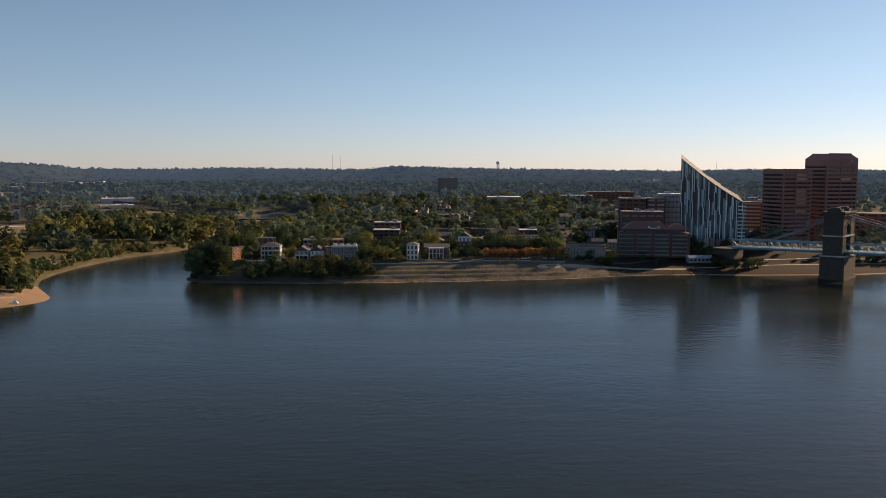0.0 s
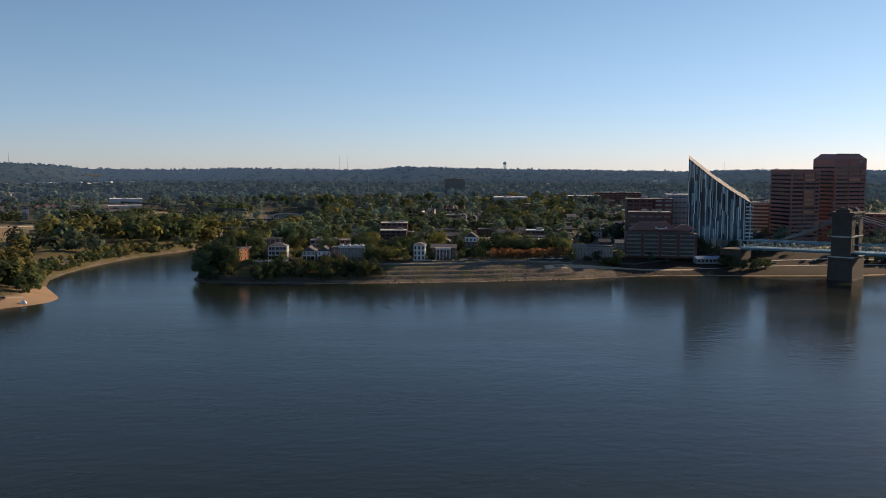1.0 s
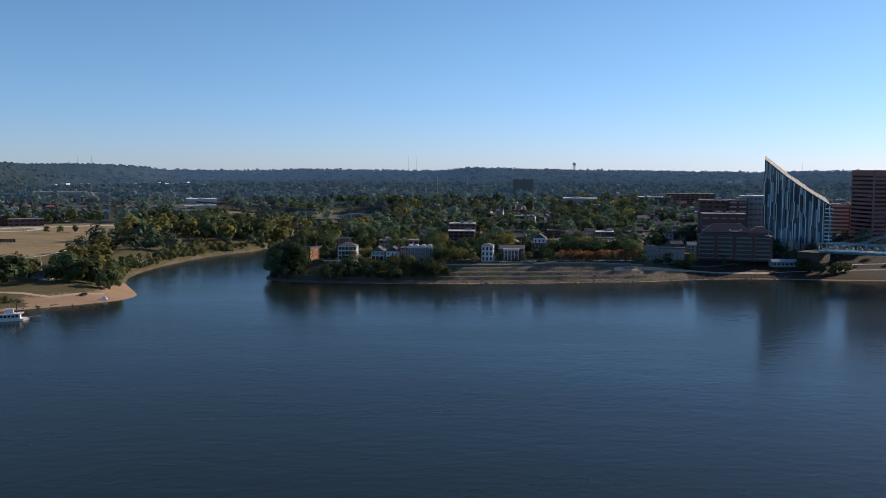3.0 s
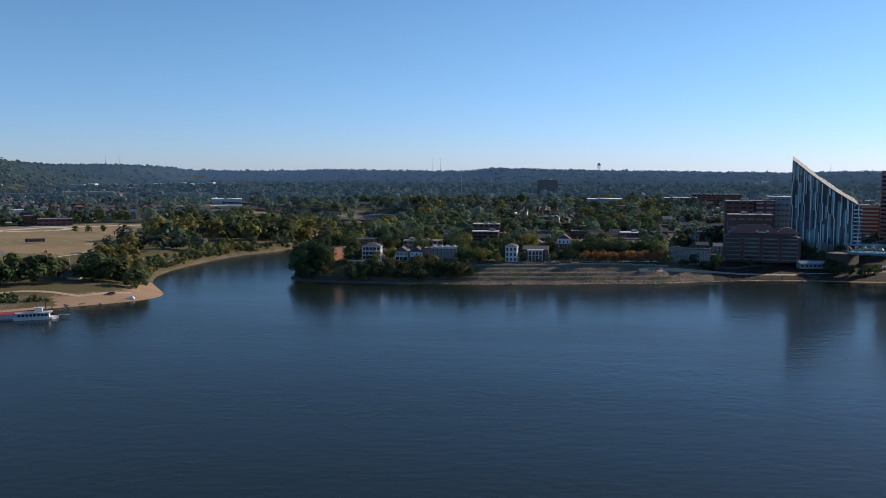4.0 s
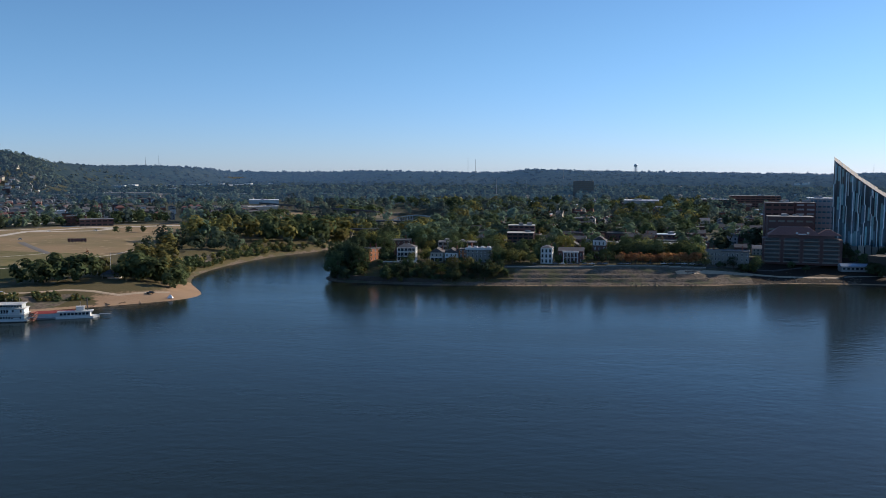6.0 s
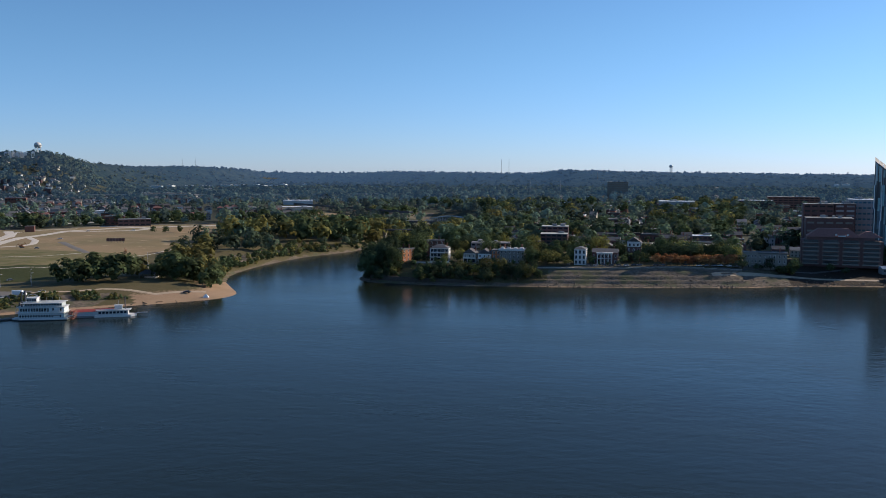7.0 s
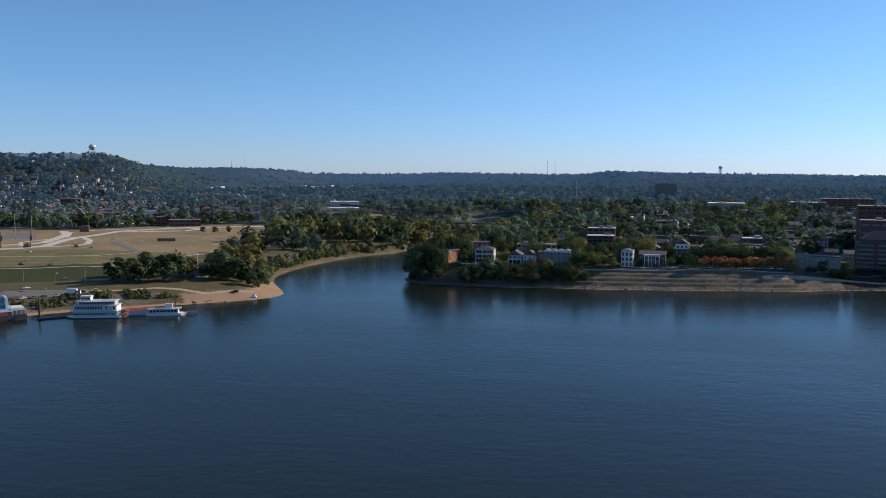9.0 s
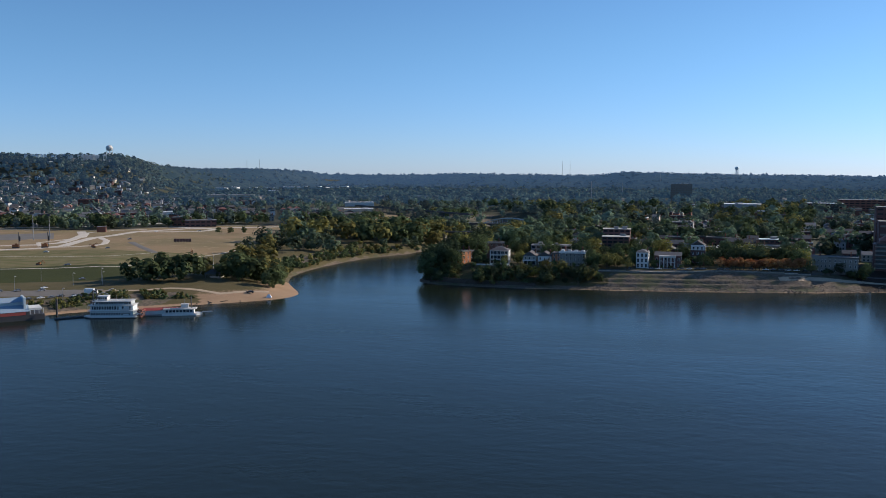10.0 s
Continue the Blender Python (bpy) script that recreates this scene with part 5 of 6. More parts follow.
grove([(-192, 700), (-165, 705), (-168, 790), (-192, 800)], 10, ["tall", "broad"], ["olive", "yellow"], 1.2, 1.45, GT, 8, 3, 19)
grove([(-192, 640), (-152, 636), (-118, 640), (-118, 656), (-150, 660), (-158, 690), (-190, 690)], 60, ["shrub", "shrub", "small"], ["dark", "dark", "green"], 0.9, 1.5, "bank shrubs", 3, 3, 41)
tree("small", "yellow", -98, 645, 1.35, GT)
tree("small", "yellow", -104, 648, 1.1, GT)
grove([(-200, 760), (-60, 695), (30, 722), (100, 720), (105, 800), (-60, 800), (-190, 900)], 95, ["broad", "oval", "oval", "small"], ["dark", "green", "green", "olive"], 0.75, 1.1, "street trees", 7, 3, 4)
grove([(-62, 660), (-34, 668), (-34, 700), (-66, 700)], 12, ["oval", "broad"], ["green", "bush", "dark"], 0.7, 0.95, GT, 5, 3, 5)
grove([(-216, 880), (-170, 880), (-165, 1040), (-222, 1040)], 22, ["tall"], ["green", "olive"], 0.95, 1.15, "street trees", 7, 3, 31)
grove([(26, 704), (98, 716), (100, 740), (20, 735)], 22, ["broad", "oval"], ["dark", "dark", "green", "olive"], 0.85, 1.15, "street trees", 6, 3, 6)
grove([(135, 706), (215, 722), (300, 745), (310, 775), (215, 772), (215, 735), (140, 724)], 36, ["oval", "small", "small"], ["dark", "dark", "green"], 0.8, 1.1, "landing trees", 5, 3, 7)
grove([(96, 690), (140, 702), (150, 712), (100, 702)], 7, ["oval", "small"], ["dark", "green"], 0.7, 0.95, "landing trees", 5, 3, 27)
grove([(-60, 672), (34, 684), (34, 700), (-60, 690)], 9, ["oval", "small"], ["dark", "green"], 0.6, 0.85, "street trees", 6, 3, 28)
grove([(-160, 668), (-60, 668), (-60, 690), (-160, 690)], 16, ["oval", "small", "shrub"], ["dark", "green", "olive"], 0.6, 0.9, "street trees", 5, 3, 29)
grove([(-76, 728), (-30, 728), (-28, 772), (-78, 772)], 10, ["broad", "oval"], ["dark", "green"], 0.8, 1.05, "street trees", 8, 3, 33)
for x, y, k in ((224, 706, 0.8), (231, 701, 0.95), (239, 699, 1.0), (247, 700, 1.0), (254, 702, 0.95), (262, 708, 0.9), (229, 711, 1.0)):
    tree("oval", "dark", x, y, k, "landing trees")
for x, y, k in ((-15, 688, 0.7), (9, 690, 0.75), (13, 702, 0.95), (21, 704, 1.0), (27, 700, 0.9), (-32, 688, 0.8)):
    tree("oval", "dark", x, y, k, "street trees")
for x, y, k in ((-10, 684, 0.6), (-3, 683, 0.5), (5, 684, 0.65), (-76, 672, 0.6), (-84, 671, 0.55), (-110, 670, 0.6), (-102, 669, 0.5)):
    tree("small", "dark", x, y, k, "street trees")
for k in range(14):
    tree("shrub", "dark", -168 + 1.4 * k + 3 * math.sin(k * 2.4), 642 + 26 * ((k * 0.618) % 1), 0.55 + 0.2 * math.sin(k * 1.7), "bank shrubs")
tree("oval", "green", 130, 698, 0.8, "landing trees")
tree("oval", "olive", 136, 700, 0.75, "landing trees")

# ================================================================ near left point: beach, trees, park
GN = "park trees on the point"
grove([(-374, 516), (-336, 522), (-332, 552), (-370, 556)], 9, ["broad"], ["green", "dark"], 1.35, 1.6, GN, 9, 3, 8)
tree("tall", "green", -344, 566, 0.95, GN)
tree("tall", "olive", -338, 570, 0.85, GN)
grove([(-326, 562), (-276, 556), (-284, 600), (-318, 640), (-352, 660)], 34, ["broad", "tall"], ["green", "dark", "olive"], 0.9, 1.2, GN, 8, 4, 9)
for x, y, kind, leaf, k in ((-352, 690, "broad", "olive", 1.1), (-372, 742, "broad", "olive", 1.35), (-388, 770, "broad", "olive", 1.4), (-400, 850, "broad", "yellow", 1.9),
                            (-372, 868, "broad", "yellow", 2.0), (-392, 890, "broad", "olive", 1.7), (-346, 878, "broad", "olive", 1.7), (-326, 876, "tall", "green", 1.5),
                            (-312, 886, "tall", "olive", 1.3), (-298, 902, "broad", "green", 1.6), (-340, 915, "tall", "green", 1.5), (-318, 920, "broad", "green", 1.7),
                            (-283, 925, "tall", "green", 1.5), (-268, 945, "broad", "olive", 1.6), (-300, 950, "tall", "yellow", 1.5), (-275, 985, "tall", "olive", 1.5), (-330, 965, "broad", "olive", 1.6)):
    tree(kind, leaf, x, y, k, "bank trees")
grove([(-400, 890), (-330, 905), (-260, 950), (-245, 1000), (-330, 1000), (-400, 960)], 22, ["tall", "broad"], ["green", "green", "olive"], 1.1, 1.5, "bank trees", 9, 8, 12)
grove([(-330, 620), (-300, 620), (-305, 700), (-300, 800), (-270, 860), (-330, 860)], 90, ["shrub"], ["bush", "olive", "green"], 1.2, 2.4, "bank shrubs", 4.5, 4, 13)
grove([(-250, 960), (-235, 1080), (-400, 1080), (-400, 980)], 30, ["tall", "broad"], ["green", "olive", "yellow"], 0.9, 1.3, "bank trees", 10, 5, 15)
grove([(-330, 1040), (-262, 1030), (-258, 1100), (-330, 1110)], 16, ["broad"], ["yellow"], 1.0, 1.3, "bank trees", 11, 5, 17)
grove([(-210, 860), (-214, 1000), (-180, 1120), (0, 1100), (-20, 900), (-100, 840)], 75, ["broad", "oval"], ["green", "olive", "dark"], 0.85, 1.1, "street trees", 9, 5, 16)
rng = random.Random(61)
for k in range(120):
    y = rng.uniform(625, 960)
    x = float(np.interp(y, [613, 655, 712, 759, 813, 881, 970], [-293, -309, -311, -309, -300, -267, -276])) - rng.uniform(2.5, 14)
    tree("shrub", rng.choice(("bush", "olive", "green", "green")), x, y, rng.uniform(0.9, 2.0), "bank shrubs")
rng = random.Random(52)
for k in range(95):
    u = rng.random()
    x, y = -960 + 540 * u + rng.uniform(-14, 14), float(np.interp(u, [0, 0.5, 0.63, 1], [880, 925, 1030, 1165])) + rng.uniform(4, 60)
    tree("broad", rng.choice(("dark", "green", "dark", "dark")), x, y, rng.uniform(0.9, 1.5), "field trees")
for x, y in ((-520, 905), (-508, 912), (-497, 925)):
    tree("oval", "dark", x, y, 0.7, "field trees")


# ================================================================ near left point: buildings and small things
def pavilion(x, y):
    z = land(x, y)
    ob = thing("pavilion", "small open park pavilion with a pyramid roof and spire", "pavilion", pose(x, y, z, 0, 0, 20))
    bm = bmesh.new()
    lo = [bm.verts.new(p) for p in ((-6, -6, 3.2), (6, -6, 3.2), (6, 6, 3.2), (-6, 6, 3.2))]
    hi = bm.verts.new((0, 0, 6.6))
    for i in range(4):
        bm.faces.new((lo[i], lo[(i + 1) % 4], hi))
    bm.faces.new(lo[::-1])
    part("roof", bm, M["roof_grey"], ob)
    part("spire", tube(bmesh.new(), (0, 0, 6.2), (0, 0, 18), 0.22, 0.08), M["white"], ob, "thin white mast")
    for px in (-5, 5):
        for py in (-5, 5):
            part("post", boxes((px - 0.25, px + 0.25, py - 0.25, py + 0.25, -0.5, 3.2)), M["stone"], ob)
    part("floor", boxes((-6.4, 6.4, -6.4, 6.4, -0.6, 0.15)), M["concrete"], ob)


pavilion(-330, 566)


def tent(x, y):
    ob = thing("tent", "white peaked canvas tent on the sand", "tent", pose(x, y, land(x, y), 0, 0, 15))
    bm = bmesh.new()
    lo = [bm.verts.new(p) for p in ((-1.9, -1.5, 0), (1.9, -1.5, 0), (1.9, 1.5, 0), (-1.9, 1.5, 0))]
    hi = [bm.verts.new((-0.5, 0, 2.2)), bm.verts.new((0.5, 0, 2.2))]
    bm.faces.new((lo[0], lo[1], hi[1], hi[0]))
    bm.faces.new((lo[2], lo[3], hi[0], hi[1]))
    bm.faces.new((lo[1], lo[2], hi[1]))
    bm.faces.new((lo[3], lo[0], hi[0]))
    part("canopy", bm, M["canvas"], ob)


tent(-266, 528)
car(-281, 530, 10, "car", big=1.15)
for k in range(7):
    x, y = -300 + k * 7.5 + rng.uniform(-2, 2), 494 + k * 5.2 + rng.uniform(-1, 1)
    lg = thing("driftwood", "weathered driftwood log on the sandy shore", "log", pose(x, y, land(x, y) + 0.2, 0, 0, rng.uniform(0, 180)), "driftwood logs")
    part("log", tube(tube(bmesh.new(), (-2.5, 0, 0), (2.5, 0.3, 0.2), 0.35, 0.2, 7), (0.8, 0, 0.1), (1.8, 1.0, 0.9), 0.16, 0.06, 5), M["bark"], lg)


def van(x, y, rz):
    z = land(x, y) + 0.16
    ob = thing("delivery_truck", "white box truck on the parking lot", "truck", pose(x, y, z, 0, 0, rz))
    part("cargo_box", boxes((-4.5, 1.6, -1.25, 1.25, 0.9, 3.9)), M["car_white"], ob)
    bm = bmesh.new()
    prof = [(1.7, 0.6), (4.2, 0.6), (4.2, 1.6), (3.4, 2.9), (1.7, 3.0)]
    a = [bm.verts.new((px, -1.1, pz)) for px, pz in prof]
    b = [bm.verts.new((px, 1.1, pz)) for px, pz in prof]
    bm.faces.new(a)
    bm.faces.new(b[::-1])
    for i in range(5):
        bm.faces.new((a[i], b[i], b[(i + 1) % 5], a[(i + 1) % 5]))
    cab = part("cab", bm, M["car_white"], ob)
    part("cab_window", boxes((2.2, 3.4, -1.13, 1.13, 1.7, 2.6)), M["glass"], cab)
    for wx in (-3, 3):
        for wy in (-1.1, 1.1):
            part("wheel", tube(bmesh.new(), (wx, wy - 0.15, 0.45), (wx, wy + 0.15, 0.45), 0.45, n=12), M["rubber"], ob)


van(-366, 475, 15)
for k, (x, y) in enumerate(((-379, 462), (-382, 457), (-386, 452), (-390, 446), (-395, 440), (-372, 467), (-400, 470), (-412, 462), (-405, 478), (-420, 455), (-398, 434), (-360, 488))):
    car(x, y, 60 if k < 6 else 58, ("car", "car", "car_white")[k % 3])


def street_lamp(x, y, h=9.0):
    ob = thing("street_lamp", "grey steel street lamp with a pale lantern", "street lamp", pose(x, y, land(x, y) - 0.2), "park street lamps")
    part("pole", tube(bmesh.new(), (0, 0, 0), (0, 0, h), 0.14, 0.09), M["steel"], ob)
    part("arm", tube(bmesh.new(), (0, 0, h - 0.2), (0.9, 0, h), 0.06), M["steel"], ob)
    part("lantern", boxes((0.5, 1.5, -0.25, 0.25, h - 0.1, h + 0.25)), M["white"], ob)


for x, y in ((-418, 466), (-395, 494), (-412, 432), (-380, 505), (-430, 505), (-372, 455), (-392, 520)):
    street_lamp(x, y)
for x, y, h in ((-632, 676, 46), (-655, 760, 30), (-668, 800, 26), (-700, 720, 24)):
    p = thing("floodlight_mast", "tall grey steel floodlight mast by the field", "mast", pose(x, y, land(x, y) - 0.3), "floodlight masts")
    part("pole", tube(bmesh.new(), (0, 0, 0), (0, 0, h), 0.55, 0.25, 8), M["steel"], p)
    part("lamp_bar", boxes((-2.4, 2.4, -0.3, 0.3, h - 2.0, h)), M["steel_dark"], p)


def pile_rig(x, y, h):
    ob = thing("drill_rig", "orange and dark tracked drilling rig on the yard", "machine", pose(x, y, land(x, y) + 0.1, 0, 0, 30), "site machines")
    part("track", boxes((-3, 3, -2, -1.1, 0, 1.1)), M["steel_dark"], ob)
    part("track", boxes((-3, 3, 1.1, 2, 0, 1.1)), M["steel_dark"], ob)
    part("cab", boxes((-2.8, 2.6, -1.6, 1.6, 1.1, 3.6), (-0.4, 1.6, -1.7, -0.3, 3.6, 4.6)), M["orange"], ob)
    mast = part("lattice_mast", tube(tube(bmesh.new(), (3, -0.6, 1), (3, -0.6, h), 0.25), (3, 0.6, 1), (3, 0.6, h), 0.25), M["steel_dark"], ob)
    for k in range(int(h / 1.6)):
        part("brace", tube(bmesh.new(), (3, -0.6, 1 + k * 1.6), (3, 0.6, 2.4 + k * 1.6), 0.12, n=4), M["steel_dark"], mast)
    part("hammer", boxes((3.2, 4.4, -0.6, 0.6, h * 0.45, h * 0.75)), M["steel_dark"], ob)


pile_rig(-603, 676, 15)
pile_rig(-582, 690, 15)


def digger(x, y, rz):
    ob = thing("excavator", "dark and orange excavator on gravel", "machine", pose(x, y, land(x, y) + 0.1, 0, 0, rz) @ Matrix.Diagonal((0.75, 0.75, 0.75, 1)), "site machines")
    part("track", boxes((-2.4, 2.4, -1.6, -0.8, 0, 0.9)), M["steel_dark"], ob)
    part("track", boxes((-2.4, 2.4, 0.8, 1.6, 0, 0.9)), M["steel_dark"], ob)
    part("cab", boxes((-2.2, 1.6, -1.4, 1.4, 1.0, 2.2), (0, 1.6, -1.3, 0, 2.2, 3.2)), M["orange"], ob)
    part("boom", tube(tube(bmesh.new(), (1.4, 0.5, 2), (4.4, 0.5, 5), 0.3), (4.4, 0.5, 5), (6.4, 0.5, 1.6), 0.25), M["orange"], ob)


digger(-545, 712, 40)
digger(-538, 704, 200)
digger(-475, 556, 10)
digger(-430, 700, 120)
for x, y, r in ((-547, 650, 10), (-566, 800, 30), (-600, 900, 60), (-560, 930, 20), (-520, 700, 40), (-452, 560, 20), (-408, 520, 60)):
    car(x, y, r, "car_white" if x < -540 else "car")


def display_board(x, y):
    ob = thing("display_board", "long dark display board on posts in the field", "board", pose(x, y, land(x, y), 0, 0, 16))
    for k in range(6):
        part("panel", boxes((-9 + k * 3, -6.2 + k * 3, -0.2, 0.2, 1.4, 4.6)), M["brick_dark"], ob)
        part("post", boxes((-7.7 + k * 3, -7.5 + k * 3, 0.2, 0.4, -0.3, 4.4)), M["steel_dark"], ob)


display_board(-487, 776)
block("square brick pump house at the field edge", -664, 884, 30, 10, 8, 7, "brick", "roof_grey", None, plant=0)
block("red brick hall with a flat roof beside the field", -640, 1020, 30, 24, 20, 12, "brick", "roof_grey", "glass", 2, bays=4)
block("dark low shed with flat roof beside the field", -606, 1010, 30, 40, 18, 9, "brick_dark", "roof_grey", "glass", 2, bays=6)
block("white gabled hall among houses", -762, 1180, 30, 30, 18, 10, "white", "roof_white", None, plant=0)
block("long red brick school with flat roof", -800, 1120, 30, 60, 16, 10, "brick", "roof_red", "glass", 2, bays=9)
block("tall red brick church hall", -1098, 1426, 30, 36, 18, 18, "brick", "roof_red", "glass", 3, bays=7)

# ================================================================ boats at the landing
def riverboat():
    """White passenger boat of three decks with railed galleries, twin stacks forward and a red stern wheel."""
    a, b = Vector((-337, 430, 0)), Vector((-304, 441, 0))
    rz = math.degrees(math.atan2(b.y - a.y, b.x - a.x))
    ob = thing("riverboat", "white three-deck passenger riverboat with rows of dark windows", "boat", pose(*((a + b) / 2), 0, 0, rz) @ Matrix.Diagonal((0.83, 1, 1.1, 1)))
    L, W = 34.0, 10.5
    bm = bmesh.new()
    ring = [(-L / 2 - 3, -W / 5), (-L / 2 + 3, -W / 2), (L / 2, -W / 2), (L / 2, W / 2), (-L / 2 + 3, W / 2), (-L / 2 - 3, W / 5)]
    prism(bm, ring, -0.8, 0.45)
    part("hull", bm, M["steel_dark"], ob, "dark hull")
    bm = bmesh.new()
    prism(bm, [(x * 1.01, y * 1.03) for x, y in ring], 0.45, 0.95)
    part("guard", bm, M["white"], ob)
    decks = ((-15, 15, 4.6, 0.95, 2.9), (-14.5, 15, 4.4, 4.1, 2.6), (-11.5, 13.5, 3.6, 7.0, 1.9))
    for i, (x0, x1, hw, z, hh) in enumerate(decks):
        d = part("deck_house", boxes((x0, x1, -hw, hw, z, z + hh)), M["panel"], ob)
        part("deck_slab", boxes((x0 - 1.5, x1 + 0.8, -5.3, 5.3, z + hh, z + hh + 0.26)), M["white"], ob)
        n = int((x1 - x0) / 1.75)
        for k in range(n):
            x = x0 + 0.7 + k * 1.75
            if i < 2 and x > 5 and k % 3:
                continue
            if i == 0:
                part("window", tube(bmesh.new(), (x + 0.6, -hw - 0.06, z + 1.35), (x + 0.6, -hw + 0.1, z + 1.35), 0.62, n=10), M["glass_dark"], d)
            else:
                part("window", boxes((x, x + 1.25, -hw - 0.06, -hw + 0.1, z + 0.5, z + hh - 0.35)), M["glass_dark"], d)
        zr = z + hh + 0.26
        rail = part("rail", boxes((x0 - 1.4, x1 + 0.7, -5.25, -5.15, zr + 0.85, zr + 0.98), (x0 - 1.4, x1 + 0.7, -5.25, -5.15, zr + 0.4, zr + 0.48)), M["white"], ob)
        for k in range(int((x1 - x0 + 2) / 1.5)):
            x = x0 - 1.4 + k * 1.5
            part("railing_post", boxes((x - 0.06, x + 0.06, -5.26, -5.14, zr, zr + (2.6 if i < 1 and k % 2 == 0 else 1.0))), M["white"], rail)
    st = part("stair", prism(bmesh.new(), [(6.2, -5.15), (12.4, -5.15), (12.4, -4.75), (6.2, -4.75)], 3.9, [4.5, 6.9, 6.9, 4.5]), M["white"], ob)
    part("name_board", boxes((6.4, 12.6, -4.72, -4.62, 2.3, 2.9)), M["steel"], ob, "plain grey name board")
    wh = part("wheelhouse", boxes((-10, -3.5, -2.4, 2.4, 9.2, 11.4), (-10.5, -3.0, -2.8, 2.8, 11.4, 11.7)), M["white"], ob)
    for k in range(4):
        part("window", boxes((-9.7 + k * 1.55, -8.5 + k * 1.55, -2.46, -2.3, 9.9, 11.0)), M["glass_dark"], wh)
    bm = bmesh.new()
    for k in range(9):
        u0, u1 = math.pi * k / 9, math.pi * (k + 1) / 9
        tube(bm, (-6.6 + 3.6 * math.cos(u0), -1, 11.7 + 1.7 * math.sin(u0)), (-6.6 + 3.6 * math.cos(u1), -1, 11.7 + 1.7 * math.sin(u1)), 0.16)
    part("roof_arch", bm, M["white"], ob)
    for y in (-2.8, 2.8):
        st = part("smoke_stack", tube(bmesh.new(), (-13, y, 4), (-13, y, 14.4), 0.5, 0.45, 10), M["steel_dark"], ob, "dark smoke stack")
        part("crown", tube(bmesh.new(), (-13, y, 14.0), (-13, y, 14.9), 0.5, 0.85, 10), M["steel_dark"], st)
    for x in (0, 4, 8, 12.6):
        part("flag_pole", tube(bmesh.new(), (x, -4.9, 9.1), (x, -4.9, 12.2), 0.07), M["white"], ob)
    wheel = part("stern_wheel", tube(bmesh.new(), (19.3, -3.6, 2.3), (19.3, 3.6, 2.3), 0.3), M["brick"], ob, "red stern paddle wheel")
    for k in range(10):
        u = k * math.pi / 5
        cx, cz = 19.3 + 2.1 * math.cos(u), 2.3 + 2.1 * math.sin(u)
        part("paddle", tube(bmesh.new(), (cx, -3.6, cz), (cx, 3.6, cz), 0.28, n=4), M["brick"], wheel)
        for y in (-3.5, 3.5):
            part("spoke", tube(bmesh.new(), (19.3, y, 2.3), (cx, y, cz), 0.12, n=4), M["brick"], wheel)
    for y in (-3.9, 3.9):
        part("wheel_beam", boxes((16.5, 20.5, y - 0.2, y + 0.2, 1.9, 2.5)), M["white"], ob)


def gangway_barge():
    a, b = Vector((-306, 446, 0)), Vector((-290, 454, 0))
    rz = math.degrees(math.atan2(b.y - a.y, b.x - a.x))
    ob = thing("landing_barge", "low barge with a faded red roof between the boats", "barge", pose(*((a + b) / 2), 0, 0, rz))
    part("hull", boxes((-11, 11, -3.5, 3.5, -0.6, 0.9)), M["steel"], ob)
    part("wall", boxes((-10.5, 10.5, -3, 3, 0.9, 3.2)), M["panel"], ob)
    part("roof", roof_bm("side", 21, 6, 3.2, 1.3), M["red"], ob)
    for k in range(6):
        part("awning_post", boxes((-10.5 + k * 4.1, -10.3 + k * 4.1, -3.4, -3.2, 0.9, 3.2)), M["white"], ob)


def small_ferry():
    a, b = Vector((-296, 449, 0)), Vector((-277, 458, 0))
    rz = math.degrees(math.atan2(b.y - a.y, b.x - a.x))
    ob = thing("ferry_boat", "small white single-deck excursion boat with a bow ramp", "boat", pose(*((a + b) / 2), 0, 0, rz))
    bm = bmesh.new()
    prism(bm, [(-11, -3.6), (9, -3.6), (12, -1.5), (12, 1.5), (9, 3.6), (-11, 3.6)], -0.6, 1.1)
    part("hull", bm, M["white"], ob)
    d = part("deck_house", boxes((-9.5, 7.5, -3.1, 3.1, 1.1, 3.8)), M["white"], ob)
    for k in range(8):
        part("window", boxes((-8.8 + k * 2.0, -7.3 + k * 2.0, -3.16, -3.0, 2.0, 3.3)), M["glass_dark"], d)
    part("upper_deck", boxes((-10.3, 9, -3.6, 3.6, 3.8, 4.05)), M["white"], ob)
    part("rail", boxes((-10.2, 8.9, -3.55, -3.45, 4.9, 5.0), (-10.2, 8.9, -3.55, -3.45, 4.45, 4.5)), M["white"], ob)
    for k in range(10):
        part("railing_post", boxes((-10.2 + k * 2.1, -10.1 + k * 2.1, -3.55, -3.45, 4.0, 5.0)), M["white"], ob)
    part("pilot_house", boxes((0, 4, -1.6, 1.6, 4.05, 6.4), (-0.4, 4.5, -1.9, 1.9, 6.4, 6.6)), M["white"], ob)
    part("funnel", tube(bmesh.new(), (5.6, 1, 4), (5.6, 1, 11), 0.35, 0.3, 8), M["steel_dark"], ob, "dark funnel")
    part("bow_ramp", boxes((12, 18, -1.3, 1.3, 1.4, 1.75)), M["steel"], ob)
    part("mast", tube(bmesh.new(), (2, 0, 6.6), (2, 0, 9.5), 0.08), M["white"], ob)


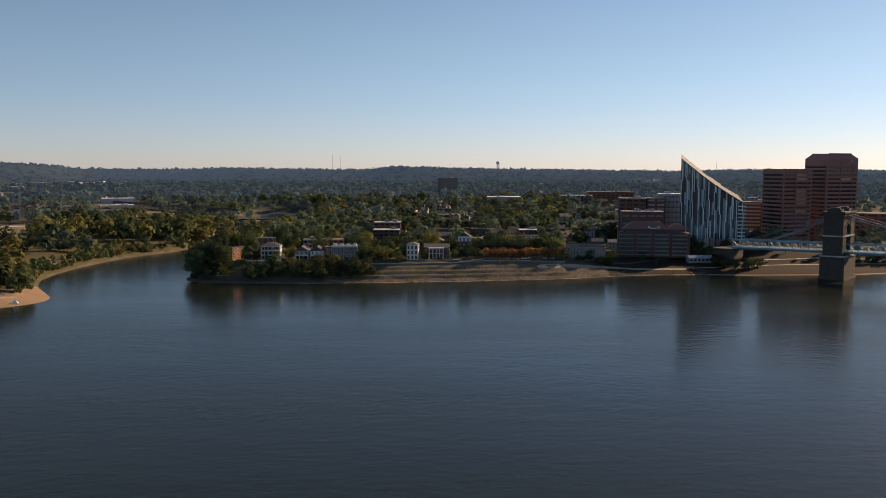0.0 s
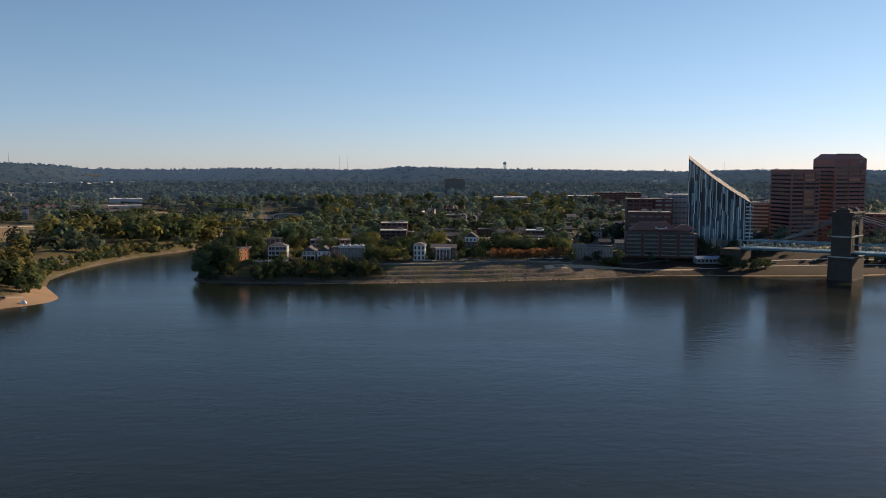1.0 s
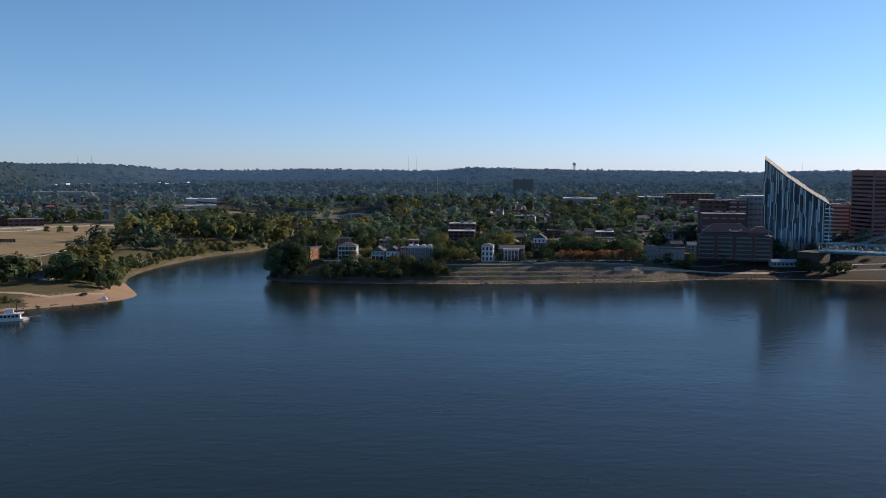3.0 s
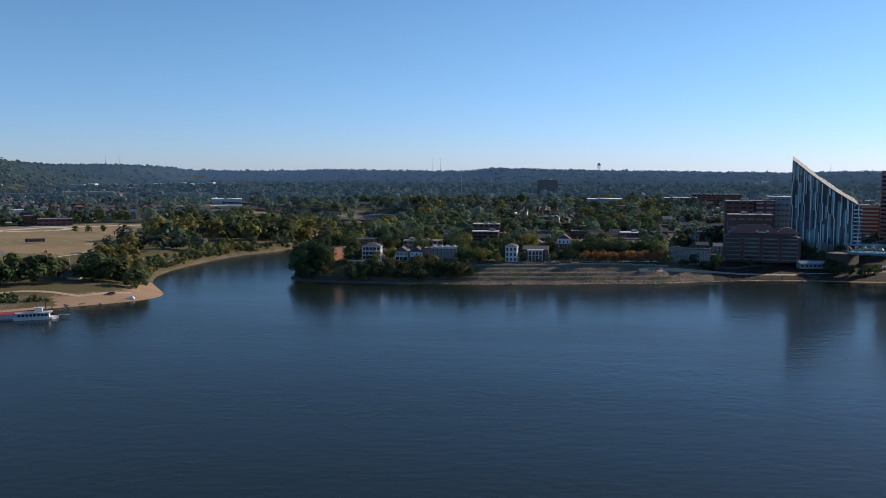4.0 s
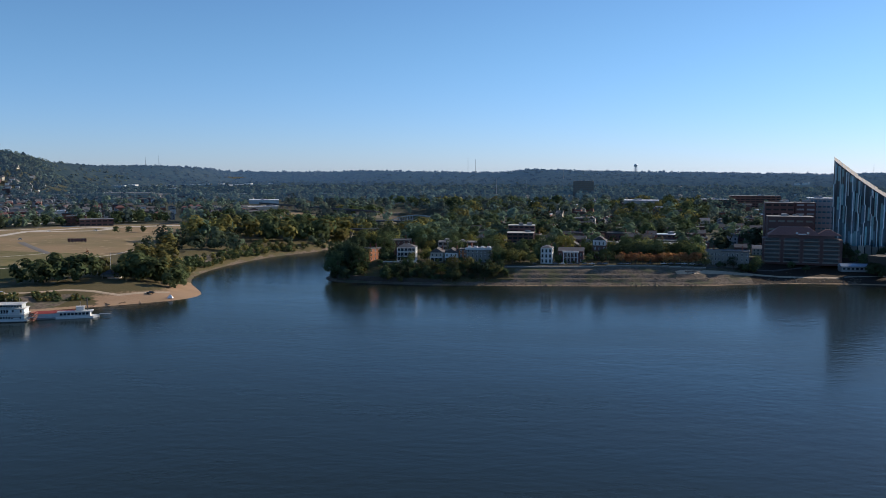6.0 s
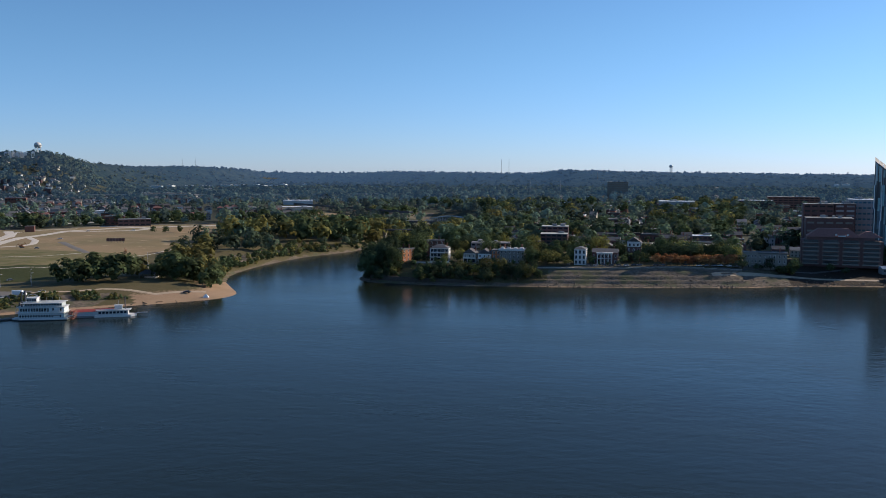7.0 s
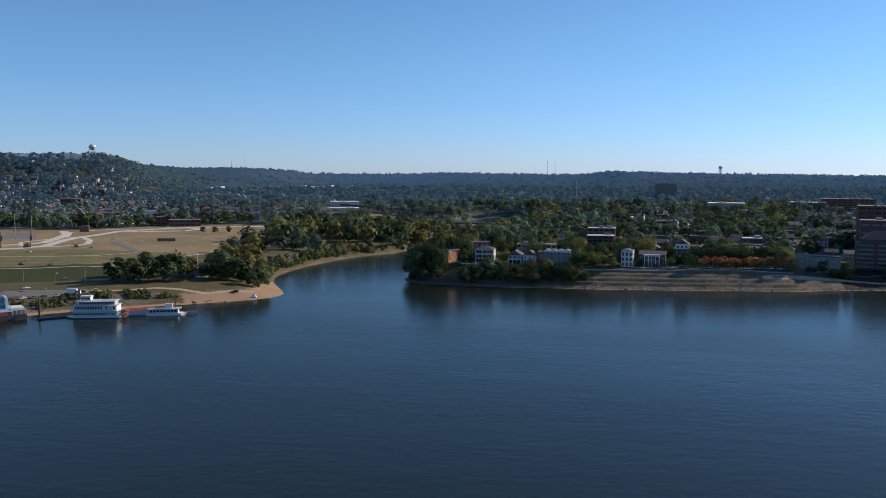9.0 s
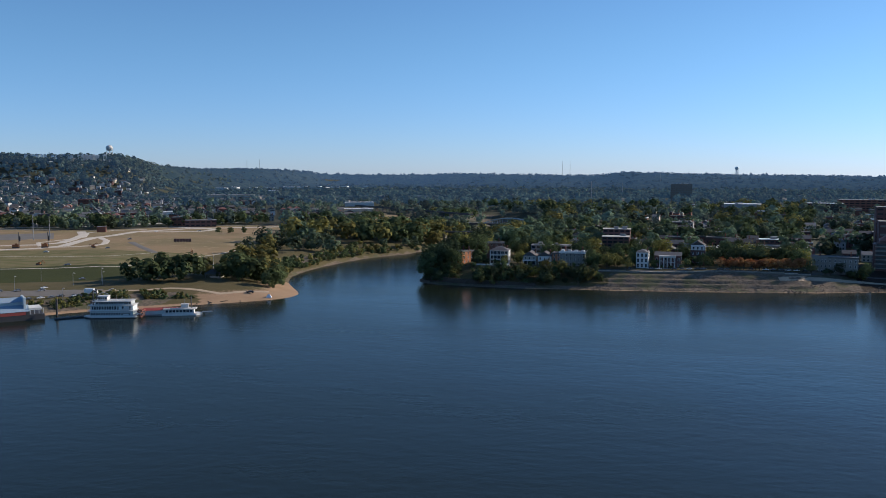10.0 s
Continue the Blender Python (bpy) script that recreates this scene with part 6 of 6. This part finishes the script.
def floating_hall():
    """Moored hall with a blue-grey roof, a red stripe and dark sides."""
    a, b = Vector((-372, 392, 0)), Vector((-346, 421, 0))
    rz = math.degrees(math.atan2(b.y - a.y, b.x - a.x))
    ob = thing("floating_hall", "moored dark hall with blue-grey roofs and a red stripe", "barge", pose(*((a + b) / 2 + Vector((-14, 4, 0))), 0, 0, rz))
    part("hull", boxes((-34, 18, -8, 8, -0.8, 3.2)), M["steel_dark"], ob)
    part("stripe", boxes((-34, 8, -8.1, -7.9, 3.2, 4.9)), M["red"], ob)
    part("wall", boxes((-34, 10, -7.8, 8, 3.2, 5.2)), M["steel_dark"], ob)
    low = roof_bm("side", 44, 15.8, 5.2, 3.0, 0.3)
    bmesh.ops.translate(low, verts=low.verts, vec=(-12, 0, 0))
    part("roof", low, M["blue_roof"], ob)
    part("upper_wall", boxes((-34, 8, 0, 8, 6.2, 10)), M["panel"], ob)
    top = roof_bm("side", 42, 9, 10, 2.4, 0.5)
    bmesh.ops.translate(top, verts=top.verts, vec=(-13, 4, 0))
    part("upper_roof", top, M["blue_roof"], ob)
    part("end_wall", boxes((7.4, 8.6, -5, 8.5, 5, 13)), M["panel"], ob)
    part("canopy", boxes((10, 17, -6.5, 6.5, 6.4, 6.8), (10, 17, -6.7, -6.5, 5.6, 6.8)), M["white"], ob)
    for k in range(4):
        part("post", boxes((10.5 + k * 2.3, 10.8 + k * 2.3, -6.4, -6.1, 3.2, 6.4)), M["white"], ob)
    pl = thing("mooring_pile", "tall dark steel mooring pile in the shallow water", "pile", pose(-356, 430, 0), "mooring piles")
    part("pile", tube(bmesh.new(), (0, 0, -3), (0, 0, 10), 0.6, 0.6, 10), M["steel_dark"], pl)
    copy_thing(pl, pose(-341, 442, -2))
    dk = thing("floating_dock", "low dark floating dock between the boats", "dock", pose(-342, 425, 0, 0, 0, rz))
    for k in range(7):
        part("pontoon", boxes((-9 + k * 2.8, -6.3 + k * 2.8, -1.6, 1.6, -0.3, 0.7)), M["steel_dark"], dk)


riverboat()
gangway_barge()
small_ferry()
floating_hall()


# ================================================================ bridges up the side river
def arch_bridge():
    a, b = Vector((-252, 1134, 0)), Vector((-178, 1138, 0))
    z = 18.5
    ob = thing("arch_bridge", "pale blue steel arch bridge over the side river", "bridge", pose(*((a + b) / 2), 0, 0, 2))
    part("deck", boxes((-60, 60, -6, 6, z - 2, z)), M["steel_dark"], ob)
    for y in (-6.2, 6.2):
        bm = bmesh.new()
        pts = [(-36 + 72 * k / 16, z + 7.0 * (1 - (k / 8 - 1) ** 2)) for k in range(17)]
        for (xa, za), (xb, zb) in zip(pts, pts[1:]):
            tube(bm, (xa, y, za), (xb, y, zb), 0.4, n=6)
        part("arch_rib", bm, M["steel_pale"], ob)
        for x, zz in pts[1:-1]:
            part("hanger", tube(bmesh.new(), (x, y, z), (x, y, zz), 0.18, n=4), M["steel_pale"], ob)
    for x in (-36, 36):
        part("pier", boxes((x - 2.5, x + 2.5, -8, 8, -4, z - 2)), M["stone"], ob)


def girder_bridge(label, a, b, z, w, n, material, rail):
    a, b = Vector((*a, 0)), Vector((*b, 0))
    L = (b - a).length
    ob = thing("girder_bridge", label, "bridge", pose(a.x, a.y, 0, 0, 0, math.degrees(math.atan2(b.y - a.y, b.x - a.x))))
    step = L / n
    for k in range(n):
        part("girder", boxes((k * step, k * step + step - 0.3, -w / 2, w / 2, z - 2.0, z)), M[material], ob)
        part("pier", boxes((k * step - 1, k * step + 1, -w / 2 + 0.5, w / 2 - 0.5, -3, z - 2.0)), M["stone"], ob)
        part("parapet", boxes((k * step, k * step + step, -w / 2 - 0.2, -w / 2 + 0.2, z, z + 1.0)), M[rail], ob)


arch_bridge()
girder_bridge("long dark steel girder railway viaduct", (-600, 1570), (-300, 1270), 24, 8, 14, "steel_dark", "steel_dark")
girder_bridge("long pale concrete highway viaduct", (-1500, 1780), (-560, 2120), 29, 16, 22, "concrete", "pale_concrete")
girder_bridge("low dark road bridge by the river mouth houses", (-272, 1012), (-172, 1008), 15, 10, 4, "steel_dark", "steel")
KEEP.append((-600, 1580, 60, 110))
KEEP.append((-1090, 1920, 110, 90))
block("long white metal warehouse by the railway", -640, 1690, 20, 60, 40, 9, "white", "roof_white", None, plant=3)
block("long low pale store with a white flat roof", -560, 1450, 20, 70, 26, 7, "cream", "roof_white", None, plant=3)
block("long low pale warehouse", -1130, 2010, 18, 150, 50, 11, "cream", "roof_grey", None, plant=5)
block("pale blue office block on the slope", -1140, 2300, 20, 34, 18, 16, "panel", "roof_white", "glass", 3, bays=6)
block("big dark brick slab block standing over the town", 12, 2230, 0, 52, 26, 42, "stone", "roof_grey", "pebble", 9, bays=9)
block("white-roofed hall with a dark front", 110, 1560, -4, 60, 40, 18, "grey", "roof_white", None, plant=2)
block("red brick hospital wing", 330, 1700, -6, 90, 30, 22, "brick", "roof_grey", "glass", 5, bays=10)
block("pale hospital wing with a flat roof", 250, 1620, -6, 60, 30, 18, "brick_dark", "roof_white", "glass", 4, bays=8)


# ================================================================ water towers and masts
def water_tower(x, y, z_top, r, stem, label):
    z = land(x, y)
    ob = thing("water_tower", label, "water tower", pose(x, y, z), "water towers on the hills")
    hz = z_top - z - r
    bm = bmesh.new()
    bmesh.ops.create_uvsphere(bm, u_segments=20, v_segments=12, radius=r, matrix=pose(0, 0, hz) @ Matrix.Diagonal((1, 1, 0.86, 1)))
    part("tank", mesh_of("tank", bm, M["white"], True), None, ob)
    for k in range(6):
        c, s = math.cos(k * math.pi / 3), math.sin(k * math.pi / 3)
        part("leg", tube(bmesh.new(), (c * r * 1.0, s * r * 1.0, 0), (c * r * 0.8, s * r * 0.8, hz - r * 0.3), stem * 0.35), M["white"], ob)
    part("riser", tube(bmesh.new(), (0, 0, 0), (0, 0, hz), stem, n=10), M["white"], ob)
    part("catwalk", tube(bmesh.new(), (0, 0, hz - 0.6), (0, 0, hz + 0.4), r * 1.08, n=20), M["steel"], ob)


water_tower(-1640, 2232, 170.5, 10.3, 1.4, "white round water tower on the wooded hilltop")
water_tower(277, 4360, 122, 9, 1.6, "pale water tower far off on the ridge")
for az, dist, z_top in ((-7.3, 4400, 150), (-6.8, 4400, 148), (-1.0, 3700, 95), (-27.2, 4000, 150), (-28.0, 4000, 145), (17.6, 4300, 118), (-5.4, 1850, 70), (-3.4, 2500, 60)):
    x, y = dist * math.sin(radians(az)), dist * math.cos(radians(az))
    p = thing("radio_mast", "thin grey lattice radio mast", "mast", pose(x, y, land(x, y)), "radio masts")
    part("mast", tube(bmesh.new(), (0, 0, 0), (0, 0, z_top - land(x, y)), 0.9, 0.4, 4), M["steel"], p)


# ================================================================ the town: small houses in streets
def town_house(kind, key):
    """Plain house of the back streets: walls, roof, chimney and a few windows."""
    w, d, h, roof, wall, rm = kind
    ob = thing("house", key, "house", Matrix.Identity(4), "houses of the back streets")
    part("wall", boxes((-w / 2, w / 2, -d / 2, d / 2, -1, h)), M[wall], ob)
    part("roof", roof_bm(roof, w, d, h, 2.8), M[rm], ob)
    part("chimney", boxes((w * 0.3 - 0.45, w * 0.3 + 0.45, d * 0.2, d * 0.2 + 0.9, h, h + 3.6)), M["brick"], ob)
    n = max(2, int(w / 3.2))
    me = mesh_of("window", boxes((-0.55, 0.55, -0.08, 0.1, 0, 1.6)), M["glass"])
    for f in range(min(2, int(h // 3))):
        for k in range(min(n, 4)):
            part("window", me, None, ob, at=pose(-w / 2 + w * (k + 0.5) / n, -d / 2, 1.0 + 3 * f))
    return ob


KINDS = [
    ((9, 13, 7, "gable", "white", "roof"), "white wooden house with a dark gable roof"),
    ((8, 14, 8, "flat", "brick", "roof_grey"), "red brick row house with a flat grey roof"),
    ((11, 12, 7, "side", "brick_dark", "roof"), "dark brick house with a shingle roof"),
    ((10, 13, 6.5, "side", "cream", "roof_grey"), "cream house with a grey roof"),
    ((8, 12, 7, "gable", "grey", "roof_grey"), "grey house with a pale gable roof"),
    ((16, 14, 9, "flat", "brick", "roof_white"), "brick shop house with a white flat roof"),
    ((20, 18, 8, "flat", "brick_dark", "roof_grey"), "low dark brick block with a flat roof"),
    ((9, 12, 7, "hip", "brick", "roof_red"), "red brick house with a red roof"),
]
TOWN, FAR_HOMES, BUILT = {}, [], [0]


def settle(k, x, y, rz, s=1.0):
    if BUILT[0] >= 280 or math.hypot(x, y) > 1450:
        FAR_HOMES.append((k, x, y, rz, s))
        return
    BUILT[0] += 1
    m = pose(x, y, land(x, y) - 0.2, 0, 0, rz) @ Matrix.Diagonal((s, s, s, 1))
    if k not in TOWN:
        TOWN[k] = town_house(*KINDS[k])
        TOWN[k].matrix_basis = pose(x, y, land(x, y) - 0.2, 0, 0, rz)
        return
    copy_thing(TOWN[k], m)


def far_houses():
    """The houses too far to tell apart, joined."""
    slots, verts, faces, mi = [], [], [], []
    for k, x, y, rz, s in FAR_HOMES:
        w, d, h, roof, wall, rm = KINDS[k][0]
        m = pose(x, y, land(x, y) - 0.2, 0, 0, rz) @ Matrix.Diagonal((s, s, s, 1))
        for bm, mt in ((boxes((-w / 2, w / 2, -d / 2, d / 2, -1, h)), wall), (roof_bm(roof, w, d, h, 2.8), rm)):
            if mt not in slots:
                slots.append(mt)
            base = len(verts)
            bm.verts.index_update()
            bmesh.ops.recalc_face_normals(bm, faces=bm.faces)
            verts += [tuple(m @ v.co) for v in bm.verts]
            for f in bm.faces:
                faces.append([base + v.index for v in f.verts])
                mi.append(slots.index(mt))
            bm.free()
    me = bpy.data.meshes.new("distant_houses")
    me.from_pydata(verts, [], faces)
    for mt in slots:
        me.materials.append(M[mt])
    me.polygons.foreach_set("material_index", mi)
    tagged(new("distant_houses", me), "many small pale and brick houses across the valley", "houses", kind="stuff")


def streets(poly, turn, sx, sy, keep, kinds, seed, jitter=2.0):
    """Rows of houses on a street grid."""
    r = random.Random(seed)
    cx, cy = sum(p[0] for p in poly) / len(poly), sum(p[1] for p in poly) / len(poly)
    c, s = math.cos(radians(turn)), math.sin(radians(turn))
    reach = max(math.hypot(px - cx, py - cy) for px, py in poly)
    ni, nj = int(reach / sx) + 1, int(reach / sy) + 1
    I, J = (g.ravel() for g in np.meshgrid(np.arange(-ni, ni + 1), np.arange(-nj, nj + 1)))
    q = np.random.default_rng(seed)
    X = cx + I * sx * c - J * sy * s + q.uniform(-jitter, jitter, len(I))
    Y = cy + I * sx * s + J * sy * c + q.uniform(-jitter, jitter, len(I))
    ok = inside(X, Y, poly) & (q.random(len(I)) < keep) & (shore_distance(X, Y) > 45)
    for x, y in zip(X[ok].tolist(), Y[ok].tolist()):
        if blocked(x, y):
            continue
        settle(r.choice(kinds), x, y, turn + r.choice((0, 0, 0, 90)), r.uniform(0.9, 1.15))
        HOMES.append((x, y))


HOMES = []
streets([(-40, 735), (300, 800), (420, 1150), (-60, 1150), (-150, 900)], -6, 16, 32, 0.52, [1, 2, 2, 6, 6, 4, 3], 21)
streets([(-60, 1150), (560, 1150), (760, 1900), (-100, 1900)], -6, 30, 55, 0.5, [1, 5, 6, 6, 2, 4, 3], 22, 6)
streets([(-700, 1060), (-440, 1180), (-560, 1420), (-1000, 1500), (-1250, 1350), (-1000, 980), (-800, 930)], 30, 17, 34, 0.48, [0, 4, 3, 1, 4, 0, 2, 6, 7], 23, 4)
streets([(-1000, 1500), (-1350, 1420), (-1750, 1650), (-1300, 1950), (-750, 1850)], 30, 22, 36, 0.62, [0, 4, 3, 0, 2, 4, 6], 24, 5)
# scattered homes on the slopes, and pale sheds down the valley
r = random.Random(31)
for k in range(80):
    az, dist = radians(r.uniform(-44, -33)), r.choice((1960, 2080, 2210, 2340, 2470, 2580)) + r.uniform(-25, 25)
    settle(r.choice((0, 0, 3, 4)), dist * math.sin(az), dist * math.cos(az), r.uniform(0, 90), r.uniform(0.8, 1.1))
    HOMES.append((dist * math.sin(az), dist * math.cos(az)))
for k in range(150):
    az, dist = radians(r.uniform(-30, 26)), r.uniform(1950, 3300)
    settle(r.choice((0, 3, 4)), dist * math.sin(az), dist * math.cos(az), r.uniform(0, 90), r.uniform(0.9, 1.3))
    HOMES.append((dist * math.sin(az), dist * math.cos(az)))
for k in range(22):
    az, dist = radians(-41.0 + k * 0.21), 2640 + r.uniform(-14, 14)
    x, y = dist * math.sin(az), dist * math.cos(az)
    KEEP.append((x * 0.985, y * 0.985, 12, 40))
    if k % 7 == 6:
        continue
    c = thing("hillside_flats", "pale terraced flats with blue roofs along the hilltop", "building", pose(x, y, land(x, y) + r.uniform(2.5, 5), 0, 0, 40), "hilltop flats")
    part("wall", boxes((-4.5, 4.5, -6, 6, -14, 9)), M["white" if k > 12 else "panel"], c)
    part("roof", roof_bm("gable", 9, 12, 9, 3.5), M["blue_roof" if k < 14 else "roof_white"], c)
for az0, dist in ((-22.3, 3450), (-23.4, 3500), (-24.2, 3500), (-25.3, 3420), (-26.5, 3300), (-21.7, 3480), (-27.6, 3250), (-24.9, 3360), (-22.9, 3300), (-20.3, 3500), (-28.8, 3150), (-29.6, 3000), (13.4, 3500), (13.9, 3520)):
    az = radians(az0)
    x, y = dist * math.sin(az), dist * math.cos(az)
    w = 14 + 34 * r.random()
    KEEP.append((x * 0.97, y * 0.97, 30, 120))
    dist = dist + r.uniform(-120, 120)
    block("white metal shed far down the valley", x, y, r.uniform(-30, 40), w, 18, 10 + 5 * r.random(), "white", "roof_white", None, plant=1, group="valley sheds")
    HOMES.append((x, y))

far_houses()

# ================================================================ woods
rw = np.random.default_rng(77)
HOME = np.array(HOMES)


def clear_of(pos, gap):
    """Drops places on houses, plots, open field and water."""
    x, y = pos[:, 0], pos[:, 1]
    ok = (shore_distance(x, y) > 6) & ~inside(x, y, FIELD) & ~inside(x, y, CLEARING)
    for a, b, w, d in KEEP:
        ok &= ~((np.abs(x - a) < w) & (np.abs(y - b) < d + 3))
    pos = pos[ok]
    keep = np.ones(len(pos), bool)
    for hx, hy in HOME:
        keep &= (np.abs(pos[:, 0] - hx) > gap) | (np.abs(pos[:, 1] - hy) > gap)
    return pos[keep]


def scatter(n, az0, az1, d0, d1):
    u = rw.uniform(0, 1, n)
    dist = np.sqrt(d0 * d0 + u * (d1 * d1 - d0 * d0))
    az = np.radians(rw.uniform(az0, az1, n))
    return np.stack([dist * np.sin(az), dist * np.cos(az)], -1)


def thinned(pos):
    """Fewer trees where streets stand close; gaps and glades elsewhere."""
    x, y = pos[:, 0], pos[:, 1]
    dist = np.hypot(x, y)
    chance = np.where((x > -40) & (y > 760) & (dist < 2000), 0.62, 1.0)
    chance = np.where((x > 60) & (dist > 850) & (dist < 1900), 0.45, chance)
    chance = np.where((x < -230) & (x > -620) & (dist > 1100) & (dist < 1620), 0.6, chance)
    chance = np.where((x < -420) & (dist > 1050) & (dist < 2050) & (x < -0.42 * y), 0.58, chance)
    chance = np.where((x < -235) & (x > -520) & (dist < 1100), 0.4, chance)
    return pos[(rw.uniform(0, 1, len(pos)) < chance) & (wobble(x, y, 150, 6) > -0.8)]


pos = clear_of(scatter(1900, -50, 34, 820, 1170), 8)
pos = thinned(pos[~((pos[:, 0] < -420) & (pos[:, 1] < 860))])
woodland("town_trees", pos, rw.uniform(0.85, 1.65, len(pos)), "mixed green and olive trees between the streets", (10, 17), 1.1, 5)
pos = thinned(clear_of(scatter(10500, -50, 34, 1150, 2900), 13))
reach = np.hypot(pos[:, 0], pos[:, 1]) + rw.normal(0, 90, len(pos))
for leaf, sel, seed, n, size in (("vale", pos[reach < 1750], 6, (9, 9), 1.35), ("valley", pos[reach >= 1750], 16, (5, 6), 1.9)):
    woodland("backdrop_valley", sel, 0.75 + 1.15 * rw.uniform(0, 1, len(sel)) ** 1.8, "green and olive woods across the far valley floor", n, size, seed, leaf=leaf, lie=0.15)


def canopy_top(X, Y):
    lump = 2.6 * wobble(X, Y, 38, 8) + 2.0 * wobble(X, Y, 17, 9) + 1.4 * wobble(X + Y, Y - X, 11, 4)
    return height(X, Y) + np.clip((np.hypot(X, Y) - 2650) / 60, -3, 1) * 8 + lump


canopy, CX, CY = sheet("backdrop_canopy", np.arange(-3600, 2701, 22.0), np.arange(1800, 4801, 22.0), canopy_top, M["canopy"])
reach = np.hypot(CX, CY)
# distance value that strengthens the painted haze
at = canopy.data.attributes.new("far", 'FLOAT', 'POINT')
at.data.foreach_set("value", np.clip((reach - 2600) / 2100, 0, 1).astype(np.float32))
tagged(canopy, "closed tree canopy over the distant hills, blue haze painted in", "backdrop", kind="structure")
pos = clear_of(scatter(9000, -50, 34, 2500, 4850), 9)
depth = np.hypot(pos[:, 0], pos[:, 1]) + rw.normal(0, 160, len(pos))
# each farther band takes a leaf material with more haze put in
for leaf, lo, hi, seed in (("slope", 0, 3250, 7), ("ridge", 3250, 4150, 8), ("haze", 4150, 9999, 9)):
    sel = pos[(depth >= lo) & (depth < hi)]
    tagged(woodland("backdrop", sel, rw.uniform(1.0, 1.7, len(sel)), "dense woods over the distant hills, blue haze painted in", (4, 6), 2.2, seed, leaf=leaf, ragged=0.2, lie=1.3), kind="structure")
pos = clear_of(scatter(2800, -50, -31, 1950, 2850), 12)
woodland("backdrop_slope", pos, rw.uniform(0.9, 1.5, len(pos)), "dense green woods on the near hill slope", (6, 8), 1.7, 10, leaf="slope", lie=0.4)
pos = clear_of(scatter(900, -16, 8, 880, 1750), 10)
pos = pos[wobble(pos[:, 0], pos[:, 1], 95, 12) > 0.12]
for leaf, sel, seed in (("olive_s", pos[::5], 21), ("green_s", np.concatenate([pos[k::5] for k in (1, 2, 3, 4)]), 22)):
    woodland("stand_of_trees", sel, rw.uniform(1.2, 1.9, len(sel)), "stand of large olive and green trees among the streets", (13, 14), 1.0, seed, leaf=leaf, ragged=0.45)
n = 900
u, v = rw.uniform(0, 1, n), rw.uniform(0, 1, n)
line = np.array([(-392, 400), (-372, 428), (-352, 462), (-335, 482), (-305, 500)], float)
k = np.minimum((u * 4).astype(int), 3)
f = (u * 4 - k)[:, None]
at = line[k] * (1 - f) + line[k + 1] * f + np.stack([-(0.1 + v) * 13, (0.1 + v) * 10], -1)
at = at[(shore_distance(at[:, 0], at[:, 1]) > 5) & (wobble(at[:, 0], at[:, 1], 9, 3) > -0.15)]
for leaf, sel, seed in (("olive_s", at[::2], 12), ("green_s", at[1::2], 13)):
    woodland("bank_scrub", sel, rw.uniform(0.08, 0.27, len(sel)), "low olive and green scrub on the bank above the boats", (6, 8), 1.9, seed, leaf=leaf, ragged=0.5)
far = np.array(MORE)
for leaf, flag in (("green_s", 0.0), ("olive_s", 1.0)):
    sel = far[far[:, 3] == flag]
    woodland("bank_woods", sel[:, :2], sel[:, 2], "tall leafy trees along the side river", (14, 16), 1.0, 9 + int(flag), leaf=leaf, ragged=0.5)


# ================================================================ stones along the water
def stones(n, seed):
    """Broken stones strewn over the bank, each a squashed lump with flat sides."""
    r = np.random.default_rng(seed)
    bm = bmesh.new()
    bmesh.ops.create_icosphere(bm, subdivisions=1, radius=1)
    base = np.array([v.co[:] for v in bm.verts])
    tri = np.array([[v.index for v in f.verts] for f in bm.faces])
    bm.free()
    along, off = r.uniform(-108, 215, n), np.abs(r.normal(0, 9, n)) * r.choice([0.35, 1.0, 1.6], n)
    y = np.interp(along, [-152, -106, -40, 7, 50, 94, 122, 166, 211, 250], [627, 627, 634, 640, 647, 657, 668, 682, 683, 680]) + off + 0.3
    z = height(along, y)
    size = r.uniform(0.2, 0.5, n) * r.choice([1, 1, 1.7], n)
    V = base[None] * r.uniform(0.6, 1.2, (n, len(base), 1)) * (size[:, None] * np.array([1.2, 0.9, 0.6]))[:, None, :]
    V = V + np.stack([along, y, z + size * 0.15], -1)[:, None, :]
    F = tri[None] + (np.arange(n) * len(base))[:, None, None]
    me = bpy.data.meshes.new("bank_stones")
    me.from_pydata(V.reshape(-1, 3).tolist(), [], F.reshape(-1, 3).tolist())
    me.materials.append(M["pebble"])
    tagged(new("bank_stones", me), "brown broken stones strewn along the waterline", "stones", kind="stuff")


stones(1300, 41)
